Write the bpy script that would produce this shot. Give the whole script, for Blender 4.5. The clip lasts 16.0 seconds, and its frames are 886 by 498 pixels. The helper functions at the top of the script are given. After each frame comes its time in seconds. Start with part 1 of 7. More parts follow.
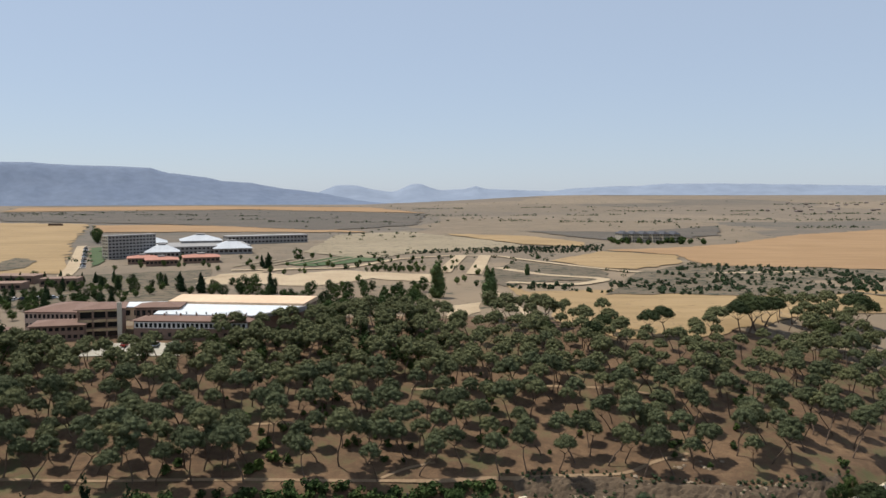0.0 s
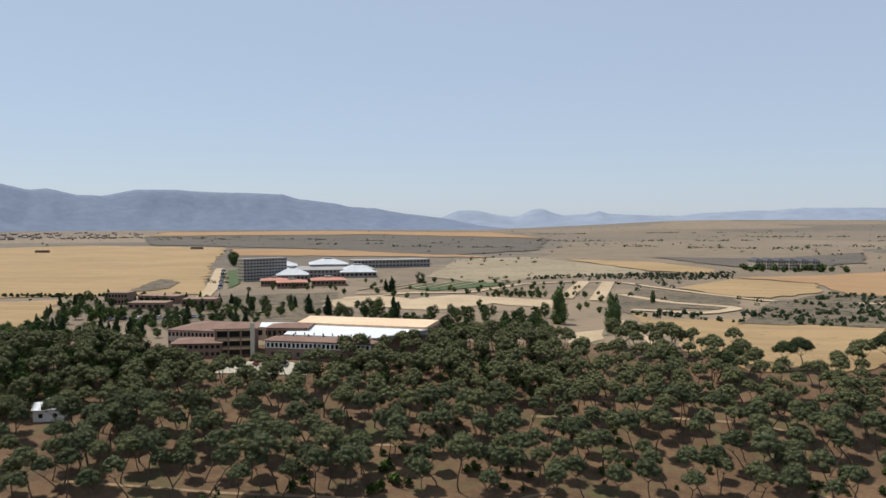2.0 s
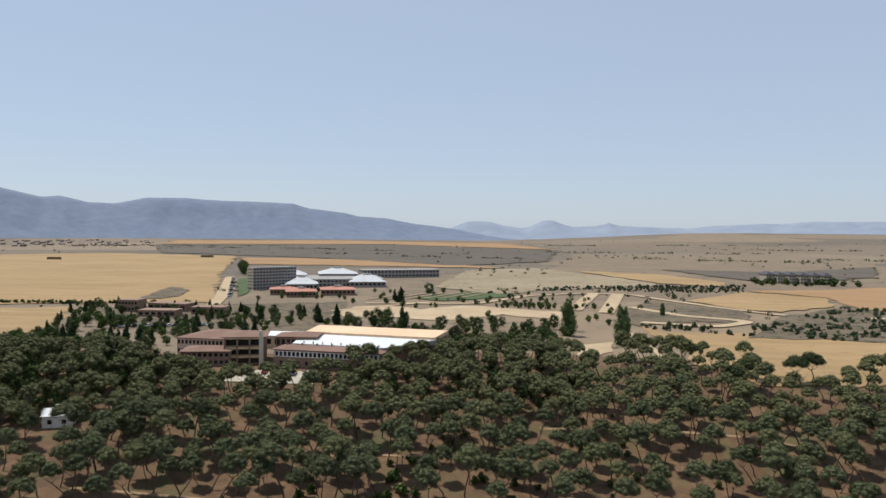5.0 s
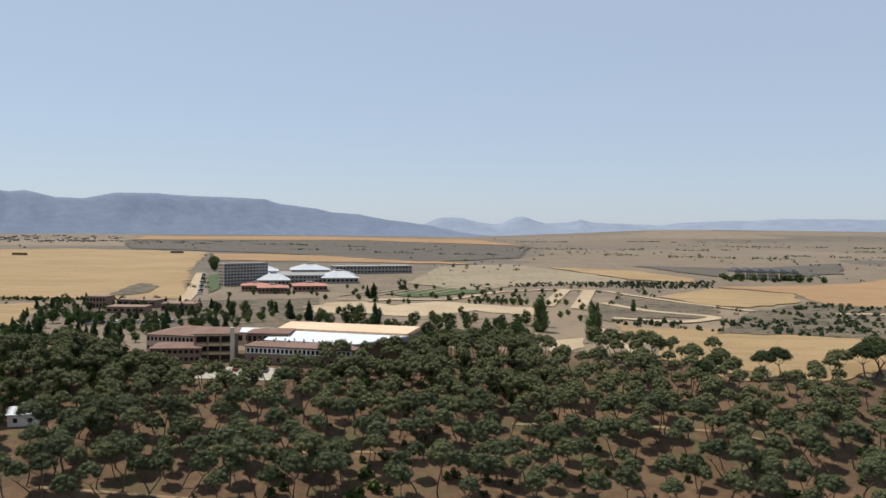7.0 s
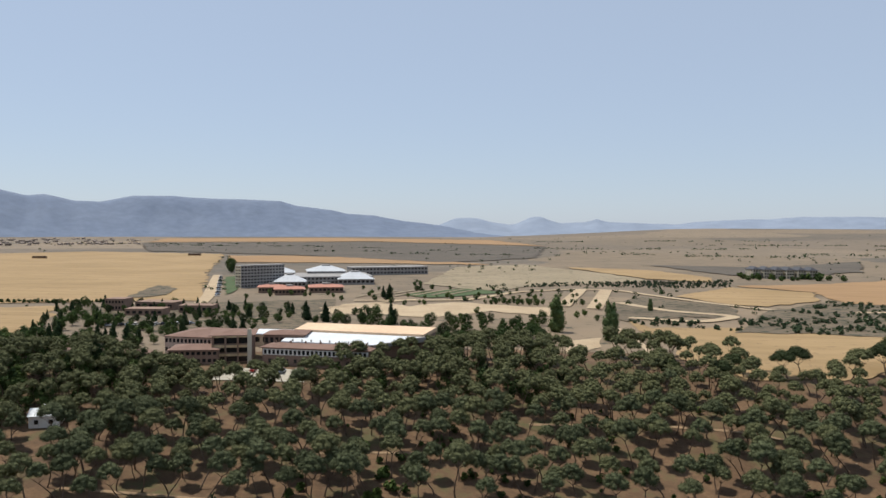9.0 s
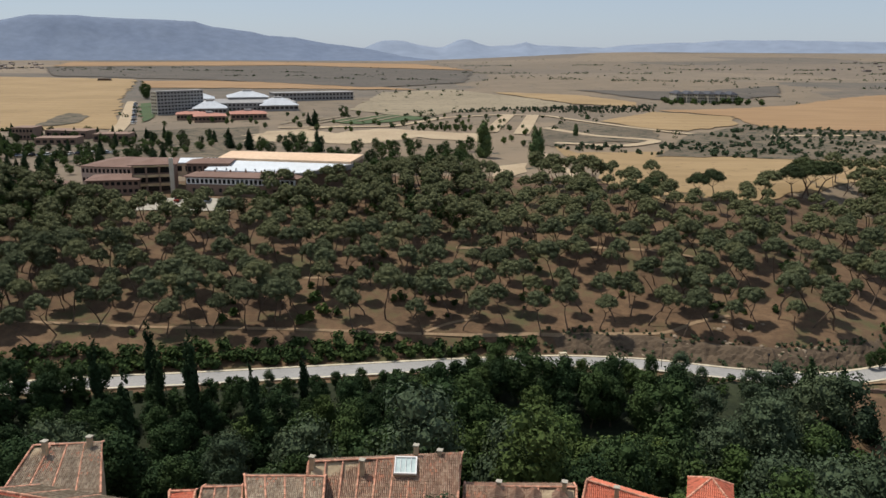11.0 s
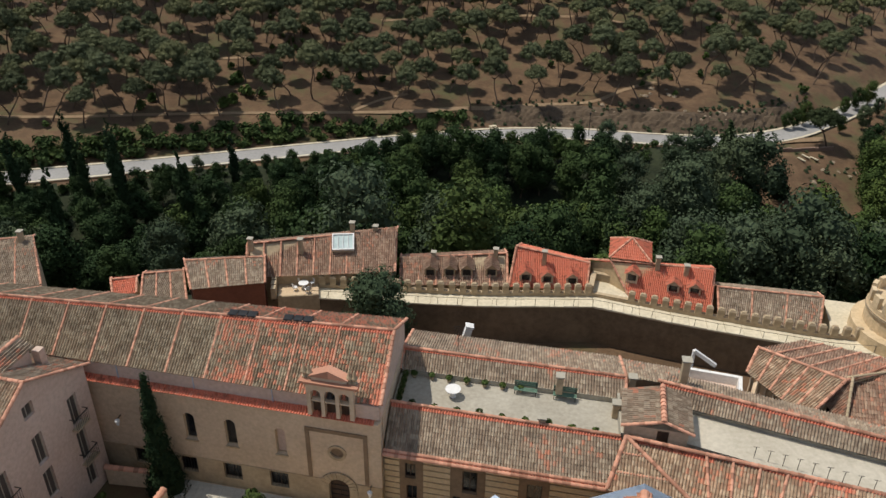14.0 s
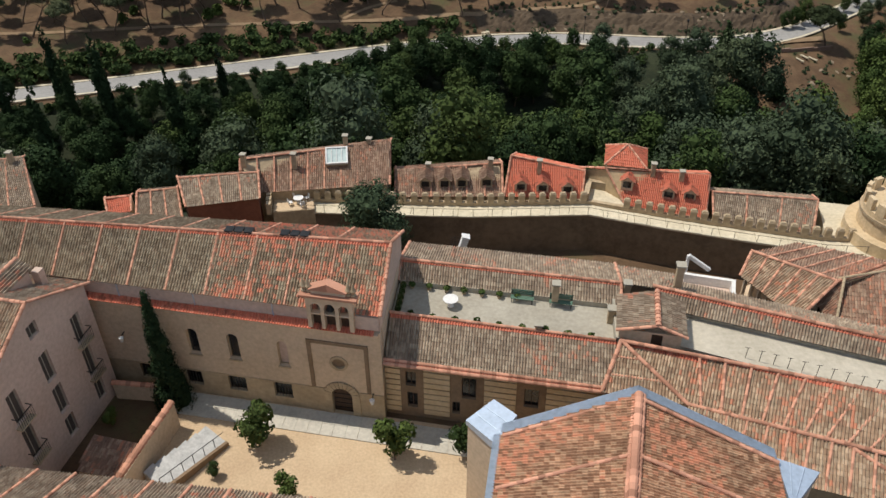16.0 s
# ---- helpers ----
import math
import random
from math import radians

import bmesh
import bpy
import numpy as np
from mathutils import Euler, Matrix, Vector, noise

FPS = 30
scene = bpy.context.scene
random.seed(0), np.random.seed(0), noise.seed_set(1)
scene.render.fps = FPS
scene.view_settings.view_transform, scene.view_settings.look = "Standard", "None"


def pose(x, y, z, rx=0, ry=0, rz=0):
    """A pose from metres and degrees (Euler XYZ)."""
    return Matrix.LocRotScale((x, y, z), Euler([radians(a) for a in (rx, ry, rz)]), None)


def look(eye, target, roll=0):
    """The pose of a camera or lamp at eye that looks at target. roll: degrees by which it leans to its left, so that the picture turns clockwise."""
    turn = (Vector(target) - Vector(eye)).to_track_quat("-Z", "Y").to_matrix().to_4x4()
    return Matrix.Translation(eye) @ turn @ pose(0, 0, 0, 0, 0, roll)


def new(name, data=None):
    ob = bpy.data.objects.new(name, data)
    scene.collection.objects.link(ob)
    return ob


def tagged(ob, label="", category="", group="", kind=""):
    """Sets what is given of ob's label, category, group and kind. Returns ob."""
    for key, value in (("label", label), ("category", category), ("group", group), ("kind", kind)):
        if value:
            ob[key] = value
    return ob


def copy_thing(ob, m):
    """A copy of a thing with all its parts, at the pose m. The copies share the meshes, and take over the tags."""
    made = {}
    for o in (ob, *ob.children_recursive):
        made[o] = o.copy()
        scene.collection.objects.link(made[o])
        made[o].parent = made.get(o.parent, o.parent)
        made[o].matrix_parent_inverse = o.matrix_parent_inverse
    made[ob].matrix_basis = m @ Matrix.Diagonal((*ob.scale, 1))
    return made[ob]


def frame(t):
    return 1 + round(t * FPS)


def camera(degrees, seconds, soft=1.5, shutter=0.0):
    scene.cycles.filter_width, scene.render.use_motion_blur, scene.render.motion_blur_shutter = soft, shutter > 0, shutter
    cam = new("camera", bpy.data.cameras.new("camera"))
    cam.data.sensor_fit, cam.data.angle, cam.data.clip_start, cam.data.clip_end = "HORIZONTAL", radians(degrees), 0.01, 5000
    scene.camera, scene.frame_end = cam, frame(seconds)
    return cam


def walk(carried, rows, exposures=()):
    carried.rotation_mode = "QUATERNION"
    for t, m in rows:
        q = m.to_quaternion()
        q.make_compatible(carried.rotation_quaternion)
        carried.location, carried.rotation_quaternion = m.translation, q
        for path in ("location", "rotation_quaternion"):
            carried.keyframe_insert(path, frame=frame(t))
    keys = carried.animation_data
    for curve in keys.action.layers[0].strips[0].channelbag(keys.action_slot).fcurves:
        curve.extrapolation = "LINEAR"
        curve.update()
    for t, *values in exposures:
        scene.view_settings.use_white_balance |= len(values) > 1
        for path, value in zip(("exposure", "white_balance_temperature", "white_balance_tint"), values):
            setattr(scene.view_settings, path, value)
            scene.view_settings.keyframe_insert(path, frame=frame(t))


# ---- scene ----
cam = camera(59.0, 16.0)
EYE = 47.0
# seconds, yaw, pitch, roll: the camera turns where it stands, high on a tower
ROWS = [
    (0.0, 0.00, -4.00, 0.00), (0.5, 3.50, -3.50, 0.02), (1.0, 5.90, -3.59, -0.08), (1.5, 7.56, -2.90, -0.12),
    (2.0, 8.87, -2.16, 0.05), (2.5, 9.70, -1.54, -0.06), (3.0, 10.13, -1.26, -0.10), (3.5, 10.09, -1.26, 0.03),
    (4.0, 9.82, -1.46, -0.17), (6.5, 9.01, -1.28, -1.17), (7.0, 7.59, -1.66, -0.61), (7.5, 8.06, -1.61, -0.45),
    (8.0, 8.53, -1.66, -0.23), (8.2, 8.71, -1.58, -0.21), (9.2, 8.72, -1.66, -0.2), (9.8, 7.9, -2.9, -0.05),
    (10.3, 6.13, -6.56, 0.14), (10.5, 5.21, -8.72, 0.12), (11.0, 3.43, -14.24, -0.30), (11.5, 2.38, -17.30, -0.25),
    (12.0, 1.25, -19.42, 0.03), (12.5, 0.36, -21.82, 0.13), (13.0, -0.86, -24.52, -0.18), (13.5, -1.56, -27.37, -0.07),
    (14.0, -2.13, -30.46, 0.07), (14.5, -1.74, -31.86, 0.60), (15.0, -1.64, -32.93, 0.84), (15.5, -2.48, -35.39, 0.93),
    (16.0, -3.16, -36.94, 1.02),
]
walk(cam, [(t, pose(0, 0, EYE, 90 + pitch, roll, yaw)) for t, yaw, pitch, roll in ROWS],
     [(0.0, -0.15), (8.2, -0.15), (10.5, -0.25), (11.0, -0.32), (12.0, -0.42), (14.5, -0.48), (16.0, -0.42)])

# ---- light: high summer sun, hazy clear sky ----
LIGHT = Vector((0.43, -0.22, -1.0)).normalized()
sun = new("sun", bpy.data.lights.new("sun", "SUN"))
sun.data.energy, sun.data.angle, sun.data.color = 5.0, radians(0.5), (1.0, 0.95, 0.87)
sun.matrix_world = look((0, 0, 300), Vector((0, 0, 300)) + LIGHT)
world = bpy.data.worlds.new("world")
scene.world = world
world.use_nodes = True
wn = world.node_tree
sky = wn.nodes.new("ShaderNodeTexSky")
sky.sky_type, sky.sun_disc = "NISHITA", False
sky.sun_elevation = math.asin(-LIGHT.z)
sky.sun_rotation = math.atan2(-LIGHT.x, -LIGHT.y)
sky.altitude, sky.air_density, sky.dust_density, sky.ozone_density = 1000, 1.0, 1.0, 3.0
haze = wn.nodes.new("ShaderNodeMix")
haze.data_type = "RGBA"
haze.inputs[0].default_value = 0.6
haze.inputs[7].default_value = (6.4, 7.5, 9.2, 1)
wn.links.new(sky.outputs[0], haze.inputs[6])
wn.nodes["Background"].inputs["Strength"].default_value = 0.1
wn.links.new(haze.outputs[2], wn.nodes["Background"].inputs["Color"])

# ---- materials ----
def nodes_of(name, rough=0.9, metal=0.0, spec=0.3):
    m = bpy.data.materials.new(name)
    m.use_nodes = True
    t = m.node_tree
    b = t.nodes["Principled BSDF"]
    b.inputs["Roughness"].default_value, b.inputs["Metallic"].default_value = rough, metal
    b.inputs["Specular IOR Level"].default_value = spec
    return m, t, b


def node(t, kind, **sets):
    n = t.nodes.new(kind)
    for k, v in sets.items():
        n.inputs[k.replace("_", " ")].default_value = v
    return n


def ramp(t, fac, stops):
    r = t.nodes.new("ShaderNodeValToRGB")
    e = r.color_ramp.elements
    e[0].position, e[0].color = stops[0][0], (*stops[0][1], 1)
    e[1].position, e[1].color = stops[-1][0], (*stops[-1][1], 1)
    for p, c in stops[1:-1]:
        e.new(p).color = (*c, 1)
    t.links.new(fac, r.inputs[0])
    return r.outputs[0]


def mix(t, fac, a, b, mode="MIX"):
    n = t.nodes.new("ShaderNodeMix")
    n.data_type, n.blend_type = "RGBA", mode
    for i, v in ((0, fac), (6, a), (7, b)):
        if isinstance(v, (int, float)):
            n.inputs[i].default_value = v
        elif isinstance(v, tuple):
            n.inputs[i].default_value = (*v, 1)
        else:
            t.links.new(v, n.inputs[i])
    return n.outputs[2]


def noisy(t, scale, detail=4.0, rough=0.6, vec=None):
    n = node(t, "ShaderNodeTexNoise", Scale=scale, Detail=detail, Roughness=rough)
    t.links.new(vec or t.nodes.new("ShaderNodeTexCoord").outputs["Object"], n.inputs["Vector"])
    return n.outputs["Fac"]


def bumped(t, b, height, strength, dist):
    n = node(t, "ShaderNodeBump", Strength=strength, Distance=dist)
    t.links.new(height, n.inputs["Height"])
    t.links.new(n.outputs[0], b.inputs["Normal"])


def plain(name, low, high, big=0.3, fine=6.0, rough=0.9, metal=0.0, bump=0.02, spec=0.3, island=0.0):
    """A surface that varies between two colours at two scales, with fine relief."""
    m, t, b = nodes_of(name, rough, metal, spec)
    a = ramp(t, noisy(t, big), [(0.35, low), (0.65, high)])
    g = noisy(t, fine, 3.0)
    c = mix(t, 0.35, a, ramp(t, g, [(0.3, tuple(v * 0.7 for v in low)), (0.7, tuple(min(1, v * 1.15) for v in high))]))
    if island:
        r = t.nodes.new("ShaderNodeNewGeometry").outputs["Random Per Island"]
        c = mix(t, island, c, ramp(t, r, [(0.0, tuple(v * 0.5 for v in low)), (1.0, tuple(min(1, v * 1.3) for v in high))]))
    t.links.new(c, b.inputs["Base Color"])
    if bump:
        bumped(t, b, g, 0.6, bump)
    return m


def tiles(name, old, lichen, fresh, amount, repaired=None):
    """Clay barrel tiles: each one takes its own tone; patches of newer orange ones among weathered ones."""
    m, t, b = nodes_of(name, 0.85)
    uv = t.nodes.new("ShaderNodeUVMap").outputs[0]
    w = t.nodes.new("ShaderNodeTexWhiteNoise")
    w.noise_dimensions = "2D"
    t.links.new(uv, w.inputs["Vector"])
    weather = ramp(t, w.outputs["Value"], [(0.0, tuple(v * 0.85 for v in old)), (0.4, old), (0.75, lichen), (1.0, tuple(v * 1.1 for v in lichen))])
    stain = ramp(t, noisy(t, 0.9, 5.0, 0.7), [(0.36, (0.74, 0.72, 0.7)), (0.6, (1.3, 1.28, 1.25))])
    weather = mix(t, 0.8, weather, stain, "MULTIPLY")
    patch = noisy(t, 0.22, 3.0)
    add = t.nodes.new("ShaderNodeMath")
    add.operation = "MULTIPLY_ADD"
    t.links.new(w.outputs["Color"], add.inputs[0])
    add.inputs[1].default_value = 0.55
    t.links.new(patch, add.inputs[2])
    newer = add.outputs[0]
    if repaired:
        tc = t.nodes.new("ShaderNodeTexCoord")
        ax = t.nodes.new("ShaderNodeSeparateXYZ")
        t.links.new(tc.outputs["Object"], ax.inputs[0])
        reach = t.nodes.new("ShaderNodeMapRange")
        reach.interpolation_type = "SMOOTHSTEP"
        for k, q in zip((1, 2, 3, 4), (*repaired, -0.22, 0.12)):
            reach.inputs[k].default_value = q
        t.links.new(ax.outputs["X"], reach.inputs[0])
        plus = t.nodes.new("ShaderNodeMath")
        t.links.new(newer, plus.inputs[0])
        t.links.new(reach.outputs[0], plus.inputs[1])
        newer = plus.outputs[0]
    pick = ramp(t, newer, [(1.02 - amount, (0, 0, 0)), (1.08 - amount, (1, 1, 1))])
    c = mix(t, pick, weather, fresh)
    c = mix(t, 0.25, c, ramp(t, noisy(t, 9.0), [(0.3, (0.05, 0.045, 0.035)), (0.7, (0.5, 0.4, 0.3))]), "OVERLAY")
    t.links.new(c, b.inputs["Base Color"])
    bumped(t, b, noisy(t, 25.0), 0.4, 0.01)
    return m


def leaves(name, dark, light):
    m, t, b = nodes_of(name, 0.85, 0, 0.1)
    g = t.nodes.new("ShaderNodeNewGeometry").outputs["Random Per Island"]
    o = t.nodes.new("ShaderNodeObjectInfo").outputs["Random"]
    c = ramp(t, g, [(0.0, tuple((v + w) / 2 for v, w in zip(dark, light))), (0.75, light), (1.0, tuple(v * 1.25 for v in light))])
    c = mix(t, 0.55, c, ramp(t, o, [(0.0, tuple(v * 0.8 for v in dark)), (0.5, light), (1.0, (light[0] * 1.4, light[1] * 1.2, light[2]))]))
    t.links.new(c, b.inputs["Base Color"])
    return m


def field(name, low, high, dark, spots=0.62):
    """Open land: broad tone changes, long streaks, and specks of dry weeds."""
    m, t, b = nodes_of(name, 0.95)
    tc = t.nodes.new("ShaderNodeTexCoord")
    mp = t.nodes.new("ShaderNodeMapping")
    mp.inputs["Rotation"].default_value = (0, 0, 0.35)
    mp.inputs["Scale"].default_value = (0.012, 0.09, 0)
    t.links.new(tc.outputs["Object"], mp.inputs[0])
    c = mix(t, 0.5, ramp(t, noisy(t, 0.009, 5.0), [(0.35, low), (0.65, high)]), ramp(t, noisy(t, 1.0, 4.0, 0.6, mp.outputs[0]), [(0.35, low), (0.65, high)]))
    speck = ramp(t, noisy(t, 0.16, 5.0, 0.75), [(spots - 0.03, (0, 0, 0)), (spots + 0.05, (1, 1, 1))])
    t.links.new(mix(t, speck, c, dark), b.inputs["Base Color"])
    return m


def earth(name):
    """Trodden brown earth with straw, olive grass patches and litter."""
    m, t, b = nodes_of(name, 0.95)
    a = ramp(t, noisy(t, 0.04, 5.0), [(0.35, (0.085, 0.048, 0.026)), (0.65, (0.175, 0.105, 0.056))])
    s = ramp(t, noisy(t, 0.3, 6.0, 0.7), [(0.32, (0.045, 0.033, 0.018)), (0.5, (0.115, 0.069, 0.038)), (0.7, (0.215, 0.138, 0.074))])
    c = mix(t, 0.5, a, s)
    grass = ramp(t, noisy(t, 0.075, 6.0, 0.7), [(0.52, (0, 0, 0)), (0.64, (1, 1, 1))])
    c = mix(t, grass, c, (0.088, 0.080, 0.034))
    litter = ramp(t, noisy(t, 1.6, 5.0, 0.8), [(0.55, (0, 0, 0)), (0.68, (0.7, 0.7, 0.7))])
    t.links.new(mix(t, litter, c, (0.05, 0.035, 0.02)), b.inputs["Base Color"])
    bumped(t, b, noisy(t, 0.8, 4.0), 0.6, 0.12)
    return m


M_EARTH = earth("dry_earth")
M_ROCK = plain("dark_rocky_bank", (0.058, 0.039, 0.024), (0.13, 0.092, 0.058), 0.25, 1.1, 0.95, bump=0.2)
M_BOULDER = plain("weathered_boulder", (0.22, 0.165, 0.11), (0.33, 0.255, 0.175), 0.6, 3.0, 0.95, bump=0.05)
M_PATH = plain("trodden_earth", (0.21, 0.14, 0.08), (0.30, 0.205, 0.12), 0.2, 2.0, 0.95, bump=0.0)
M_SCRUB = field("dry_scrub", (0.085, 0.066, 0.042), (0.17, 0.13, 0.085), (0.04, 0.042, 0.022), 0.54)
def field_mosaic(name):
    """The far plain: wide strips of stubble, fallow, scrub and ploughed land, long across the view; tones greyed to
    stand in for haze.
    """
    m, t, b = nodes_of(name, 0.95)
    tc = t.nodes.new("ShaderNodeTexCoord")
    layers = []
    for sx, sy, turn in ((0.0018, 0.0016, 0.12), (0.0007, 0.0008, -0.1)):
        mp = t.nodes.new("ShaderNodeMapping")
        mp.inputs["Scale"].default_value = (sx, sy, 0)
        mp.inputs["Rotation"].default_value = (0, 0, turn)
        t.links.new(tc.outputs["Object"], mp.inputs[0])
        wob = node(t, "ShaderNodeTexNoise", Scale=2.5, Detail=3.0)
        t.links.new(mp.outputs[0], wob.inputs["Vector"])
        bend = t.nodes.new("ShaderNodeVectorMath")
        bend.operation = "MULTIPLY_ADD"
        t.links.new(wob.outputs["Color"], bend.inputs[0])
        bend.inputs[1].default_value = (0.5, 0.5, 0)
        t.links.new(mp.outputs[0], bend.inputs[2])
        v = node(t, "ShaderNodeTexVoronoi", Scale=1.0)
        t.links.new(bend.outputs[0], v.inputs["Vector"])
        one = t.nodes.new("ShaderNodeSeparateColor")
        t.links.new(v.outputs["Color"], one.inputs[0])
        layers.append(one.outputs[0])
    near = ramp(t, layers[0], [(0.0, (0.075, 0.062, 0.05)), (0.18, (0.15, 0.116, 0.082)), (0.36, (0.27, 0.19, 0.108)), (0.48, (0.105, 0.086, 0.066)), (0.6, (0.175, 0.136, 0.098)), (0.76, (0.28, 0.205, 0.125)), (0.88, (0.13, 0.106, 0.08)), (1.0, (0.07, 0.064, 0.05))])
    far = ramp(t, layers[1], [(0.0, (0.08, 0.074, 0.066)), (0.2, (0.165, 0.132, 0.104)), (0.38, (0.095, 0.084, 0.074)), (0.52, (0.23, 0.172, 0.118)), (0.66, (0.11, 0.094, 0.08)), (0.84, (0.2, 0.155, 0.115)), (1.0, (0.085, 0.078, 0.068))])
    c = mix(t, 0.5, near, far)
    fine = ramp(t, noisy(t, 0.02, 6.0), [(0.38, (0.09, 0.078, 0.05)), (0.62, (0.25, 0.19, 0.118))])
    c = mix(t, 0.22, c, fine)
    speck = ramp(t, noisy(t, 0.06, 6.0, 0.8), [(0.58, (0, 0, 0)), (0.64, (1, 1, 1))])
    t.links.new(mix(t, speck, c, (0.045, 0.046, 0.03)), b.inputs["Base Color"])
    return m


M_PLAIN = field_mosaic("far_fields")
M_WHEAT = field("stubble_field", (0.235, 0.157, 0.072), (0.34, 0.232, 0.115), (0.18, 0.118, 0.06), 0.62)
M_WHEAT2 = field("mown_field", (0.235, 0.14, 0.065), (0.32, 0.20, 0.10), (0.17, 0.11, 0.06), 0.66)
M_PALE = field("fallow_land", (0.20, 0.16, 0.10), (0.30, 0.24, 0.155), (0.11, 0.095, 0.06), 0.58)
M_GREY = field("ploughed_land", (0.072, 0.06, 0.047), (0.125, 0.102, 0.078), (0.04, 0.04, 0.025), 0.58)
M_TRACK = plain("bare_track", (0.345, 0.255, 0.158), (0.435, 0.338, 0.217), 0.05, 0.6, 0.95, bump=0.0)
M_SAND = plain("packed_sand", (0.495, 0.352, 0.218), (0.607, 0.455, 0.29), 0.25, 5.0, 0.95, bump=0.02)
M_ROAD = plain("worn_asphalt", (0.26, 0.247, 0.23), (0.345, 0.33, 0.305), 0.08, 2.0, 0.9)
M_PAVE = plain("pale_paving", (0.468, 0.429, 0.358), (0.572, 0.533, 0.442), 0.4, 4.0, 0.9)
M_LAWN = plain("watered_lawn", (0.045, 0.07, 0.025), (0.075, 0.105, 0.04), 0.1, 1.0, 0.95, bump=0)
M_TILE = tiles("weathered_tiles", (0.285, 0.218, 0.16), (0.40, 0.335, 0.255), (0.550, 0.250, 0.160), 0.05)
M_TILE_MIX = tiles("mixed_tiles", (0.345, 0.236, 0.158), (0.48, 0.385, 0.275), (0.600, 0.263, 0.160), 0.06)
M_TILE_RED = tiles("new_red_tiles", (0.440, 0.150, 0.092), (0.560, 0.255, 0.175), (0.650, 0.225, 0.138), 0.42)
M_TILE_BROWN = tiles("brown_tiles", (0.275, 0.172, 0.122), (0.375, 0.272, 0.198), (0.52, 0.24, 0.15), 0.06)
M_TILE_CHURCH = tiles("church_tiles", (0.235, 0.178, 0.12), (0.35, 0.295, 0.21), (0.62, 0.25, 0.155), 0.1, (-13.0, -7.5))
M_TILE_ORANGE = tiles("orange_brown_tiles", (0.30, 0.165, 0.10), (0.52, 0.35, 0.225), (0.66, 0.315, 0.19), 0.16)
M_OCHRE2 = plain("honey_stone_band", (0.525, 0.388, 0.225), (0.650, 0.500, 0.312), 0.4, 3.0, 0.9)
M_PALECONC = plain("pale_concrete", (0.44, 0.39, 0.30), (0.54, 0.485, 0.385), 0.3, 3.0, 0.9)
M_CONCBLUE = plain("grey_sheeting", (0.38, 0.37, 0.35), (0.56, 0.55, 0.52), 1.2, 5.0, 0.8)
M_GREENPAINT = plain("green_paint", (0.09, 0.16, 0.11), (0.13, 0.21, 0.15), 1.0, 5.0, 0.6)
M_PALEGLASS = plain("hazy_glass", (0.42, 0.50, 0.48), (0.52, 0.60, 0.57), 0.5, 3.0, 0.2, 0, 0, 0.5)
M_CAP = plain("orange_ridge_tile", (0.43, 0.2, 0.122), (0.60, 0.305, 0.2), 0.8, 6.0, 0.85, island=0.7)
M_CREAM = plain("cream_render", (0.540, 0.408, 0.275), (0.655, 0.510, 0.355), 0.25, 3.0, 0.9)
M_PINKISH = plain("pale_pink_render", (0.530, 0.395, 0.312), (0.635, 0.485, 0.390), 0.25, 3.0, 0.9)
M_WHITE = plain("white_plaster", (0.70, 0.68, 0.64), (0.80, 0.78, 0.74), 0.4, 4.0, 0.8)
M_OCHRE = plain("ochre_render", (0.450, 0.325, 0.188), (0.575, 0.425, 0.250), 0.3, 3.0, 0.9)
M_STONE = plain("warm_stone", (0.350, 0.263, 0.163), (0.500, 0.388, 0.250), 0.35, 2.5, 0.95, bump=0.04)
M_MOULD = plain("brown_moulding_stone", (0.2, 0.135, 0.08), (0.29, 0.2, 0.125), 0.5, 3.0, 0.95)
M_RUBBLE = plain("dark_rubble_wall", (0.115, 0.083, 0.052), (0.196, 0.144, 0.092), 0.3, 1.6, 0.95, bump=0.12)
M_PALESTONE = plain("pale_flagstone", (0.525, 0.450, 0.312), (0.675, 0.587, 0.425), 0.5, 3.0, 0.9)
M_CONC = plain("terrace_concrete", (0.33, 0.295, 0.23), (0.43, 0.39, 0.31), 0.3, 3.0, 0.9)
M_BRICK = plain("red_brick", (0.21, 0.135, 0.098), (0.28, 0.185, 0.135), 0.3, 2.0, 0.9)
M_REDWALL = plain("dark_red_render", (0.17, 0.06, 0.035), (0.24, 0.09, 0.05), 0.4, 3.0, 0.9)
M_ZINC = plain("zinc_sheet", (0.375, 0.450, 0.537), (0.475, 0.550, 0.650), 0.5, 3.0, 0.4, 0.25, 0.0, 0.5)
M_WHITEROOF = plain("white_roof_sheet", (0.561, 0.586, 0.595), (0.663, 0.680, 0.680), 0.05, 0.6, 0.6, bump=0.0)
M_TANROOF = plain("tan_roof_sheet", (0.62, 0.42, 0.27), (0.70, 0.50, 0.33), 0.05, 0.6, 0.8, bump=0.0)
M_GREYWALL = plain("grey_cladding", (0.24, 0.225, 0.21), (0.31, 0.295, 0.28), 0.05, 0.5, 0.8, bump=0.0)
M_IRON = plain("black_iron", (0.02, 0.02, 0.02), (0.04, 0.04, 0.04), 2.0, 10.0, 0.5, 0.6, 0.0)
M_WOOD = plain("dark_wood", (0.05, 0.03, 0.02), (0.09, 0.055, 0.035), 2.0, 12.0, 0.7)
M_BARK = plain("pine_bark", (0.09, 0.062, 0.042), (0.17, 0.115, 0.08), 1.5, 8.0, 0.95, bump=0.05)
M_PINE = leaves("pine_needles", (0.051, 0.060, 0.028), (0.094, 0.105, 0.053))
M_PINE_DARK = leaves("umbrella_pine_needles", (0.026, 0.036, 0.015), (0.048, 0.062, 0.026))
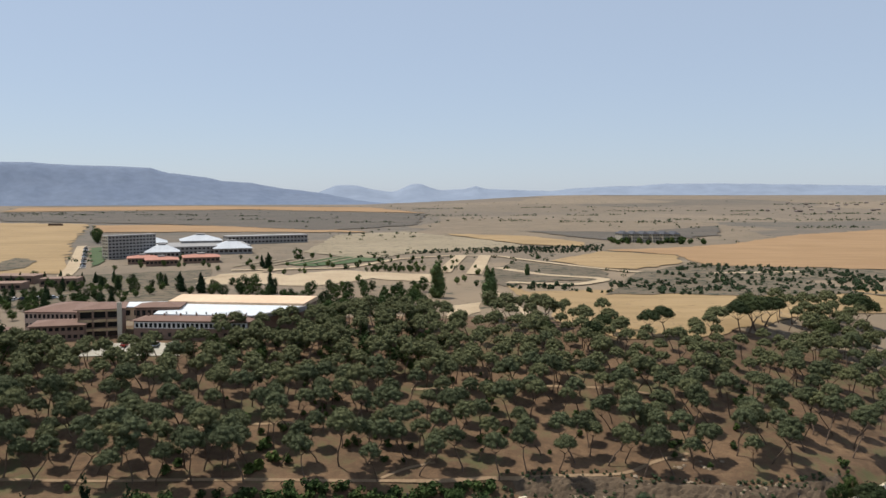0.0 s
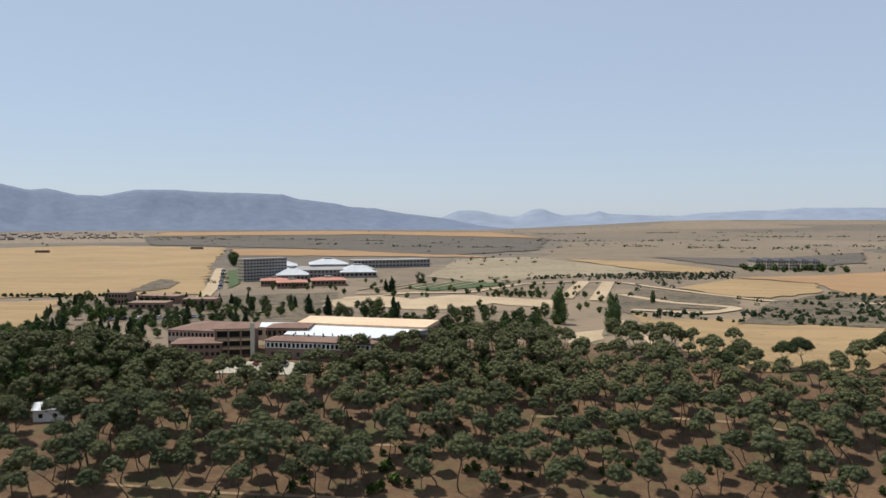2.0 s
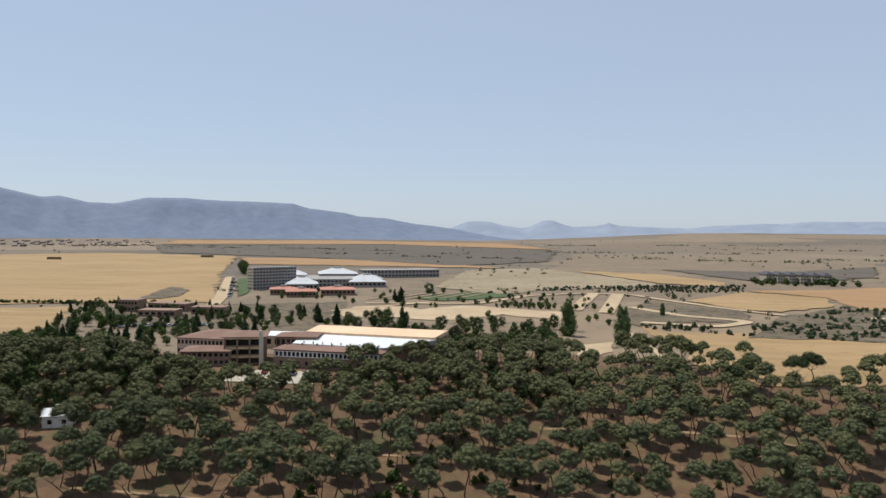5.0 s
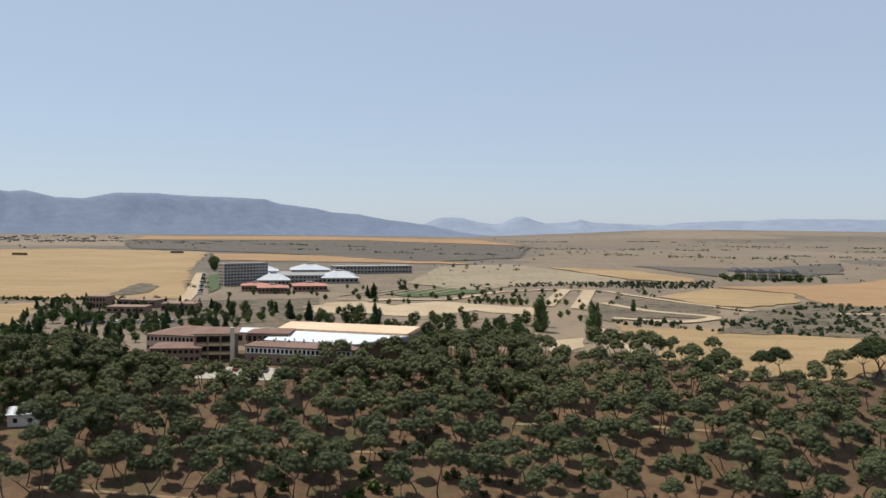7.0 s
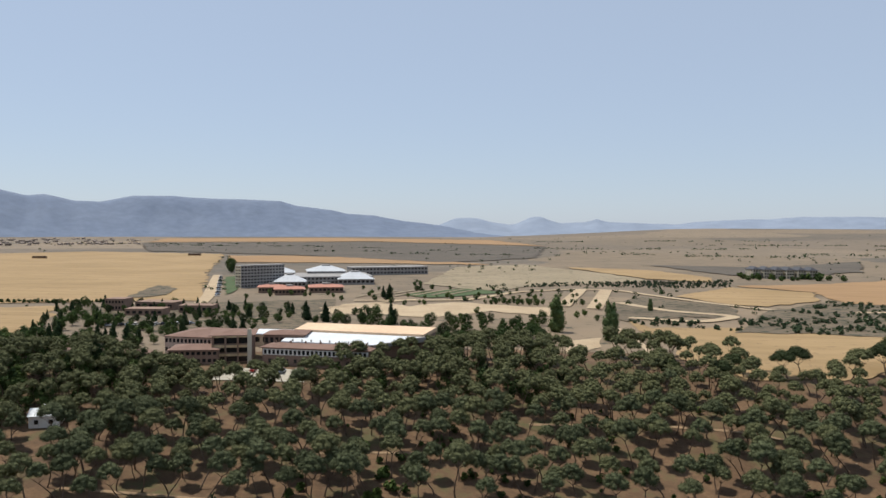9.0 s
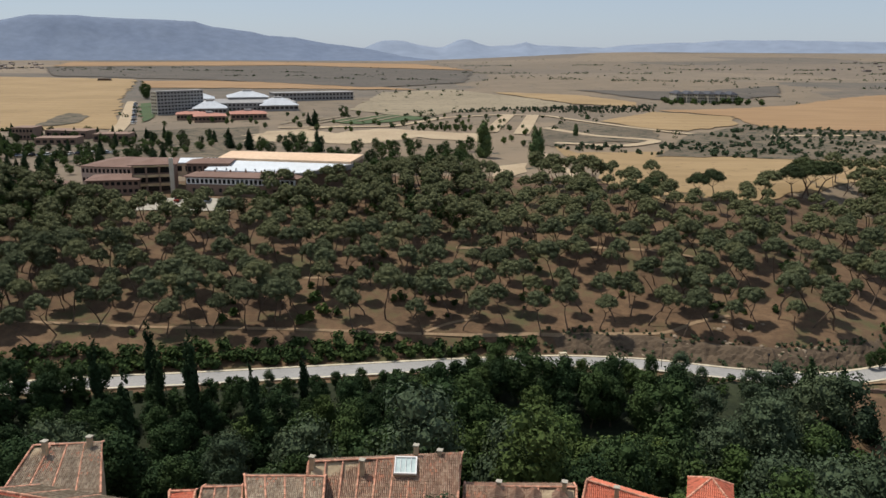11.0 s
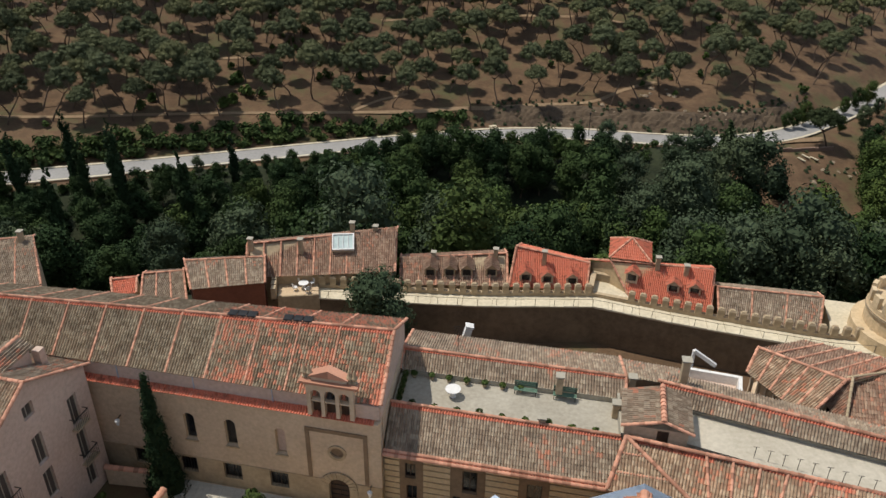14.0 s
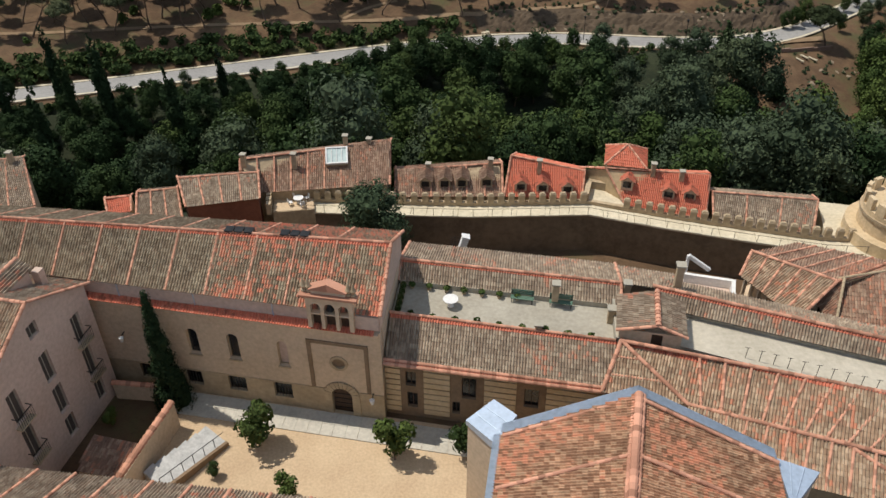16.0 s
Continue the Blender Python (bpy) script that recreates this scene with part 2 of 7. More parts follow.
M_LEAF = leaves("broad_leaves", (0.014, 0.028, 0.010), (0.035, 0.06, 0.022))
M_LEAF2 = leaves("light_leaves", (0.032, 0.055, 0.015), (0.07, 0.105, 0.03))
M_CYPRESS = leaves("cypress_needles", (0.012, 0.024, 0.010), (0.026, 0.045, 0.018))
M_LEAF3 = leaves("mid_leaves", (0.021, 0.038, 0.012), (0.052, 0.08, 0.025))
M_LEAF4 = leaves("poplar_leaves", (0.034, 0.056, 0.022), (0.075, 0.108, 0.042))
# near-black green ground that keeps the gaps between the gorge trees dark
M_GORGEFLOOR = plain("dark_gorge_floor", (0.012, 0.018, 0.008), (0.035, 0.042, 0.018), 0.15, 1.2, 0.95, bump=0.2)
M_ASHEN = leaves("ashen_leaves", (0.034, 0.052, 0.027), (0.068, 0.092, 0.05))
M_SLATE = plain("dark_slate", (0.045, 0.045, 0.05), (0.07, 0.07, 0.078), 0.1, 1.0, 0.6, bump=0.0)
M_CYPRESS2 = leaves("grey_green_leaves", (0.02, 0.036, 0.02), (0.05, 0.075, 0.04))
M_BROWNROOF = plain("brown_roof_tiles", (0.16, 0.095, 0.07), (0.225, 0.14, 0.105), 0.2, 2.0, 0.9, bump=0.0)
M_REDROOF = plain("orange_red_roof", (0.34, 0.15, 0.105), (0.44, 0.21, 0.15), 0.05, 0.6, 0.85, bump=0.0)
M_PALEROOF = plain("pale_grey_roof", (0.416, 0.432, 0.448), (0.512, 0.528, 0.544), 0.05, 0.6, 0.6, bump=0.0)
M_REDCAR = plain("red_car_paint", (0.35, 0.03, 0.02), (0.42, 0.04, 0.03), 1.0, 5.0, 0.3, 0.0, 0.0, 0.5)
# distance haze over the mountains is put into this blue base colour
M_MOUNT = plain("haze_blue_mountain", (0.128, 0.162, 0.228), (0.147, 0.181, 0.243), 0.004, 0.02, 0.95, bump=0.0)
# paler still: thicker haze painted into the colour of the farther hills
M_HAZYHILL = plain("haze_tinted_hills", (0.205, 0.245, 0.31), (0.225, 0.265, 0.33), 0.002, 0.01, 0.95, bump=0.0)
M_BLIND = plain("grey_blind", (0.062, 0.05, 0.042), (0.09, 0.075, 0.063), 0.6, 5.0, 0.7)
M_VILLAGE = plain("far_village_walls", (0.17, 0.13, 0.105), (0.27, 0.22, 0.185), 0.01, 0.1, 0.9, bump=0.0, island=0.7)
M_SHADE = plain("dark_glass", (0.012, 0.012, 0.013), (0.022, 0.022, 0.024), 1.0, 5.0, 0.15, 0, 0.0, 0.5)


# ---- small builders ----
def thing(name, label, category, m=None, group="", kind=""):
    ob = tagged(new(name), label, category, group, kind)
    ob.matrix_basis = m or Matrix()
    return ob


def mesh_ob(name, verts, faces, material, parent=None, label="", uv=None, smooth=False):
    me = bpy.data.meshes.new(name)
    me.from_pydata([tuple(v) for v in verts], [], faces)
    if uv is not None:
        layer = me.uv_layers.new(name="UVMap")
        layer.data.foreach_set("uv", np.asarray(uv, dtype=np.float32).ravel())
    me.materials.append(material)
    if smooth:
        me.polygons.foreach_set("use_smooth", [True] * len(me.polygons))
    me.update()
    ob = new(name, me)
    ob.parent = parent
    if label:
        ob["label"] = label
    return ob


def part(name, bm, material, parent, label="", smooth=False):
    me = bpy.data.meshes.new(name)
    bm.to_mesh(me)
    bm.free()
    me.materials.append(material)
    if smooth:
        me.polygons.foreach_set("use_smooth", [True] * len(me.polygons))
    ob = new(name, me)
    ob.parent = parent
    if label:
        ob["label"] = label
    return ob


def box(bm, x0, x1, y0, y1, z0, z1):
    v = [bm.verts.new((x, y, z)) for z in (z0, z1) for x, y in ((x0, y0), (x1, y0), (x1, y1), (x0, y1))]
    for f in ((3, 2, 1, 0), (4, 5, 6, 7), (0, 1, 5, 4), (1, 2, 6, 5), (2, 3, 7, 6), (3, 0, 4, 7)):
        bm.faces.new([v[i] for i in f])


def boxes(*spans):
    bm = bmesh.new()
    for s in spans:
        box(bm, *s)
    return bm


def prism(bm, pts, z0, z1):
    """An upright prism on a plan outline; z1 may be a list of heights, point by point."""
    tops = z1 if isinstance(z1, (list, tuple)) else [z1] * len(pts)
    lows = z0 if isinstance(z0, (list, tuple)) else [z0] * len(pts)
    a = [bm.verts.new((x, y, z)) for (x, y), z in zip(pts, lows)]
    b = [bm.verts.new((x, y, z)) for (x, y), z in zip(pts, tops)]
    n = len(pts)
    for i in range(n):
        bm.faces.new((a[i], a[(i + 1) % n], b[(i + 1) % n], b[i]))
    bm.faces.new(b)
    bm.faces.new(a[::-1])
    bmesh.ops.recalc_face_normals(bm, faces=bm.faces[:])
    return bm


def tube(bm, a, b, r0, r1, n=7):
    a, b = Vector(a), Vector(b)
    d = (b - a).normalized()
    s = d.orthogonal().normalized()
    w = d.cross(s)
    ring = lambda c, r: [bm.verts.new(c + r * (math.cos(k) * s + math.sin(k) * w)) for k in np.linspace(0, 2 * math.pi, n, endpoint=False)]
    p, q = ring(a, r0), ring(b, r1)
    for i in range(n):
        bm.faces.new((p[i], p[(i + 1) % n], q[(i + 1) % n], q[i]))
    bm.faces.new(q)
    bm.faces.new(p[::-1])


def tile_plane(name, pts, material, parent, width=0.215, course=0.4, fresh=(0, 0)):
    """A roof slope of barrel tiles over a flat outline whose first edge is the eave; each tile steps over the one below. fresh: courses of newer red tiles at eave and ridge."""
    pts = [Vector(p) for p in pts]
    e = (pts[1] - pts[0]).normalized()
    nrm = Vector((0, 0, 0))
    for i in range(1, len(pts) - 1):
        nrm += (pts[i] - pts[0]).cross(pts[i + 1] - pts[0])
    nrm.normalize()
    if nrm.z < 0:
        nrm = -nrm
    s = nrm.cross(e)
    if s.z < 0:
        s = -s
    flat = [((p - pts[0]).dot(e), (p - pts[0]).dot(s)) for p in pts]
    verts, faces, uv, newer = [], [], [], []
    prof = ((-0.5, -0.02), (-0.3, 0.0), (-0.17, 0.06), (0.0, 0.095), (0.17, 0.06), (0.3, 0.0), (0.5, -0.02))
    u0, u1 = min(f[0] for f in flat), max(f[0] for f in flat)
    cols = max(1, round((u1 - u0) / width))
    w = (u1 - u0) / cols
    rnd = random.Random(len(pts) * 31 + cols)
    for c in range(cols):
        u = u0 + (c + 0.5) * w
        hits = []
        for (a0, b0), (a1, b1) in zip(flat, flat[1:] + flat[:1]):
            if (a0 - u) * (a1 - u) < 0:
                hits.append(b0 + (b1 - b0) * (u - a0) / (a1 - a0))
        if len(hits) < 2:
            continue
        lo, hi = min(hits), max(hits)
        k0, k1 = math.floor(lo / course), math.ceil(hi / course)
        for k in range(k0, k1):
            v0, v1 = max(lo, k * course) - 0.03, min(hi, (k + 1) * course)
            lift, slip = 0.035 + rnd.random() * 0.02, (rnd.random() - 0.5) * 0.05
            base = len(verts)
            for v, up in ((v0, lift), (v1, 0.0)):
                for q, h in prof:
                    verts.append(pts[0] + e * (u + q * w + slip * 0.3) + s * v + nrm * (h + up))
            for j in range(6):
                faces.append((base + j, base + j + 1, base + 8 + j, base + 7 + j))
                uv += [(c + 0.5, k + 0.5)] * 4
            faces.append(tuple(base + j for j in range(7)))
            uv += [(c + 0.5, k + 0.5)] * 7
            newer += [int(k - k0 < fresh[0] or k1 - k <= fresh[1])] * 7
    ob = mesh_ob(name, verts, faces, material, parent, uv=uv)
    if any(fresh):
        ob.data.materials.append(M_TILE_RED)
        ob.data.polygons.foreach_set("material_index", newer)
    return ob


def cap_row(name, a, b, parent, material=None, r=0.13, step=0.42, label=""):
    """A row of half-round tiles, each lapping the next, along a ridge, hip, rib or verge."""
    a, b = Vector(a), Vector(b)
    d = b - a
    n = max(1, round(d.length / step))
    d.normalize()
    side = d.cross(Vector((0, 0, 1))).normalized()
    up = side.cross(d)
    verts, faces = [], []
    ln = (b - a).length / n
    for i in range(n):
        base = len(verts)
        for t, rr in ((i * ln - 0.05, r * 1.22), ((i + 1) * ln, r * 0.86)):
            for k in range(6):
                g = math.pi * k / 5
                verts.append(a + d * t + side * (math.cos(g) * rr) + up * (math.sin(g) * rr))
        for k in range(5):
            faces.append((base + k, base + k + 1, base + 7 + k, base + 6 + k))
        faces.append(tuple(base + k for k in range(6)))
    return mesh_ob(name, verts, faces, material or M_CAP, parent, label)


def gable_roof(parent, x0, x1, yf, yr, yb, zf, zr, zb, material, ribs=(), over=0.35, verge=True, back=True, fresh=(0, 1)):
    """Two slopes with a ridge along x: front eave, ridge and back eave; ribs are rows of mortared tiles down the front slope."""
    tile_plane("roof_slope", [(x0, yf - over, zf), (x1, yf - over, zf), (x1, yr, zr), (x0, yr, zr)], material, parent, fresh=fresh)
    if back:
        tile_plane("roof_slope", [(x1, yb + over, zb), (x0, yb + over, zb), (x0, yr, zr), (x1, yr, zr)], material, parent)
    cap_row("ridge_tiles", (x0, yr, zr + 0.05), (x1, yr, zr + 0.05), parent)
    if verge:
        for x in (x0, x1):
            cap_row("verge_tiles", (x, yf - over, zf + 0.04), (x, yr, zr + 0.04), parent)
            if back:
                cap_row("verge_tiles", (x, yb + over, zb + 0.04), (x, yr, zr + 0.04), parent)
    for x in ribs:
        cap_row("rib_tiles", (x, yf - over, zf + 0.06), (x, yr, zr + 0.06), parent, r=0.085)
        if back:
            cap_row("rib_tiles", (x, yb + over, zb + 0.06), (x, yr, zr + 0.06), parent, r=0.1)


def wall_holes(bm, x0, x1, y0, y1, z0, z1, holes):
    """A wall along x, y0 to y1 thick, with openings (xa, xb, za, zb) that go through it."""
    holes = [(max(h[0], x0), min(h[1], x1), max(h[2], z0), min(h[3], z1)) for h in holes]
    xs = sorted({x0, x1, *(v for h in holes for v in h[:2])})
    zs = sorted({z0, z1, *(v for h in holes for v in h[2:])})
    for za, zb in zip(zs, zs[1:]):
        run = None
        for xa, xb in zip(xs, xs[1:]):
            hole = any(h[0] <= xa + 1e-4 and xb <= h[1] + 1e-4 and h[2] <= za + 1e-4 and zb <= h[3] + 1e-4 for h in holes)
            if not hole:
                run = [xa, xb] if run is None else [run[0], xb]
            if (hole or xb == xs[-1]) and run:
                box(bm, run[0], run[1], y0, y1, za, zb)
                run = None
    bmesh.ops.remove_doubles(bm, verts=bm.verts[:], dist=0.0005)
    return bm


def window(parent, x0, x1, y, z0, z1, bars=1, frame_mat=None, name="window", pane=None):
    """A window set in its opening: a frame with mullions and a dark pane behind, facing -y."""
    f = 0.06
    bm = boxes((x0, x0 + f, y, y + f, z0, z1), (x1 - f, x1, y, y + f, z0, z1), (x0 + f, x1 - f, y, y + f, z0, z0 + f), (x0 + f, x1 - f, y, y + f, z1 - f, z1))
    for k in range(bars):
        c = x0 + (k + 1) * (x1 - x0) / (bars + 1)
        box(bm, c - f / 2, c + f / 2, y + 0.005, y + f - 0.005, z0 + f, z1 - f)
    w = part(name, bm, frame_mat or M_WOOD, parent)
    part("pane", boxes((x0 + 0.01, x1 - 0.01, y + f * 0.6, y + f * 0.8 + 0.01, z0 + 0.01, z1 - 0.01)), pane or M_SHADE, w)
    return w


ICO = bmesh.new()
bmesh.ops.create_icosphere(ICO, subdivisions=1, radius=1.0)
ICO_V = np.array([v.co[:] for v in ICO.verts])
ICO_F = [tuple(v.index for v in f.verts) for f in ICO.faces]
ICO.free()


def clump_cores(verts, faces, rng, centres, radii, fill=0.8):
    """The dense inside of each clump of leaves."""
    for c, r in zip(centres, radii):
        i = len(verts)
        p = ICO_V * np.array(r) * fill * rng.uniform(0.8, 1.12, (len(ICO_V), 1)) + np.array(c)
        verts += p.tolist()
        faces += [tuple(i + k for k in f) for f in ICO_F]


def leaf_cloud(verts, faces, rng, centres, radii, count, size, flat=1.0):
    """Small leaf sprays spread over clumps, facing roughly outwards."""
    for (c, r) in zip(centres, radii):
        k = int(count * (r[0] * r[2]) / max(1e-6, sum(q[0] * q[2] for q in radii)))
        d = rng.normal(size=(k, 3))
        d /= np.linalg.norm(d, axis=1)[:, None]
        p = np.array(c) + d * np.array(r) * rng.uniform(0.72, 1.05, (k, 1))
        nrm = d + rng.normal(size=(k, 3)) * 0.32
        nrm /= np.linalg.norm(nrm, axis=1)[:, None]
        up = rng.normal(size=(k, 3))
        a = np.cross(nrm, up)
        a /= np.linalg.norm(a, axis=1)[:, None]
        b = np.cross(nrm, a)
        s = size * rng.uniform(0.6, 1.3, (k, 1))
        for q, u, v, n in zip(p, a * s, b * s * 0.7, nrm * s * 0.25):
            i = len(verts)
            verts += [q - u, q - v * 0.9 + n, q + u, q + v + n]
            faces.append((i, i + 1, i + 2, i + 3))

# ---- the ground: hill town, gorge, road, pine slope, plain ----
WALL_X = [-300, -60, -12, -2, 7, 20.2, 28.4, 37.4, 44, 50.3, 80, 300]
WALL_Y = [95, 80, 76.1, 75, 74.1, 73.8, 70.5, 67.3, 65.2, 64.3, 62, 40]
ROAD_X = [-400, -180, -86, -71, -41, -8.4, 19.8, 41, 61, 79, 96, 118, 150, 300]
ROAD_Y = [90, 130, 157.2, 160.3, 168.0, 176.4, 182.1, 182, 177.4, 176.0, 181.8, 198, 226, 330]


def smooth(a, b, v):
    k = min(1.0, max(0.0, (v - a) / (b - a)))
    return k * k * (3 - 2 * k)


def land(x, y):
    """Height of the ground; town, gorge and road fall gently eastwards and away from the tower."""
    yw, yr = float(np.interp(x, WALL_X, WALL_Y)), float(np.interp(x, ROAD_X, ROAD_Y))
    u = y - yr
    fall = (0.0147 * max(-150, min(150, x)) + 0.011 * max(0, min(200, y))) * (1 - smooth(10, 125, u))
    if y < yw + 2:
        return -8.0 * smooth(50, yw - 6, y) - fall - 0.03
    if u < -5:
        k = (y - yw - 2) / (yr - 5 - yw - 2)
        return -8 - 26 * smooth(0, 0.5, k) + 9 * smooth(0.62, 1.0, k) + 0.8 * noise.noise((x * 0.05, y * 0.05, 3)) - fall
    if u < 5.5:
        return -25.0 - fall
    z = -25 + 2.6 * smooth(5.5, 13, u) + 0.1535 * min(max(u - 9, 0), 113)
    z += 0.7 * noise.noise((x * 0.03, y * 0.03, 0)) * smooth(8, 30, u) * (1 - 0.8 * smooth(120, 200, u))
    r = math.hypot(x, y)
    far = 52 * smooth(1900, 5000, r) * smooth(-0.12, 0.2, x / r)
    return z - fall + far + 0.8 * smooth(700, 1500, r) * noise.noise((x * 0.0025, y * 0.0025, 5))


def ground():
    az = np.concatenate([np.arange(-46, 46, 0.5), np.arange(46, 314, 8.0)])
    rr = np.concatenate([[0.5, 12, 22], np.arange(30, 150, 4.0), np.arange(150, 320, 2.5), 320 * (4950 / 320) ** np.linspace(0, 1, 75)])
    verts, faces = [], []
    for r in rr:
        for a in az:
            x, y = -r * math.sin(radians(a)), r * math.cos(radians(a))
            verts.append((x, y, land(x, y)))
    n = len(az)
    for i in range(len(rr) - 1):
        for j in range(n):
            faces.append((i * n + j, i * n + (j + 1) % n, (i + 1) * n + (j + 1) % n, (i + 1) * n + j))
    faces.append(tuple(range(n)))
    ob = mesh_ob("ground", verts, faces, M_EARTH, smooth=True)
    ob.data.materials.append(M_PLAIN)
    ob.data.materials.append(M_GORGEFLOOR)
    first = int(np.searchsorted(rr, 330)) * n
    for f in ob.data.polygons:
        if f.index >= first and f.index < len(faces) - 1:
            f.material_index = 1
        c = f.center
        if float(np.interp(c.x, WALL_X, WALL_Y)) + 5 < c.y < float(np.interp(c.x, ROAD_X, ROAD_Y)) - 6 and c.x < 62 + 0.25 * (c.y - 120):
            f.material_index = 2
    return tagged(ob, "dry brown earth with sparse summer grass", "ground", kind="structure")


def drape(name, outline, material, label, category, lift=0.25, cell=20.0):
    """A patch of other ground cover, laid over the land along its outline."""
    bm = bmesh.new()
    rough = []
    for (x0, y0), (x1, y1) in zip(outline, outline[1:] + outline[:1]):
        far = math.hypot(x0, y0)
        n = max(2, int(math.hypot(x1 - x0, y1 - y0) / (far * 0.012)))
        for k in range(n):
            x, y, w = x0 + (x1 - x0) * k / n, y0 + (y1 - y0) * k / n, far * 0.008
            rough.append((x + w * noise.noise((x * 0.05, y * 0.05, 1)), y + w * 2 * noise.noise((x * 0.05, y * 0.05, 7))))
    bm.faces.new([bm.verts.new((x, y, 0)) for x, y in rough])
    for axis in (0, 1):
        lo, hi = min(p[axis] for p in outline), max(p[axis] for p in outline)
        n = max(1, int((hi - lo) / cell))
        for k in range(1, n):
            nrm = Vector((1, 0, 0)) if axis == 0 else Vector((0, 1, 0))
            bmesh.ops.bisect_plane(bm, geom=bm.verts[:] + bm.edges[:] + bm.faces[:], plane_co=nrm * (lo + (hi - lo) * k / n), plane_no=nrm)
    for v in bm.verts:
        v.co.z = land(v.co.x, v.co.y) + lift
    bmesh.ops.recalc_face_normals(bm, faces=bm.faces[:])
    ob = part(name, bm, material, None)
    return tagged(ob, label, category, kind="structure")


def ribbon(name, xs, ys, half, material, label, category, lift=0.15, step=5.0):
    """A strip of even width along a line on the land."""
    pts = [Vector((x, y)) for x, y in zip(xs, ys)]
    fine = []
    for a, b in zip(pts, pts[1:]):
        n = max(1, int((b - a).length / step))
        fine += [a + (b - a) * k / n for k in range(n)]
    fine.append(pts[-1])
    for _ in range(4):
        fine = [fine[0]] + [(fine[i - 1] + fine[i] * 2 + fine[i + 1]) / 4 for i in range(1, len(fine) - 1)] + [fine[-1]]
    verts, faces = [], []
    for i, p in enumerate(fine):
        d = (fine[min(i + 1, len(fine) - 1)] - fine[max(i - 1, 0)]).normalized()
        s = Vector((-d.y, d.x))
        for k in (-1, 0, 1):
            q = p + s * half * k
            verts.append((q.x, q.y, land(q.x, q.y) + lift))
        if i:
            b = 3 * i
            faces += [(b - 3, b, b + 1, b - 2), (b - 2, b + 1, b + 2, b - 1)]
    ob = mesh_ob(name, verts, faces, material, smooth=True)
    return tagged(ob, label, category, kind="structure")


ground()
RX = [x for x in ROAD_X if -200 < x < 300]
RY = [y for x, y in zip(ROAD_X, ROAD_Y) if -200 < x < 300]
ribbon("road", RX, RY, 3.4, M_ROAD, "worn grey asphalt road along the gorge", "road", 0.12, 4)


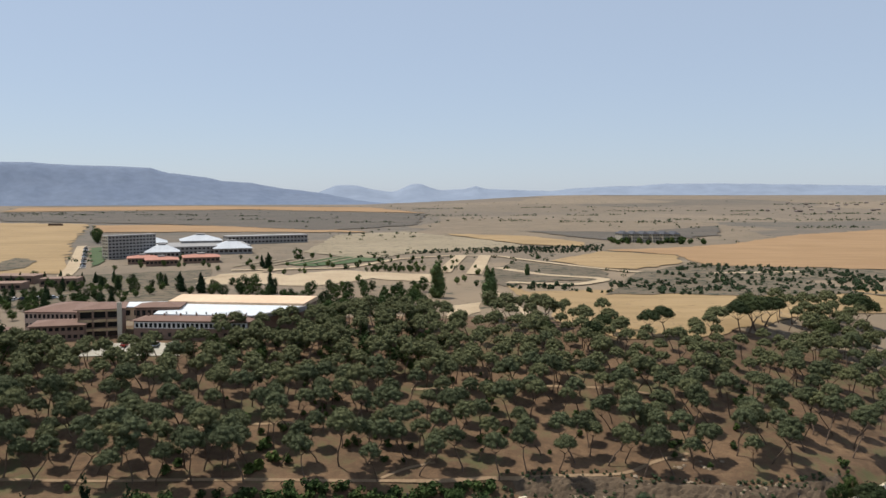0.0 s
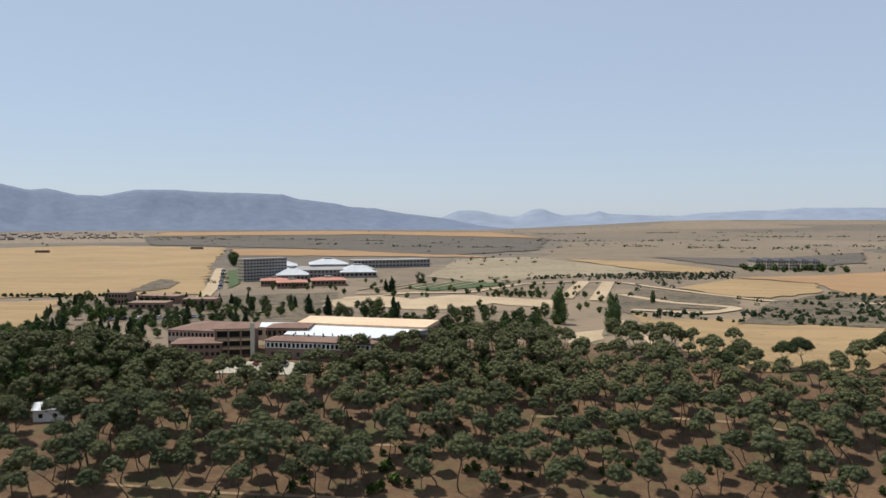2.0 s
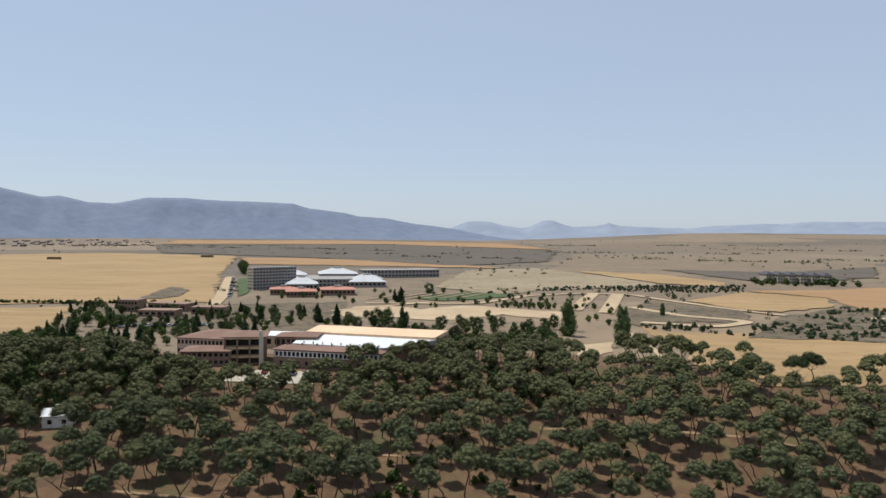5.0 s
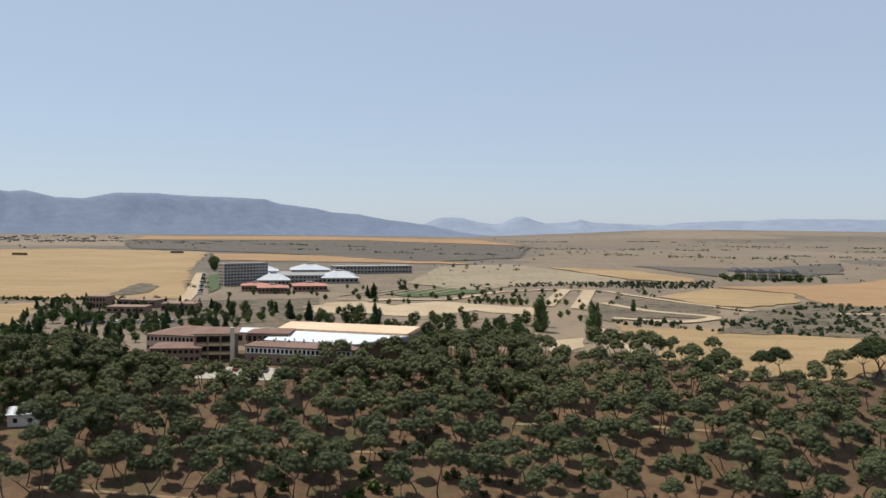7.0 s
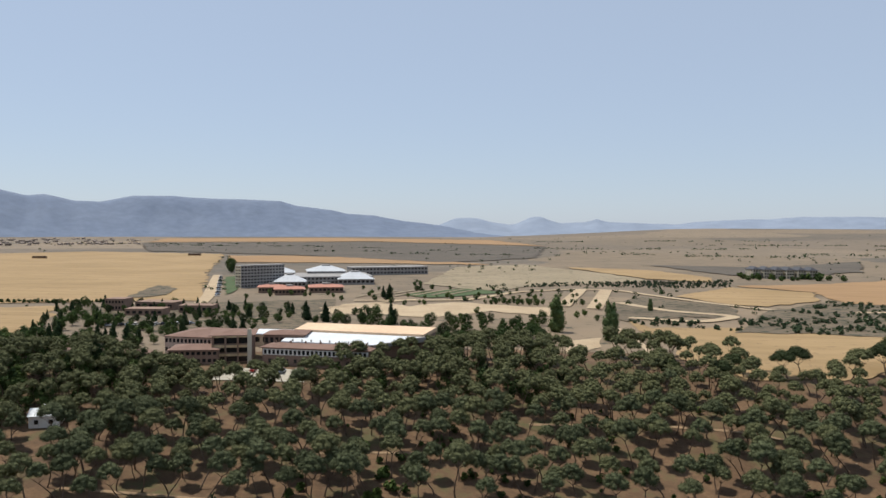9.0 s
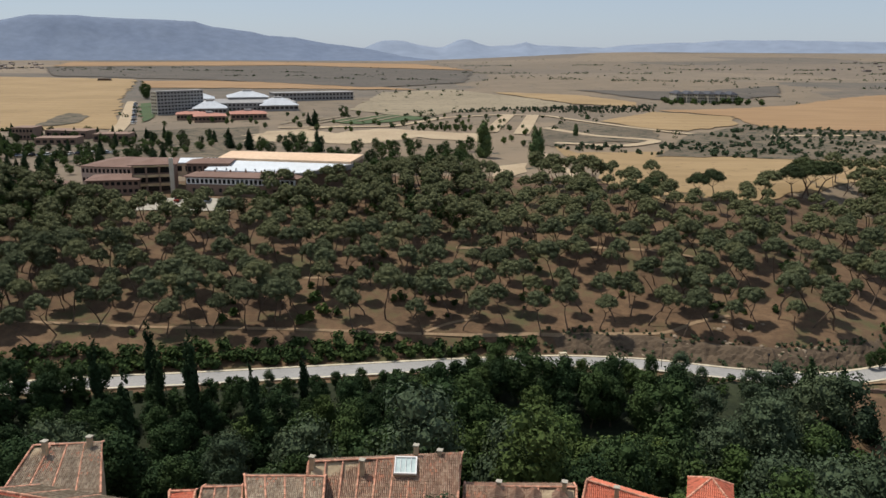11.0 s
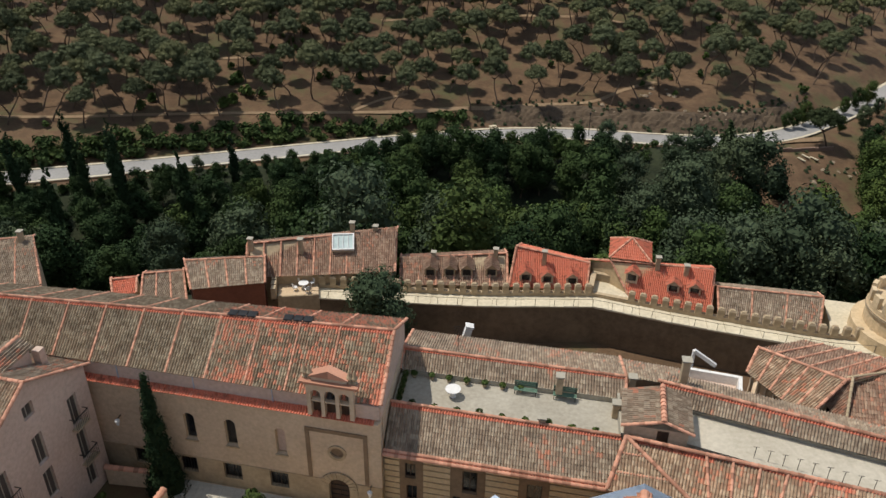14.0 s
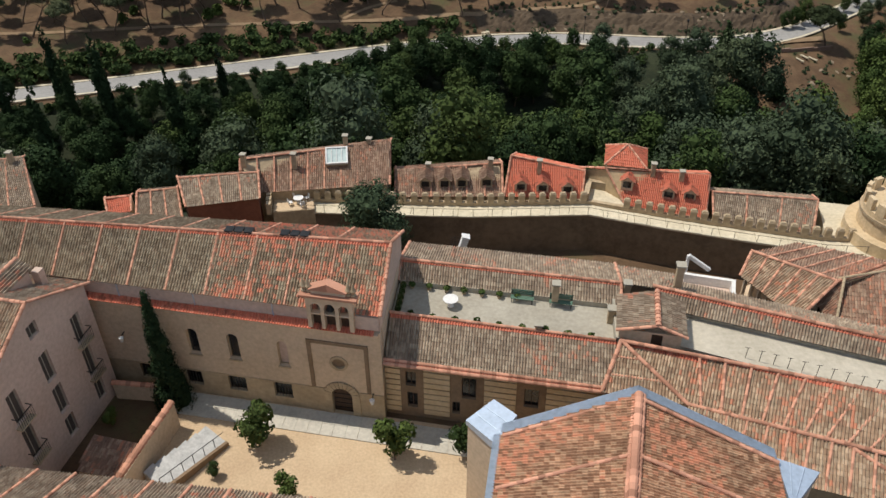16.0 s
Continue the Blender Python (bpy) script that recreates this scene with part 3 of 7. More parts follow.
# fields and tracks of the plain
FIELDS = (
    ("field", M_WHEAT, "golden stubble field below the hospital road", 0.5, [(-1182, 1220), (-1031, 1245), (-939, 1448), (-622, 1370), (-403, 849), (-249, 512), (-333, 481), (-434, 448)]),
    ("field", M_WHEAT, "small pale stubble field beside a farm track", 0.3, [(-416, 429), (-344, 445), (-319, 460), (-263, 360), (-248, 313), (-264, 271)]),
    ("field", M_WHEAT2, "golden strip of stubble behind the hospital", 0.8, [(-577, 1293), (-459, 1312), (-198, 1192), (-99, 1064), (-258, 1070), (-473, 1069)]),
    ("field", M_GREY, "wide grey-brown ploughed land", 1.0, [(-1250, 2189), (-615, 2548), (-44, 2042), (-46, 1305), (-169, 1120), (-468, 1338), (-844, 1500)]),
    ("field", M_WHEAT2, "distant orange stubble field", 1.2, [(-1604, 2987), (-1076, 3380), (-283, 3045), (-45, 2101), (-638, 2644), (-1275, 2266)]),
    ("fallow", M_PALE, "pale fallow hillock with sparse dry grass", 0.5, [(-124, 697), (-136, 997), (-54, 1087), (44, 902), (85, 778), (-15, 695), (-67, 626)]),
    ("field", M_WHEAT, "narrow golden stubble strip", 0.8, [(0, 1020), (100, 970), (150, 850), (141, 772), (83, 803)]),
    ("field", M_WHEAT, "pale golden field above the scrub", 0.6, [(83, 605), (144, 710), (197, 660), (185, 595), (134, 538), (111, 550)]),
    ("field", M_WHEAT2, "orange-brown stubble field", 0.5, [(151, 724), (226, 757), (306, 821), (441, 991), (661, 1167), (887, 1341), (700, 900), (339, 511), (305, 538), (247, 554), (193, 572), (199, 666)]),
    ("field", M_WHEAT, "broad golden stubble field behind the pines", 0.35, [(34, 449), (47, 414), (75, 424), (176, 410), (270, 424), (215, 366), (185, 360), (147, 334), (112, 304), (97, 290), (65, 290), (46, 318), (48, 356), (40, 392)]),
    ("car_park", M_TRACK, "pale bare parking ground among trees", 0.3, [(2, 362), (17, 372), (17, 343), (7, 323), (2, 328)]),
    ("bare_ground", M_TRACK, "pale tan bare ground with tyre tracks", 0.4, [(-143, 447), (-145, 505), (-126, 521), (-98, 498), (-76, 529), (-48, 522), (0, 501), (0, 457), (-44, 480), (-73, 439), (-116, 452)]),
    ("lawn", M_LAWN, "green lawn strip of the hospital car park", 0.6, [(-122, 579), (-84, 652), (-44, 618), (-93, 560)]),
    ("lawn", M_LAWN, "bright lawn beside the hospital road", 0.7, [(-337, 746), (-332, 765), (-263, 612), (-249, 553)]),
    ("forecourt", M_CONC, "grey paved forecourt of the school", 0.3, [(-122, 257), (-121, 272), (-93, 273.5), (-89, 261)]),
    ("field", M_SCRUB, "dark brown unmown patch in the stubble field", 0.9, [(-309, 519), (-326, 566), (-344, 628), (-316, 601), (-291, 546), (-294, 522)]),
    ("park_ground", M_SCRUB, "dry brown park ground under scattered trees", 0.3, [(-300, 455), (-235, 500), (-160, 540), (-140, 470), (-130, 400), (-60, 392), (-56, 345), (-180, 345), (-262, 395)]),
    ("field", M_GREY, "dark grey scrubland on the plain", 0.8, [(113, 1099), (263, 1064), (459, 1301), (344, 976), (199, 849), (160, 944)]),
    ("field", M_SCRUB, "dark brown cut slope under the track", 0.4, [(24, 492), (53, 595), (111, 550), (102, 461), (70, 469), (33, 436)]),
    ("field", M_SCRUB, "stony scrub slope with bushes", 0.6, [(84, 399), (126, 510), (176, 574), (240, 548), (300, 530), (330, 500), (300, 420), (225, 400), (150, 396), (113, 406)]),
)
for name, material, label, lift, outline in FIELDS:
    drape(name, outline, material, label, "ground", lift, 12.0 if min(p[1] for p in outline) < 330 else 60.0)
for label, half, xs, ys in (
    ("pale dirt track along the slope", 3.2, (-144, -67, -36, 9, 45, 77, 99, 126, 152, 240), (530, 547, 625, 662, 656, 594, 559, 520, 508, 520)),
    ("pale bare cut running up the slope", 5.0, (0, 15), (515, 657)),
    ("pale bare cut running up the bank", 5.0, (20, 35), (505, 654)),
    ("looping pale dirt track", 4.0, (38, 75, 102, 86, 65, 38), (458, 443, 475, 487, 499, 549)),
    ("narrow footpath between the pines and the field", 1.6, (28, 36, 38), (411, 346, 299)),
    ("farm track beside the stubble field", 2.0, (-225, -241, -256, -270), (240, 298, 330, 371)),
    ("winding pale track on bare ground", 2.5, (-151, -130, -103), (475, 508, 546)),
    ("pale street up to the hospital", 4.5, (-235, -259, -300, -360), (480, 545, 640, 780)),
    ("narrow trodden path above the road", 0.65, (-125, -104, -81, -60, -37, -15, -4.6, 3, 9.4, 33.6, 47.3, 55.6, 65.8), (178.5, 180.2, 182.3, 184.1, 186.6, 188.4, 189.5, 190.5, 192.3, 194.9, 195.4, 201.7, 205.5)),
    ("short trodden path up the slope", 0.5, (-15.4, -9.3, -2), (189.6, 195.5, 199)),
    ("trodden path across the pine slope", 0.8, (-10, 11, 32.5, 53, 66), (243, 246, 248.4, 246.6, 241)),
    ("faint trodden path on the pine slope", 0.6, (-80, -56, -44.6, -30), (207.6, 213.5, 215.7, 219)),
):
    ribbon("track", xs, ys, half, M_PATH if "trodden" in label else M_TRACK, label, "track", 0.6 if half > 2.4 else 0.14, 5 if half > 2.4 else 2.0)
for k in range(6):
    ribbon("parking_lane", (-150 + 13 * k, -132 + 13 * k), (556 + 6 * k, 618 + 6 * k), 1.6, M_PALE, "pale lane between car park lawns", "lane", 0.9, 8)
# kerbs, footway and pale retaining edge of the road
for side, w, up in ((-1, 0.3, 0.5), (1, 0.4, 0.2)):
    ribbon("footway", RX, [y + side * (3.6 + w) for y in RY], w, M_PALESTONE, "pale stone edging along the road", "footway", up, 4)


def rocky_bank():
    """The broken rocky cutting above the road."""
    verts, faces = [], []
    xs, us = np.arange(16, 104, 0.8), np.arange(4.6, 13.5, 0.7)
    for x in xs:
        for u in us:
            y = float(np.interp(x, ROAD_X, ROAD_Y)) + u
            rise = math.sin(math.pi * (u - 4.6) / 8.4) * smooth(16, 24, x) * (1 - smooth(94, 103, x))
            z = land(x, y) + rise * (0.9 + 1.0 * noise.noise((x * 0.35, u * 0.5, 1)) + 0.6 * noise.noise((x * 1.1, u * 1.2, 5))) - 0.12
            verts.append((x, y, z))
    n = len(us)
    for i in range(len(xs) - 1):
        for j in range(n - 1):
            faces.append((i * n + j, (i + 1) * n + j, (i + 1) * n + j + 1, i * n + j + 1))
    tagged(mesh_ob("rocky_bank", verts, faces, M_ROCK), "dark broken rock bank above the road", "bank", kind="structure")


rocky_bank()
# small lookout beside the road
drape("lookout_paving", [(84, 172.4), (101, 176), (101.5, 179), (96, 177.6)], M_PATH, "pale orange paving of a small lookout", "paving", 0.35, 3.0)
drape("bare_bank", [(79, 150), (81, 168), (84, 170), (101, 172), (108, 165), (100, 148), (88, 146)], M_EARTH, "bare brown earth bank below the lookout", "bank", 0.3, 3.0)
low = thing("lookout_wall", "low brown stone wall round the lookout", "wall", kind="structure")
for (x0, y0), (x1, y1) in (((84, 170.4), (90, 171)), ((90, 171), (96, 171.8)), ((96, 171.8), (101, 172.6))):
    bm = bmesh.new()
    box(bm, 0, math.hypot(x1 - x0, y1 - y0), -0.2, 0.2, -1.5, 0.75)
    ob = part("wall_run", bm, M_BRICK, low)
    ob.matrix_basis = pose(x0, y0, land(x0, y0) + 0.2, 0, 0, math.degrees(math.atan2(y1 - y0, x1 - x0)))
for x, y in ((90.9, 166.9), (92.5, 168.2), (94.2, 167.4)):
    be = thing("log_bench", "pale split-log bench on the bare bank", "bench", pose(x, y, land(x, y) + 0.3, 0, 0, 20 + x), "log benches")
    bm = bmesh.new()
    tube(bm, (-1.2, 0, 0.45), (1.2, 0, 0.45), 0.2, 0.2, 8)
    part("seat", bm, M_PALESTONE, be)
    for k in (-0.8, 0.8):
        bm = bmesh.new()
        tube(bm, (k, 0, -0.3), (k, 0, 0.3), 0.16, 0.16, 7)
        part("leg", bm, M_WOOD, be)

# ---- the town ----
# It stands on a gentle slope: everything built below leans with it, about the tower's foot.
TOWN = pose(0, 0, EYE) @ Matrix(((0.99988, 0.0042, 0.01475, 0), (-0.00436, 0.99993, 0.01092, 0), (-0.01471, -0.01098, 0.99983, 0), (0, 0, 0, 1))) @ pose(0, 0, -EYE)
BEFORE = set(scene.objects)
CHURCH = pose(-5.9, 42.3, 0, 0, 0, -9.5)


def church_front(x, y):
    """The nave's front runs askew to its ridge."""
    return 0.075 * max(0.0, 3.4 - x) * max(0.0, 1 - max(y, 0.0) / 5.3)


def convent_turn(x, y):
    """The convent is turned a little against the church."""
    return 0.068 * (10 - x) + 0.4 * max(0.0, 1 - max(y, 0.0) / 3.0)


def set_askew(ob, shift):
    """Moves every point of a building back or forth by its own place in the plan."""
    for child in ob.children_recursive:
        for v in child.data.vertices:
            v.co.y += shift(v.co.x, v.co.y)


def arch_fill(bm, x0, x1, y0, y1, spring, top):
    """The corners above a round arch, between its springing and the top of a square opening."""
    c, r, n = (x0 + x1) / 2, (x1 - x0) / 2, 8
    for s in (-1, 1):
        pts = [(c + s * r * math.cos(k * math.pi / 2 / n), spring + r * math.sin(k * math.pi / 2 / n)) for k in range(n + 1)]
        for (xa, za), (xb, zb) in zip(pts, pts[1:]):
            v = [bm.verts.new((x, y, z)) for y in (y0, y1) for x, z in ((xa, za), (xb, zb), (xb, top), (xa, top))]
            for f in ((0, 1, 2, 3), (7, 6, 5, 4), (0, 4, 5, 1)):
                bm.faces.new([v[i] for i in f])


def urn(parent, x, y, z, h=0.9):
    bm = bmesh.new()
    for (r0, a), (r1, b) in zip(((0.16, 0), (0.2, 0.12), (0.09, 0.2), (0.22, 0.45), (0.14, 0.62), (0.05, 1)), ((0.2, 0.12), (0.09, 0.2), (0.22, 0.45), (0.14, 0.62), (0.05, 1.0), (0.02, 1.02))):
        tube(bm, (x, y, z + a * h), (x, y, z + b * h), r0 * h, r1 * h, 8)
    part("finial", bm, M_STONE, parent)


def church():
    c = thing("church", "cream rendered convent church with weathered tile roof and belfry", "church", CHURCH)
    wins = [(-15.6, -14.7), (-12.0, -11.1), (-8.7, -7.8), (-4.7, -3.9)]
    low = [(-16.8, -15.3), (-12.9, -11.5), (-9.3, -7.8), (-5.5, -4.0)]
    holes = [(a, b, 4.4, 7.0) for a, b in wins] + [(a, b, 0.95, 2.5) for a, b in low] + [(-0.75, 0.85, 0, 2.9), (-0.45, 0.55, 4.95, 5.95)]
    bm = wall_holes(bmesh.new(), -34, 3.4, 0, 0.6, 2.6, 9.0, [h for h in holes if h[3] > 2.6])
    for a, b in wins:
        arch_fill(bm, a, b, 0, 0.6, 6.55, 7.0)
    part("nave_wall", bm, M_CREAM, c)
    bm = wall_holes(bmesh.new(), -34, 3.4, -0.06, 0.6, 0, 2.598, [h if h[3] < 2.6 else (h[0], h[1], 0, 2.598) for h in holes if h[2] < 2.6])
    part("stone_plinth", bm, M_STONE, c, "worn stone lower courses")
    part("core", boxes((-34, 3.4, 0.9, 9.8, 0, 8.9)), M_CREAM, c)
    for a, b in wins:
        window(c, a, b, 0.35, 4.4, 7.0, 0, M_STONE, pane=M_PINKISH if a > -5 else None)
        part("sill", boxes((a - 0.1, b + 0.1, -0.12, 0.3, 4.28, 4.398)), M_STONE, c)
    for a, b in low:
        w = window(c, a, b, 0.3, 0.95, 2.5, 1)
        bm = bmesh.new()
        for k in range(6):
            x = a + (k + 0.5) * (b - a) / 6
            tube(bm, (x, 0.05, 0.95), (x, 0.05, 2.5), 0.02, 0.02, 5)
        part("window_grille", bm, M_IRON, w)
    # portal with its arch and moulding
    d = part("door", boxes((-0.75, 0.05, 0.35, 0.43, 0, 2.9), (0.06, 0.85, 0.35, 0.43, 0, 2.9)), M_WOOD, c, "dark wooden double door under a round arch")
    bm = bmesh.new()
    for k in range(5):
        box(bm, -0.7, 0.8, 0.325, 0.347, 0.3 + 0.5 * k, 0.36 + 0.5 * k)
    part("door_batten", bm, M_IRON, d)
    bm = bmesh.new()
    arch_fill(bm, -0.75, 0.85, 0, 0.6, 2.05, 2.9)
    n = 11
    for k in range(n):
        a0, a1 = math.pi * k / n + 0.02, math.pi * (k + 1) / n - 0.02
        v = [bm.verts.new((0.05 + r * math.cos(a), y, 2.05 + r * math.sin(a))) for y in (-0.16, -0.004) for r, a in ((0.82, a0), (1.45, a0), (1.45, a1), (0.82, a1))]
        for f in ((0, 1, 2, 3), (0, 4, 5, 1), (1, 5, 6, 2), (2, 6, 7, 3), (3, 7, 4, 0)):
            bm.faces.new([v[i] for i in f])
    box(bm, -1.4, -0.77, -0.16, -0.064, 0, 2.05)
    box(bm, 0.87, 1.5, -0.16, -0.064, 0, 2.05)
    part("portal_arch", bm, M_STONE, c, "stone voussoir arch round the portal")
    part("portal_moulding", boxes((-2.3, -2.0, -0.1, -0.004, 2.7, 7.3), (2.1, 2.4, -0.1, -0.004, 2.7, 7.3), (-2.3, 2.4, -0.1, -0.005, 7.302, 7.6)), M_MOULD, c, "dark worn stone moulding round the portal")
    bm = bmesh.new()
    for k in range(16):
        a0, a1 = 2 * math.pi * k / 16, 2 * math.pi * (k + 1) / 16
        v = [bm.verts.new((0.05 + r * math.cos(a), y, 5.45 + r * math.sin(a))) for y in (-0.08, 0.25) for r, a in ((0.5, a0), (0.72, a0), (0.72, a1), (0.5, a1))]
        for f in ((0, 1, 2, 3), (1, 5, 6, 2), (0, 3, 7, 4)):
            bm.faces.new([v[i] for i in f])
    bmesh.ops.remove_doubles(bm, verts=bm.verts[:], dist=0.0005)
    part("round_window", bm, M_STONE, c)
    part("round_pane", boxes((-0.5, 0.6, 0.12, 0.16, 4.9, 6.0)), M_MOULD, c, "blind disc of brown stone")
    # lower tiled cornice and the set-back upper wall
    tile_plane("cornice_tiles", [(-34, -0.36, 8.99), (3.0, -0.36, 8.99), (3.0, 0.24, 9.32), (-34, 0.24, 9.32)], M_TILE_RED, c)
    part("cornice", boxes((-34, 3.3, -0.28, 0.3, 8.82, 8.99)), M_CREAM, c)
    bm = bmesh.new()
    prism(bm, [(-34, 0.25), (3.4, 0.25), (3.4, 5.3), (-34, 5.3)], 9.01, [10.6, 10.6, 13.1, 13.1])
    prism(bm, [(-34, 5.3), (3.4, 5.3), (3.4, 9.9), (-34, 9.9)], 9.01, [13.1, 13.1, 10.65, 10.65])
    part("upper_wall", bm, M_PINKISH, c, "pale pink rendered upper wall and gable")
    gable_roof(c, -34, 3.5, 0.3, 5.3, 10, 10.66, 13.2, 10.72, M_TILE_CHURCH, ribs=[-31.0 + 3.05 * k for k in range(11)])
    for k in range(6):
        bm = bmesh.new()
        tube(bm, (-29 + 6.1 * k, 0.18, 9.3), (-29 + 6.1 * k, 0.18, 10.6), 0.05, 0.05, 6)
        part("downpipe", bm, M_ZINC, c)
    # an open bell gable over the portal
    bm = boxes((-1.75, -1.45, -0.5, 0.15, 9.25, 11.6), (-0.72, -0.45, -0.5, 0.15, 9.25, 11.6), (0.35, 0.62, -0.5, 0.15, 9.25, 11.6), (1.35, 1.65, -0.5, 0.15, 9.25, 11.6), (-1.75, 1.65, -0.5, 0.15, 11.602, 12.2))
    for a, b in ((-1.45, -0.72), (-0.45, 0.35), (0.62, 1.35)):
        arch_fill(bm, a, b, -0.5, 0.15, 11.2, 11.602)
    belfry = part("belfry", bm, M_CREAM, c, "three-arched cream bell gable")
    for a, b in ((-1.45, -0.72), (-0.45, 0.35), (0.62, 1.35)):
        # dark panel stands in for the shade inside each arch, no real shutter
        part("shutter", boxes((a, b, 0.02, 0.1, 9.25, 10.5)), M_WOOD, belfry, "dark panel standing in for shade behind the arch")
        part("arch_sill", boxes((a, b, -0.45, 0.0, 10.5, 10.6)), M_CREAM, belfry)
    part("belfry_cornice", boxes((-2.15, 2.05, -0.75, 0.4, 12.2, 12.38)), M_CAP, belfry)
    bm = bmesh.new()
    prism(bm, [(-1.3, -0.4), (1.2, -0.4), (1.2, 0.1), (-1.3, 0.1)], 12.38, 12.75)
    part("attic", bm, M_CREAM, belfry)
    bm = bmesh.new()
    prism(bm, [(-1.45, -0.55), (-0.05, -0.55), (-0.05, 0.2), (-1.45, 0.2)], 12.752, [12.8, 13.4, 13.4, 12.8])
    prism(bm, [(-0.05, -0.55), (1.35, -0.55), (1.35, 0.2), (-0.05, 0.2)], 12.752, [13.4, 12.8, 12.8, 13.4])
    part("pediment", bm, M_CAP, belfry, "orange tiled pediment")
    for x in (-1.85, -1.5, 1.4, 1.75):
        urn(belfry, x, -0.2, 12.38, 1.1)
    bm = bmesh.new()
    tube(bm, (-0.05, -0.2, 11.5), (-0.05, -0.2, 11.2), 0.12, 0.18, 10)
    tube(bm, (-0.05, -0.2, 11.2), (-0.05, -0.2, 10.9), 0.18, 0.3, 10)
    part("bell", bm, M_IRON, belfry)
    part("side_wall", boxes((1.66, 3.35, -0.1, 0.24, 9.3, 10.5)), M_PINKISH, c)
    set_askew(c, church_front)
    return c


def rooflight_rack(x, y):
    s = thing("roof_rack", "row of dark metal boxes bolted on the church roof ridge", "roof unit", CHURCH @ pose(x, y, 13.0, 0, 0, 0), "roof racks")
    for k in range(3):
        part("box", boxes((k * 0.75, k * 0.75 + 0.68, 0, 0.7, 0.1, 0.42)), M_IRON, s)
    part("rail", boxes((-0.1, 2.3, 0.1, 0.16, -0.4, 0.1), (-0.1, 2.3, 0.5, 0.56, -0.4, 0.1)), M_IRON, s)


def wall_lamp(x, y, z, label):
    s = thing("wall_lamp", label, "lamp", CHURCH @ pose(x, y, z), "wall lamps")
    part("arm", boxes((-0.03, 0.03, -0.7, 0, 0.5, 0.56)), M_IRON, s)
    bm = bmesh.new()
    tube(bm, (0, -0.6, 0.0), (0, -0.6, 0.45), 0.1, 0.2, 6)
    tube(bm, (0, -0.6, 0.45), (0, -0.6, 0.62), 0.22, 0.03, 6)
    part("lantern", bm, M_WHITE, s)


def chimney(x, y, z, h, w=0.5, material=None, label="rendered chimney with a flat cap on the tiles"):
    s = thing("chimney", label, "chimney", pose(x, y, z, 0, 0, -10), "chimneys")
    part("shaft", boxes((-w / 2, w / 2, -w / 2, w / 2, -0.6, h)), material or M_STONE, s)
    part("cap", boxes((-w * 0.7, w * 0.7, -w * 0.7, w * 0.7, h + 0.12, h + 0.22), (-w * 0.55, -w * 0.4, -w * 0.5, w * 0.5, h, h + 0.12), (w * 0.4, w * 0.55, -w * 0.5, w * 0.5, h, h + 0.12)), M_CONC, s)
    return s


def convent():
    c = thing("convent", "stone-banded convent wing with lichened tile roof and roof terrace", "convent", CHURCH)
    holes = [(5.0, 5.8, 3.3, 4.8), (5.1, 5.9, 1.0, 2.6), (9.3, 10.4, 2.7, 4.9), (8.6, 9.2, 0.9, 2.2), (14.0, 15.1, 2.7, 4.6)]
    part("front_wall", wall_holes(bmesh.new(), 3.45, 21, -0.1, 0.5, 0, 5.7, holes), M_MOULD, c)
    for h in holes:
        window(c, h[0], h[1], 0.2, h[2], h[3], 1, M_WOOD)
    for k in range(9):
        for a, b in ((3.45, 4.6), (6.4, 8.4), (11.0, 13.4), (15.6, 19.5)):
            part("stone_band", boxes((a, b, -0.2, -0.104, 0.5 + 0.58 * k, 0.95 + 0.58 * k)), M_OCHRE2, c)
    part("core", boxes((3.45, 21, 0.9, 2.9, 0, 5.6), (3.45, 21, 7.4, 13.4, 0, 6.9)), M_OCHRE, c)
    part("eave_board", boxes((3.5, 21, -0.6, 0.4, 5.702, 5.8)), M_WOOD, c)
    tile_plane("roof_slope", [(3.5, -0.75, 5.85), (20.6, -0.75, 5.85), (20.3, 2.95, 7.95), (3.5, 3.1, 7.95)], M_TILE, c, fresh=(1, 1))
    cap_row("eave_tiles", (3.5, -0.72, 5.93), (20.6, -0.72, 5.93), c, r=0.15, step=0.3)
    cap_row("eave_tiles", (3.5, -0.42, 6.08), (20.6, -0.42, 6.08), c, r=0.13, step=0.3)
    cap_row("ridge_tiles", (3.5, 3.1, 8.02), (20.3, 2.95, 8.02), c)
    part("terrace_floor", boxes((3.45, 20.6, 2.9, 7.5, 5.8, 7.3)), M_CONC, c, "bare concrete roof terrace")
    part("parapet", boxes((3.6, 20.4, 3.12, 3.3, 7.3, 7.85), (3.6, 20.4, 7.35, 7.52, 7.3, 7.75), (20.3, 20.5, 3.1, 7.5, 7.3, 8.2)), M_CONC, c)
    gable_roof(c, 3.4, 21.0, 7.5, 8.9, 13.5, 7.7, 8.7, 7.0, M_TILE, verge=True, over=0.1)
    tile_plane("roof_slope", [(26.2, 13.0, 7.0), (21.0, 13.4, 7.0), (21.0, 8.9, 8.7), (25.6, 8.6, 8.7)], M_TILE, c)
    part("side_wall", boxes((21.0, 25.5, 8.7, 13, 0, 7.0)), M_CREAM, c)
    set_askew(c, convent_turn)
    return c


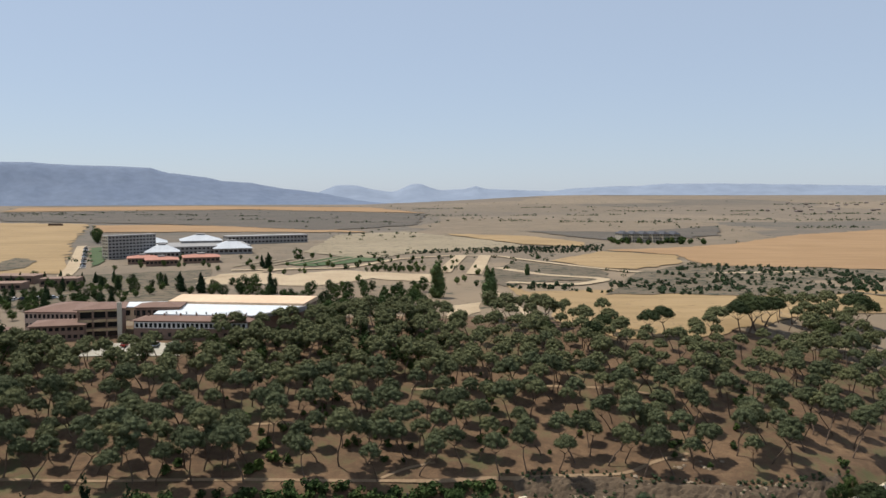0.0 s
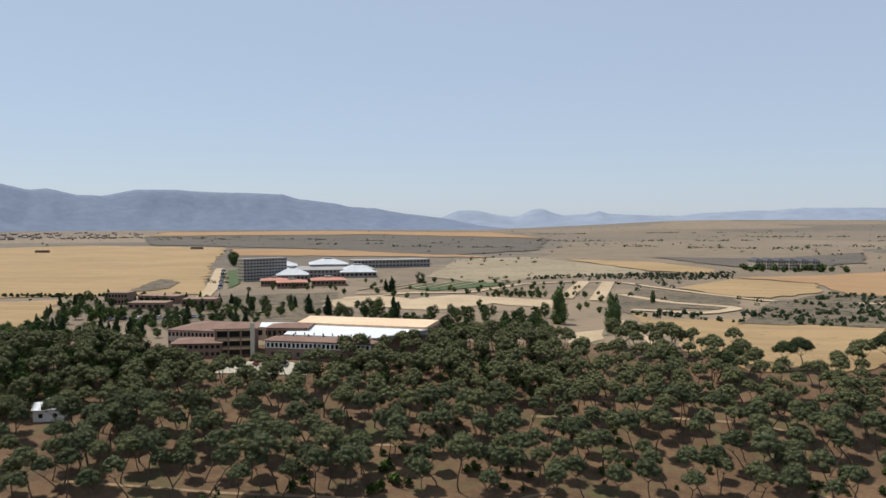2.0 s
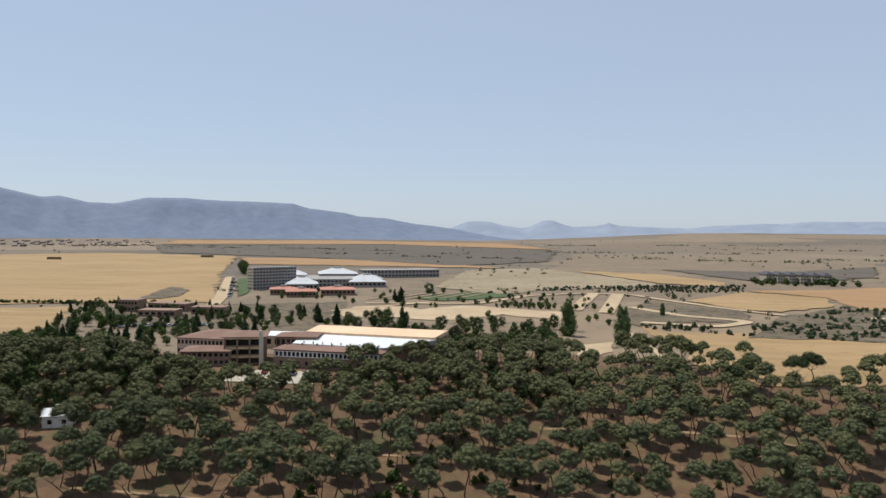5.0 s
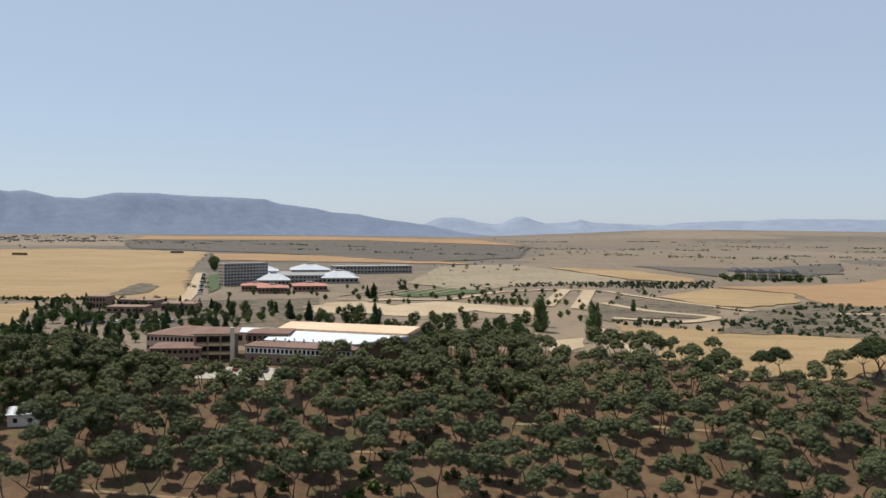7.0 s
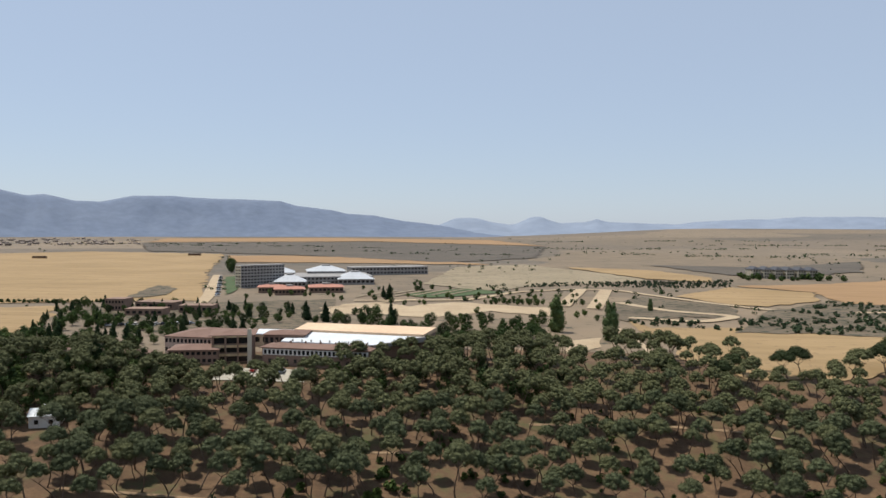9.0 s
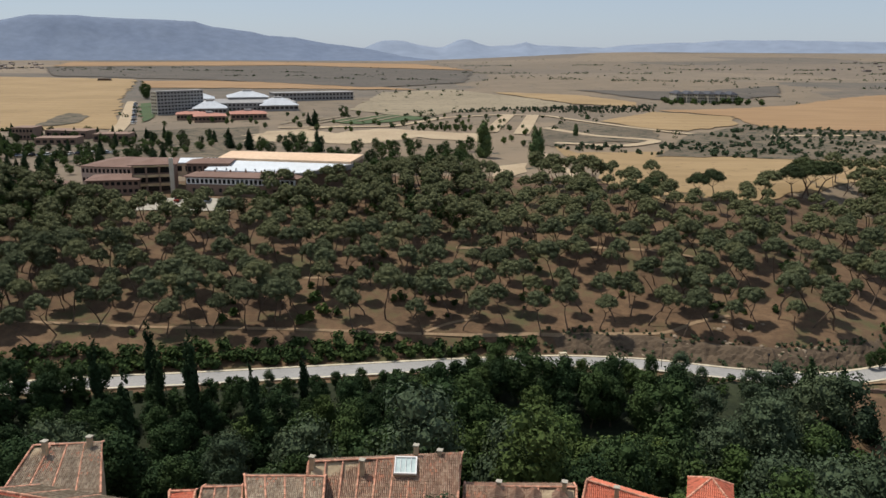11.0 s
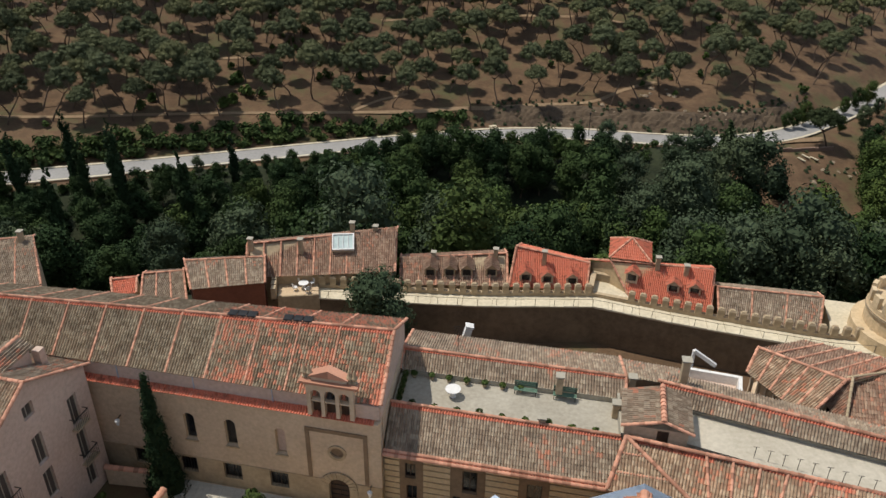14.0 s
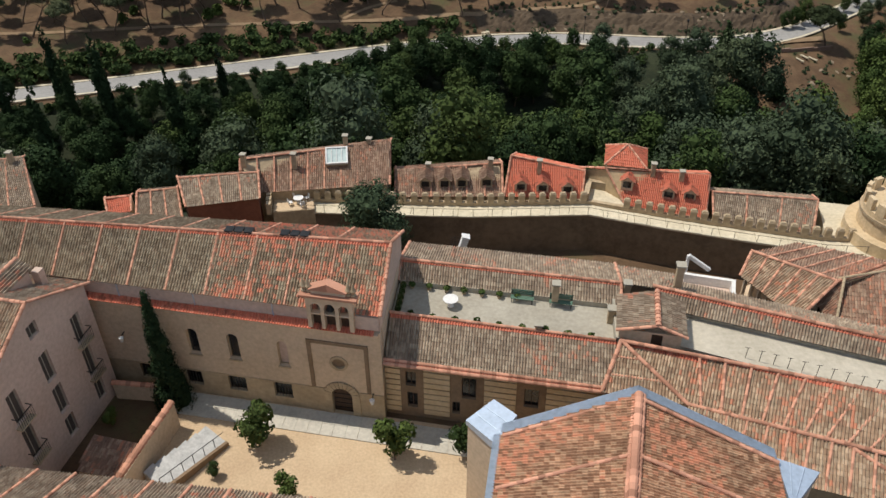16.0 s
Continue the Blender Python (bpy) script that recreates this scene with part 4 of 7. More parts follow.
def planter(x, y, r, h, plant):
    s = thing("plant_pot", "small clay pot with a green plant on the roof terrace", "plant pot", CHURCH @ pose(x, y + convent_turn(x, y), 7.3), "terrace pots")
    bm = bmesh.new()
    tube(bm, (0, 0, 0), (0, 0, h), r * 0.7, r, 9)
    tube(bm, (0, 0, h - 0.05), (0, 0, h), r * 1.1, r * 1.12, 9)
    part("pot", bm, M_STONE, s)
    verts, faces = [], []
    leaf_cloud(verts, faces, np.random.default_rng(int(x * 10) % 97), [(0, 0, h + plant * 0.5)], [(r * 1.3, r * 1.3, plant * 0.6)], 60, 0.12)
    mesh_ob("foliage", verts, faces, M_LEAF2, s)


def bench(x, y, z, m=None):
    s = thing("garden_bench", "green slatted garden bench on the roof terrace", "bench", CHURCH @ pose(x, y + convent_turn(x, y), z, 0, 0, -4), "terrace benches")
    for k in range(3):
        part("seat_slat", boxes((-0.9, 0.9, -0.3 + k * 0.16, -0.17 + k * 0.16, 0.42, 0.46)), M_GREENPAINT, s)
        part("back_slat", boxes((-0.9, 0.9, 0.2, 0.24, 0.55 + k * 0.16, 0.67 + k * 0.16)), M_GREENPAINT, s)
    for a in (-0.8, 0.8):
        part("leg", boxes((a - 0.03, a + 0.03, -0.28, -0.22, 0, 0.42), (a - 0.03, a + 0.03, 0.16, 0.2, 0, 1.0)), M_IRON, s)


def parasol_table(m, label, chairs=4):
    s = thing("garden_table", label, "table", m, "white garden tables")
    bm = bmesh.new()
    tube(bm, (0, 0, 0.7), (0, 0, 0.74), 0.6, 0.6, 16)
    part("tabletop", bm, M_WHITE, s)
    bm = bmesh.new()
    tube(bm, (0, 0, 0), (0, 0, 0.7), 0.25, 0.06, 8)
    part("leg", bm, M_WHITE, s)
    for k in range(chairs):
        a = 2 * math.pi * k / chairs + 0.5
        ch = thing("garden_chair", "white plastic garden chair by a table", "chair", m @ pose(math.cos(a) * 1.05, math.sin(a) * 1.05, 0, 0, 0, math.degrees(a) + 90), "white garden chairs")
        part("seat", boxes((-0.24, 0.24, -0.22, 0.24, 0.42, 0.46)), M_WHITE, ch)
        part("backrest", boxes((-0.24, 0.24, -0.26, -0.22, 0.46, 0.9)), M_WHITE, ch)
        for p, q in ((-0.21, -0.2), (0.21, -0.2), (-0.21, 0.21), (0.21, 0.21)):
            part("leg", boxes((p - 0.02, p + 0.02, q - 0.02, q + 0.02, 0, 0.42)), M_WHITE, ch)


def wing():
    """The wing that turns away from the convent, with its own terrace, ridge roofs and penthouse."""
    w = thing("convent_wing", "long tiled convent wing with orange ribs and a flat terrace", "building")
    A, B, C = Vector((14.8, 40.9, 8.2)), Vector((31.4, 34.9, 8.2)), Vector((36.5, 33.0, 8.2))
    L0, L1 = Vector((18.6, 36.3, 6.3)), Vector((27.7, 32.6, 6.3))
    L2 = Vector((32.0, 30.6, 6.3))
    E0 = Vector((13.0, 38.0, 6.1))
    tile_plane("roof_slope", [L0, L2, C, A], M_TILE_MIX, w, fresh=(0, 1))
    tile_plane("hip_slope", [E0, L0, A], M_TILE_MIX, w)
    tile_plane("low_slope", [(16.6, 33.4, 4.9), (31.0, 27.9, 4.9), L2, L0], M_TILE_MIX, w)
    for a, b in ((A, C), (A, L0), (A, E0), (L0, L2), (L1, (30.5, 30.0, 5.6))):
        cap_row("ridge_tiles", Vector(a) + Vector((0, 0, 0.06)), Vector(b) + Vector((0, 0, 0.06)), w, r=0.15)
    for k in range(1, 11):
        p, q = L0.lerp(L2, k / 11 - 0.03), A.lerp(C, 0.16 + 0.84 * k / 11)
        cap_row("rib_tiles", p + Vector((0, 0, 0.05)), q + Vector((0, 0, 0.05)), w, r=0.1)
        cap_row("rib_tiles", L0.lerp(L2, k / 11) + Vector((0, 0, 0.05)), Vector((16.6, 33.4, 4.9)).lerp(Vector((31.0, 27.9, 4.9)), k / 11), w, r=0.1)
    for k in (0.35, 0.7):
        cap_row("rib_tiles", E0.lerp(A, k), L0.lerp(A, k), w, r=0.09)
    bm = bmesh.new()
    prism(bm, [(13.1, 38.0), (18.6, 36.5), (32, 30.9), (36, 33.1), (14.9, 40.8)], 0, [5.8, 6.0, 6.0, 7.4, 7.6])
    part("wall", bm, M_OCHRE, w)
    bm = bmesh.new()
    prism(bm, [(19.0, 41.0), (30.6, 35.5), (36.5, 33.2), (39, 36.2), (33.6, 39), (20.4, 44.3)], 0, 7.5)
    part("terrace_floor", bm, M_PALECONC, w, "pale concrete terrace")
    # strip of roof behind the terrace
    R0, R1 = Vector((18.4, 46.0, 9.0)), Vector((38.5, 36.8, 9.0))
    F0, F1 = Vector((20.5, 43.9, 8.0)), Vector((38.0, 35.9, 8.0))
    K0, K1 = Vector((20.5, 48.2, 7.8)), Vector((40.5, 39.0, 7.8))
    tile_plane("roof_slope", [F0, F1, R1, R0], M_TILE, w, fresh=(0, 1))
    tile_plane("roof_slope", [K1, K0, R0, R1], M_TILE, w)
    cap_row("ridge_tiles", R0 + Vector((0, 0, 0.06)), R1 + Vector((0, 0, 0.06)), w, M_CAP, 0.14)
    bm = bmesh.new()
    prism(bm, [(20.5, 44.1), (38, 36.1), (40.2, 38.8), (20.6, 47.9)], 0, 7.75)
    part("back_wall", bm, M_CONC, w)
    for k in range(10):
        p = Vector((23.5, 39.4, 7.5)).lerp(Vector((31.2, 35.8, 7.5)), k / 9)
        bm = bmesh.new()
        tube(bm, p, p + Vector((0, 0, 1.0)), 0.025, 0.025, 5)
        tube(bm, p + Vector((-0.2, 0.05, 1.0)), p + Vector((0.2, -0.05, 1.0)), 0.02, 0.02, 5)
        part("post", bm, M_IRON, w)
    # penthouse at the joint of the two terraces
    h = thing("stair_penthouse", "small gabled roof house with a dark door between terraces", "penthouse", pose(14.9, 42.2, 7.3, 0, 0, -14))
    bm = wall_holes(bmesh.new(), 0, 4.4, -0.9, -0.7, 0, 1.7, [(2.3, 3.1, 0, 1.55)])
    prism(bm, [(0, -0.7), (4.4, -0.7), (4.4, 2.6), (0, 2.6)], 0, 1.68)
    part("wall", bm, M_CREAM, h)
    part("door", boxes((2.3, 3.1, -0.78, -0.72, 0, 1.55)), M_WOOD, h)
    tile_plane("roof_slope", [(-0.2, 3.0, 1.7), (-0.2, -1.1, 1.7), (2.6, -1.1, 2.5), (2.6, 3.0, 2.5)], M_TILE, h)
    tile_plane("roof_slope", [(4.7, -1.1, 1.7), (4.7, 3.0, 1.7), (2.6, 3.0, 2.5), (2.6, -1.1, 2.5)], M_TILE, h)
    cap_row("ridge_tiles", (2.6, -1.1, 2.55), (2.6, 3.0, 2.55), h, r=0.2)
    cap_row("verge_tiles", (-0.2, -1.1, 1.75), (2.6, -1.1, 2.55), h)
    cap_row("verge_tiles", (4.7, -1.1, 1.75), (2.6, -1.1, 2.55), h)


def left_house():
    m = pose(-26.3, 38.3, 0, 0, 0, 75.6)
    h = thing("town_house", "pale pink rendered town house with iron balconies", "house", m)
    rows = {6.2: ((7.0, 9.6), (3.6, 6.4), (1.0, 3.0)), 2.35: ((11.0, 12.1), (6.9, 9.4), (3.7, 6.2), (1.2, 3.1)), -1.25: ((6.5, 9.2), (3.0, 5.9))}
    holes = [(x - 0.5, x + 0.5, a, b) for x, zs in rows.items() for a, b in zs]
    part("front_wall", wall_holes(bmesh.new(), -6, 8.1, 0, 0.5, 0, 10.8, [q for q in holes if q[3] < 10.8]), M_PINKISH, h)
    bm = bmesh.new()
    g = lambda x: 13.7 - 0.5 * abs(x - 2.5)
    for a, b, lo in ((-3.3, 1.85, 10.802), (2.85, 8.1, 10.802), (1.85, 2.85, 12.1)):
        xs = [a, 2.5, b] if a < 2.5 < b else [a, b]
        for p, q in zip(xs, xs[1:]):
            prism(bm, [(p, 0), (q, 0), (q, 0.5), (p, 0.5)], lo, [g(p), g(q), g(q), g(p)])
    box(bm, 1.85, 2.85, 0, 0.5, 10.802, 11.0)
    part("gable", bm, M_PINKISH, h)
    part("core", boxes((-6, 8.1, 0.8, 9, 0, 10.7)), M_PINKISH, h)
    for q in holes:
        window(h, q[0], q[1], 0.2, q[2], q[3], 1, M_CONC, pane=M_BLIND)
        if q[3] - q[2] > 2.45 and abs(q[0] + 0.5 - 2.35) > 0.5:
            b = part("balcony", boxes((q[0] - 0.25, q[1] + 0.25, -0.5, -0.004, q[2] - 0.1, q[2])), M_STONE, h)
            bm = bmesh.new()
            for k in range(9):
                x = q[0] - 0.22 + k * 0.18
                tube(bm, (x, -0.46, q[2]), (x, -0.46, q[2] + 0.95), 0.015, 0.015, 4)
            box(bm, q[0] - 0.25, q[1] + 0.25, -0.49, -0.43, q[2] + 0.95, q[2] + 1.0)
            box(bm, q[0] - 0.25, q[0] - 0.21, -0.43, 0, q[2] + 0.95, q[2] + 1.0)
            box(bm, q[1] + 0.21, q[1] + 0.25, -0.43, 0, q[2] + 0.95, q[2] + 1.0)
            part("railing", bm, M_IRON, b)
    tile_plane("roof_slope", [(8.5, -0.2, 10.75), (8.5, 9.3, 10.75), (2.5, 9.3, 13.8), (2.5, -0.2, 13.8)], M_TILE, h)
    tile_plane("roof_slope", [(-6.2, 9.3, 9.4), (-6.2, -0.2, 9.4), (2.5, -0.2, 13.8), (2.5, 9.3, 13.8)], M_TILE_MIX, h)
    for a, b in (((8.5, -0.15, 10.8), (2.5, -0.15, 13.85)), ((-6.2, -0.15, 9.45), (2.5, -0.15, 13.85)), ((2.5, -0.2, 13.85), (2.5, 9.3, 13.85))):
        cap_row("ridge_tiles", a, b, h)
    # dormer and chimney on the slope that faces the church
    part("dormer_wall", boxes((4.2, 6.4, 2.6, 4.4, 11.4, 13.2)), M_PINKISH, h)
    tile_plane("dormer_roof", [(6.7, 2.4, 13.2), (6.7, 3.5, 13.8), (3.6, 3.5, 13.8), (3.6, 2.4, 13.2)][0:4], M_TILE, h)
    tile_plane("dormer_roof", [(3.6, 4.6, 13.2), (6.7, 4.6, 13.2), (6.7, 3.5, 13.8), (3.6, 3.5, 13.8)], M_TILE, h)
    cap_row("ridge_tiles", (6.7, 3.5, 13.85), (3.6, 3.5, 13.85), h)
    part("shaft", boxes((6.6, 7.2, 2.0, 2.6, 11.0, 12.9)), M_PINKISH, h)


def bottom_roof():
    """The tiled roof along the near side of the court."""
    m = pose(-26.3, 32.9, 0, 0, 0, -9.8)
    h = thing("court_house", "low house with lichened tile roof beside the sand court", "house", m)
    tile_plane("roof_slope", [(21, 0.0, 7.0), (-6, 0.0, 7.0), (-6, -5, 9.4), (21, -5, 9.4)], M_TILE, h)
    tile_plane("roof_slope", [(-6, -10, 7.0), (21, -10, 7.0), (21, -5, 9.4), (-6, -5, 9.4)], M_TILE, h)
    part("wall", boxes((-5.8, 20.7, -9.6, -0.3, 0, 6.9)), M_CREAM, h)
    for k in range(11):
        cap_row("rib_tiles", (-5 + 2.5 * k, 0, 7.08), (-5 + 2.5 * k, -5, 9.46), h, r=0.1)
    cap_row("ridge_tiles", (-6, -5, 9.46), (21, -5, 9.46), h)


def near_roof():
    """The high gabled roof in front, edged with zinc."""
    h = thing("chapel_roof_house", "high chapel with orange tiled gable roof edged in zinc", "chapel")
    A, B = Vector((13.3, 32.1, 12.0)), Vector((9.6, 20.0, 12.0))
    P, Q = Vector((5.0, 31.6, 9.6)), Vector((2.6, 20.5, 9.6))
    S, T = Vector((21.0, 28.8, 9.6)), Vector((18.6, 17.5, 9.6))
    for name, poly in (("roof_slope", [Q, P, A, B]), ("roof_slope", [S, T, B, A])):
        tile_plane(name, poly, M_TILE_ORANGE, h, 0.21, 0.32)
    cap_row("ridge_tiles", A + Vector((0, 0, 0.1)), B + Vector((0, 0, 0.1)), h, r=0.24, step=0.45)
    for k in (-0.3, 0.3):
        cap_row("ridge_tiles", A + Vector((k, 0, -0.02)), B + Vector((k, 0, -0.02)), h, r=0.13, step=0.45)
    for k in (0.02, 0.36, 0.66):
        cap_row("course_tiles", P.lerp(Q, k).lerp(A.lerp(B, k), 0.02) + Vector((0, 0, 0.1)), A.lerp(B, k) + Vector((0, 0, 0.1)), h, M_CAP, 0.12)
        cap_row("course_tiles", S.lerp(T, k) + Vector((0, 0, 0.1)), A.lerp(B, k) + Vector((0, 0, 0.1)), h, M_CAP, 0.12)
    # zinc verge along the gable, with a folded edge
    out = Vector((0.15, 0.75, 0))
    for a, b in ((P, A), (A, S)):
        bm = bmesh.new()
        up = Vector((0, 0, 0.12))
        vs = [bm.verts.new(p) for p in (a + up, b + up, b + out + up, a + out + up, a + out - up * 3, b + out - up * 3)]
        bm.faces.new((vs[0], vs[1], vs[2], vs[3]))
        bm.faces.new((vs[3], vs[2], vs[5], vs[4]))
        bmesh.ops.solidify(bm, geom=bm.faces[:], thickness=0.03)
        part("zinc_verge", bm, M_ZINC, h)
    bm = bmesh.new()
    up = Vector((0, 0, 0.1))
    d = Vector((-0.45, 0, -0.06))
    vs = [bm.verts.new(p) for p in (P + up, P + d + up, Q + d + up, Q + up)]
    bm.faces.new(vs)
    bmesh.ops.solidify(bm, geom=bm.faces[:], thickness=0.03)
    part("zinc_gutter", bm, M_ZINC, h)
    bm = bmesh.new()
    prism(bm, [(5.2, 31.8), (21, 29.2), (18.8, 18), (3, 20.8)], 0, 9.3)
    part("wall", bm, M_CREAM, h)
    bm = bmesh.new()
    prism(bm, [(5.3, 31.9), (13.3, 32.4), (13.2, 31.6), (5.3, 31.2)], 9.3, [9.5, 11.9, 11.9, 9.5])
    prism(bm, [(13.3, 32.4), (20.9, 29.1), (20.7, 28.4), (13.2, 31.6)], 9.3, [11.9, 9.5, 9.5, 11.9])
    part("gable", bm, M_CREAM, h)
    # buttress heads sheeted in zinc
    for pts, zs in (([(3.0, 33.4), (4.9, 34.7), (6.2, 33.1), (4.6, 31.2)], [9.0, 9.4, 9.6, 9.3]), ([(21.0, 29.0), (23.5, 28.2), (20.7, 25.6)], [9.6, 9.1, 9.4])):
        bm = bmesh.new()
        prism(bm, pts, 8.6, zs)
        bt = part("buttress_cap", bm, M_ZINC, h, "standing-seam zinc cap")
        cx, cy = sum(p[0] for p in pts) / len(pts), sum(p[1] for p in pts) / len(pts)
        bm = bmesh.new()
        prism(bm, [(cx + (x - cx) * 0.92, cy + (y - cy) * 0.92) for x, y in pts], 0, 8.6)
        part("buttress", bm, M_CREAM, h)
        for k in (0.33, 0.66):
            a, b = Vector((*pts[0], zs[0])).lerp(Vector((*pts[1], zs[1])), k), Vector((*pts[-1], zs[-1])).lerp(Vector((*pts[2], zs[2])), k)
            bm = bmesh.new()
            tube(bm, a + Vector((0, 0, 0.02)), b + Vector((0, 0, 0.02)), 0.03, 0.03, 5)
            part("seam", bm, M_ZINC, bt)


def merlon_mesh():
    bm = bmesh.new()
    prism(bm, [(-0.36, -0.25), (0.36, -0.25), (0.36, 0.25), (-0.36, 0.25)], 0, 0.85)
    a = [bm.verts.new((x, y, 0.85)) for x, y in ((-0.39, -0.28), (0.39, -0.28), (0.39, 0.28), (-0.39, 0.28))]
    b = [bm.verts.new((x * 0.55, y * 0.55, 1.12)) for x, y in ((-0.39, -0.28), (0.39, -0.28), (0.39, 0.28), (-0.39, 0.28))]
    for i in range(4):
        bm.faces.new((a[i], a[(i + 1) % 4], b[(i + 1) % 4], b[i]))
    bm.faces.new(b)
    me = bpy.data.meshes.new("merlon")
    bm.to_mesh(me)
    bm.free()
    me.materials.append(M_STONE)
    return me


def city_wall():
    w = thing("city_wall", "dark rubble town wall with pale walkway and small merlons", "city wall")
    line = [(x, y) for x, y in zip(WALL_X, WALL_Y) if -15 < x < 52]
    off = lambda d: [(x + d * 0.2, y + d) for x, y in line]
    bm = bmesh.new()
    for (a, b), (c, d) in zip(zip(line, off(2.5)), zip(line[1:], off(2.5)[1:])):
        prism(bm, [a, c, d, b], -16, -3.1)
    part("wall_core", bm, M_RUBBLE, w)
    o = [(x, y - 0.12) for x, y in line]
    for (a, b), (c, d) in zip(zip(o, off(1.95)), zip(o[1:], off(1.95)[1:])):
        n = max(1, int(math.hypot(c[0] - a[0], c[1] - a[1]) / 1.6))
        for k in range(n):
            q = [Vector(a).lerp(Vector(c), (k + 0.01) / n), Vector(a).lerp(Vector(c), (k + 0.99) / n), Vector(b).lerp(Vector(d), (k + 0.99) / n), Vector(b).lerp(Vector(d), (k + 0.01) / n)]
            bm = bmesh.new()
            prism(bm, [tuple(v) for v in q], -3.097, -2.9 - 0.02 * ((k * 7) % 3))
            part("flagstone", bm, M_PALESTONE, w)
    bm = bmesh.new()
    for (a, b), (c, d) in zip(zip(off(1.98), off(2.5)), zip(off(1.98)[1:], off(2.5)[1:])):
        prism(bm, [a, c, d, b], -3.097, -2.45)
    part("parapet", bm, M_STONE, w)
    me = merlon_mesh()
    edge = off(2.24)
    for a, b in zip(edge, edge[1:]):
        a, b = Vector(a), Vector(b)
        n = max(1, round((b - a).length / 1.22))
        for k in range(n):
            p = a.lerp(b, (k + 0.5) / n)
            if 20.5 < p.x < 24.5:
                continue
            ob = new("merlon", me)
            ob.parent = w
            ob.matrix_basis = pose(p.x, p.y, -2.45, 0, 0, math.degrees(math.atan2((b - a).y, (b - a).x)))
    # thin rail on the town side
    for a, b in zip(o, o[1:]):
        bm = bmesh.new()
        a3, b3 = Vector((*a, -2.9)), Vector((*b, -2.9))
        tube(bm, a3 + Vector((0, 0.1, 0.9)), b3 + Vector((0, 0.1, 0.9)), 0.025, 0.025, 5)
        n = max(1, int((b3 - a3).length / 2))
        for k in range(n):
            p = a3.lerp(b3, k / n) + Vector((0, 0.1, 0))
            tube(bm, p, p + Vector((0, 0, 0.9)), 0.025, 0.025, 5)
        part("rail", bm, M_IRON, w)
    bm = bmesh.new()
    prism(bm, [(20.2, 76.2), (24.9, 74.3), (26.0, 77.0), (21.2, 79.2)], -12, -2.6)
    part("lookout", bm, M_PALESTONE, w, "pale paved lookout between the houses")
    part("lookout_parapet", prism(bmesh.new(), [(21.0, 79.0), (25.9, 76.8), (26.1, 77.3), (21.2, 79.5)], -2.6, -1.6), M_STONE, w)
    part("lookout_side", prism(bmesh.new(), [(20.1, 76.2), (20.6, 76.0), (21.6, 79.0), (21.0, 79.3)], -2.6, -1.6), M_STONE, w)


def dormer(parent, e, r, k, v, width, material, red):
    """A small gabled dormer on a slope given by its eave and ridge ends."""
    base = e[0].lerp(e[1], k).lerp(r[0].lerp(r[1], k), v)
    ax = (e[1] - e[0]).normalized()
    ax.z = 0
    back = Vector((-ax.y, ax.x, 0))
    m = Matrix.Translation(base) @ Matrix(((ax.x, back.x, 0, 0), (ax.y, back.y, 0, 0), (0, 0, 1, 0), (0, 0, 0, 1)))
    d = new("dormer")
    d.parent = parent
    d.matrix_basis = m
    w = width / 2
    bm = wall_holes(bmesh.new(), -w, w, 0, 0.15, -0.2, 1.0, [(-w + 0.2, w - 0.2, 0.1, 0.95)])
    prism(bm, [(-w, 0.15), (-w + 0.1, 0.15), (-w + 0.1, 2.0), (-w, 2.0)], -0.2, 1.0)
    prism(bm, [(w - 0.1, 0.15), (w, 0.15), (w, 2.0), (w - 0.1, 2.0)], -0.2, 1.0)
    prism(bm, [(-w, 0.0), (0, 0.0), (0, 0.15), (-w, 0.15)], 1.002, [1.02, 1.55, 1.55, 1.02])
    prism(bm, [(0, 0.0), (w, 0.0), (w, 0.15), (0, 0.15)], 1.002, [1.55, 1.02, 1.02, 1.55])
    part("cheek", bm, M_CREAM if red else M_STONE, d)
    part("pane", boxes((-w + 0.2, w - 0.2, 0.08, 0.1, 0.1, 0.95)), M_SHADE, d)
    tile_plane("dormer_roof", [(-w - 0.15, 2.4, 0.98), (-w - 0.15, -0.2, 0.98), (0, -0.2, 1.62), (0, 2.4, 1.62)], material, d)
    tile_plane("dormer_roof", [(w + 0.15, -0.2, 0.98), (w + 0.15, 2.4, 0.98), (0, 2.4, 1.62), (0, -0.2, 1.62)], material, d)


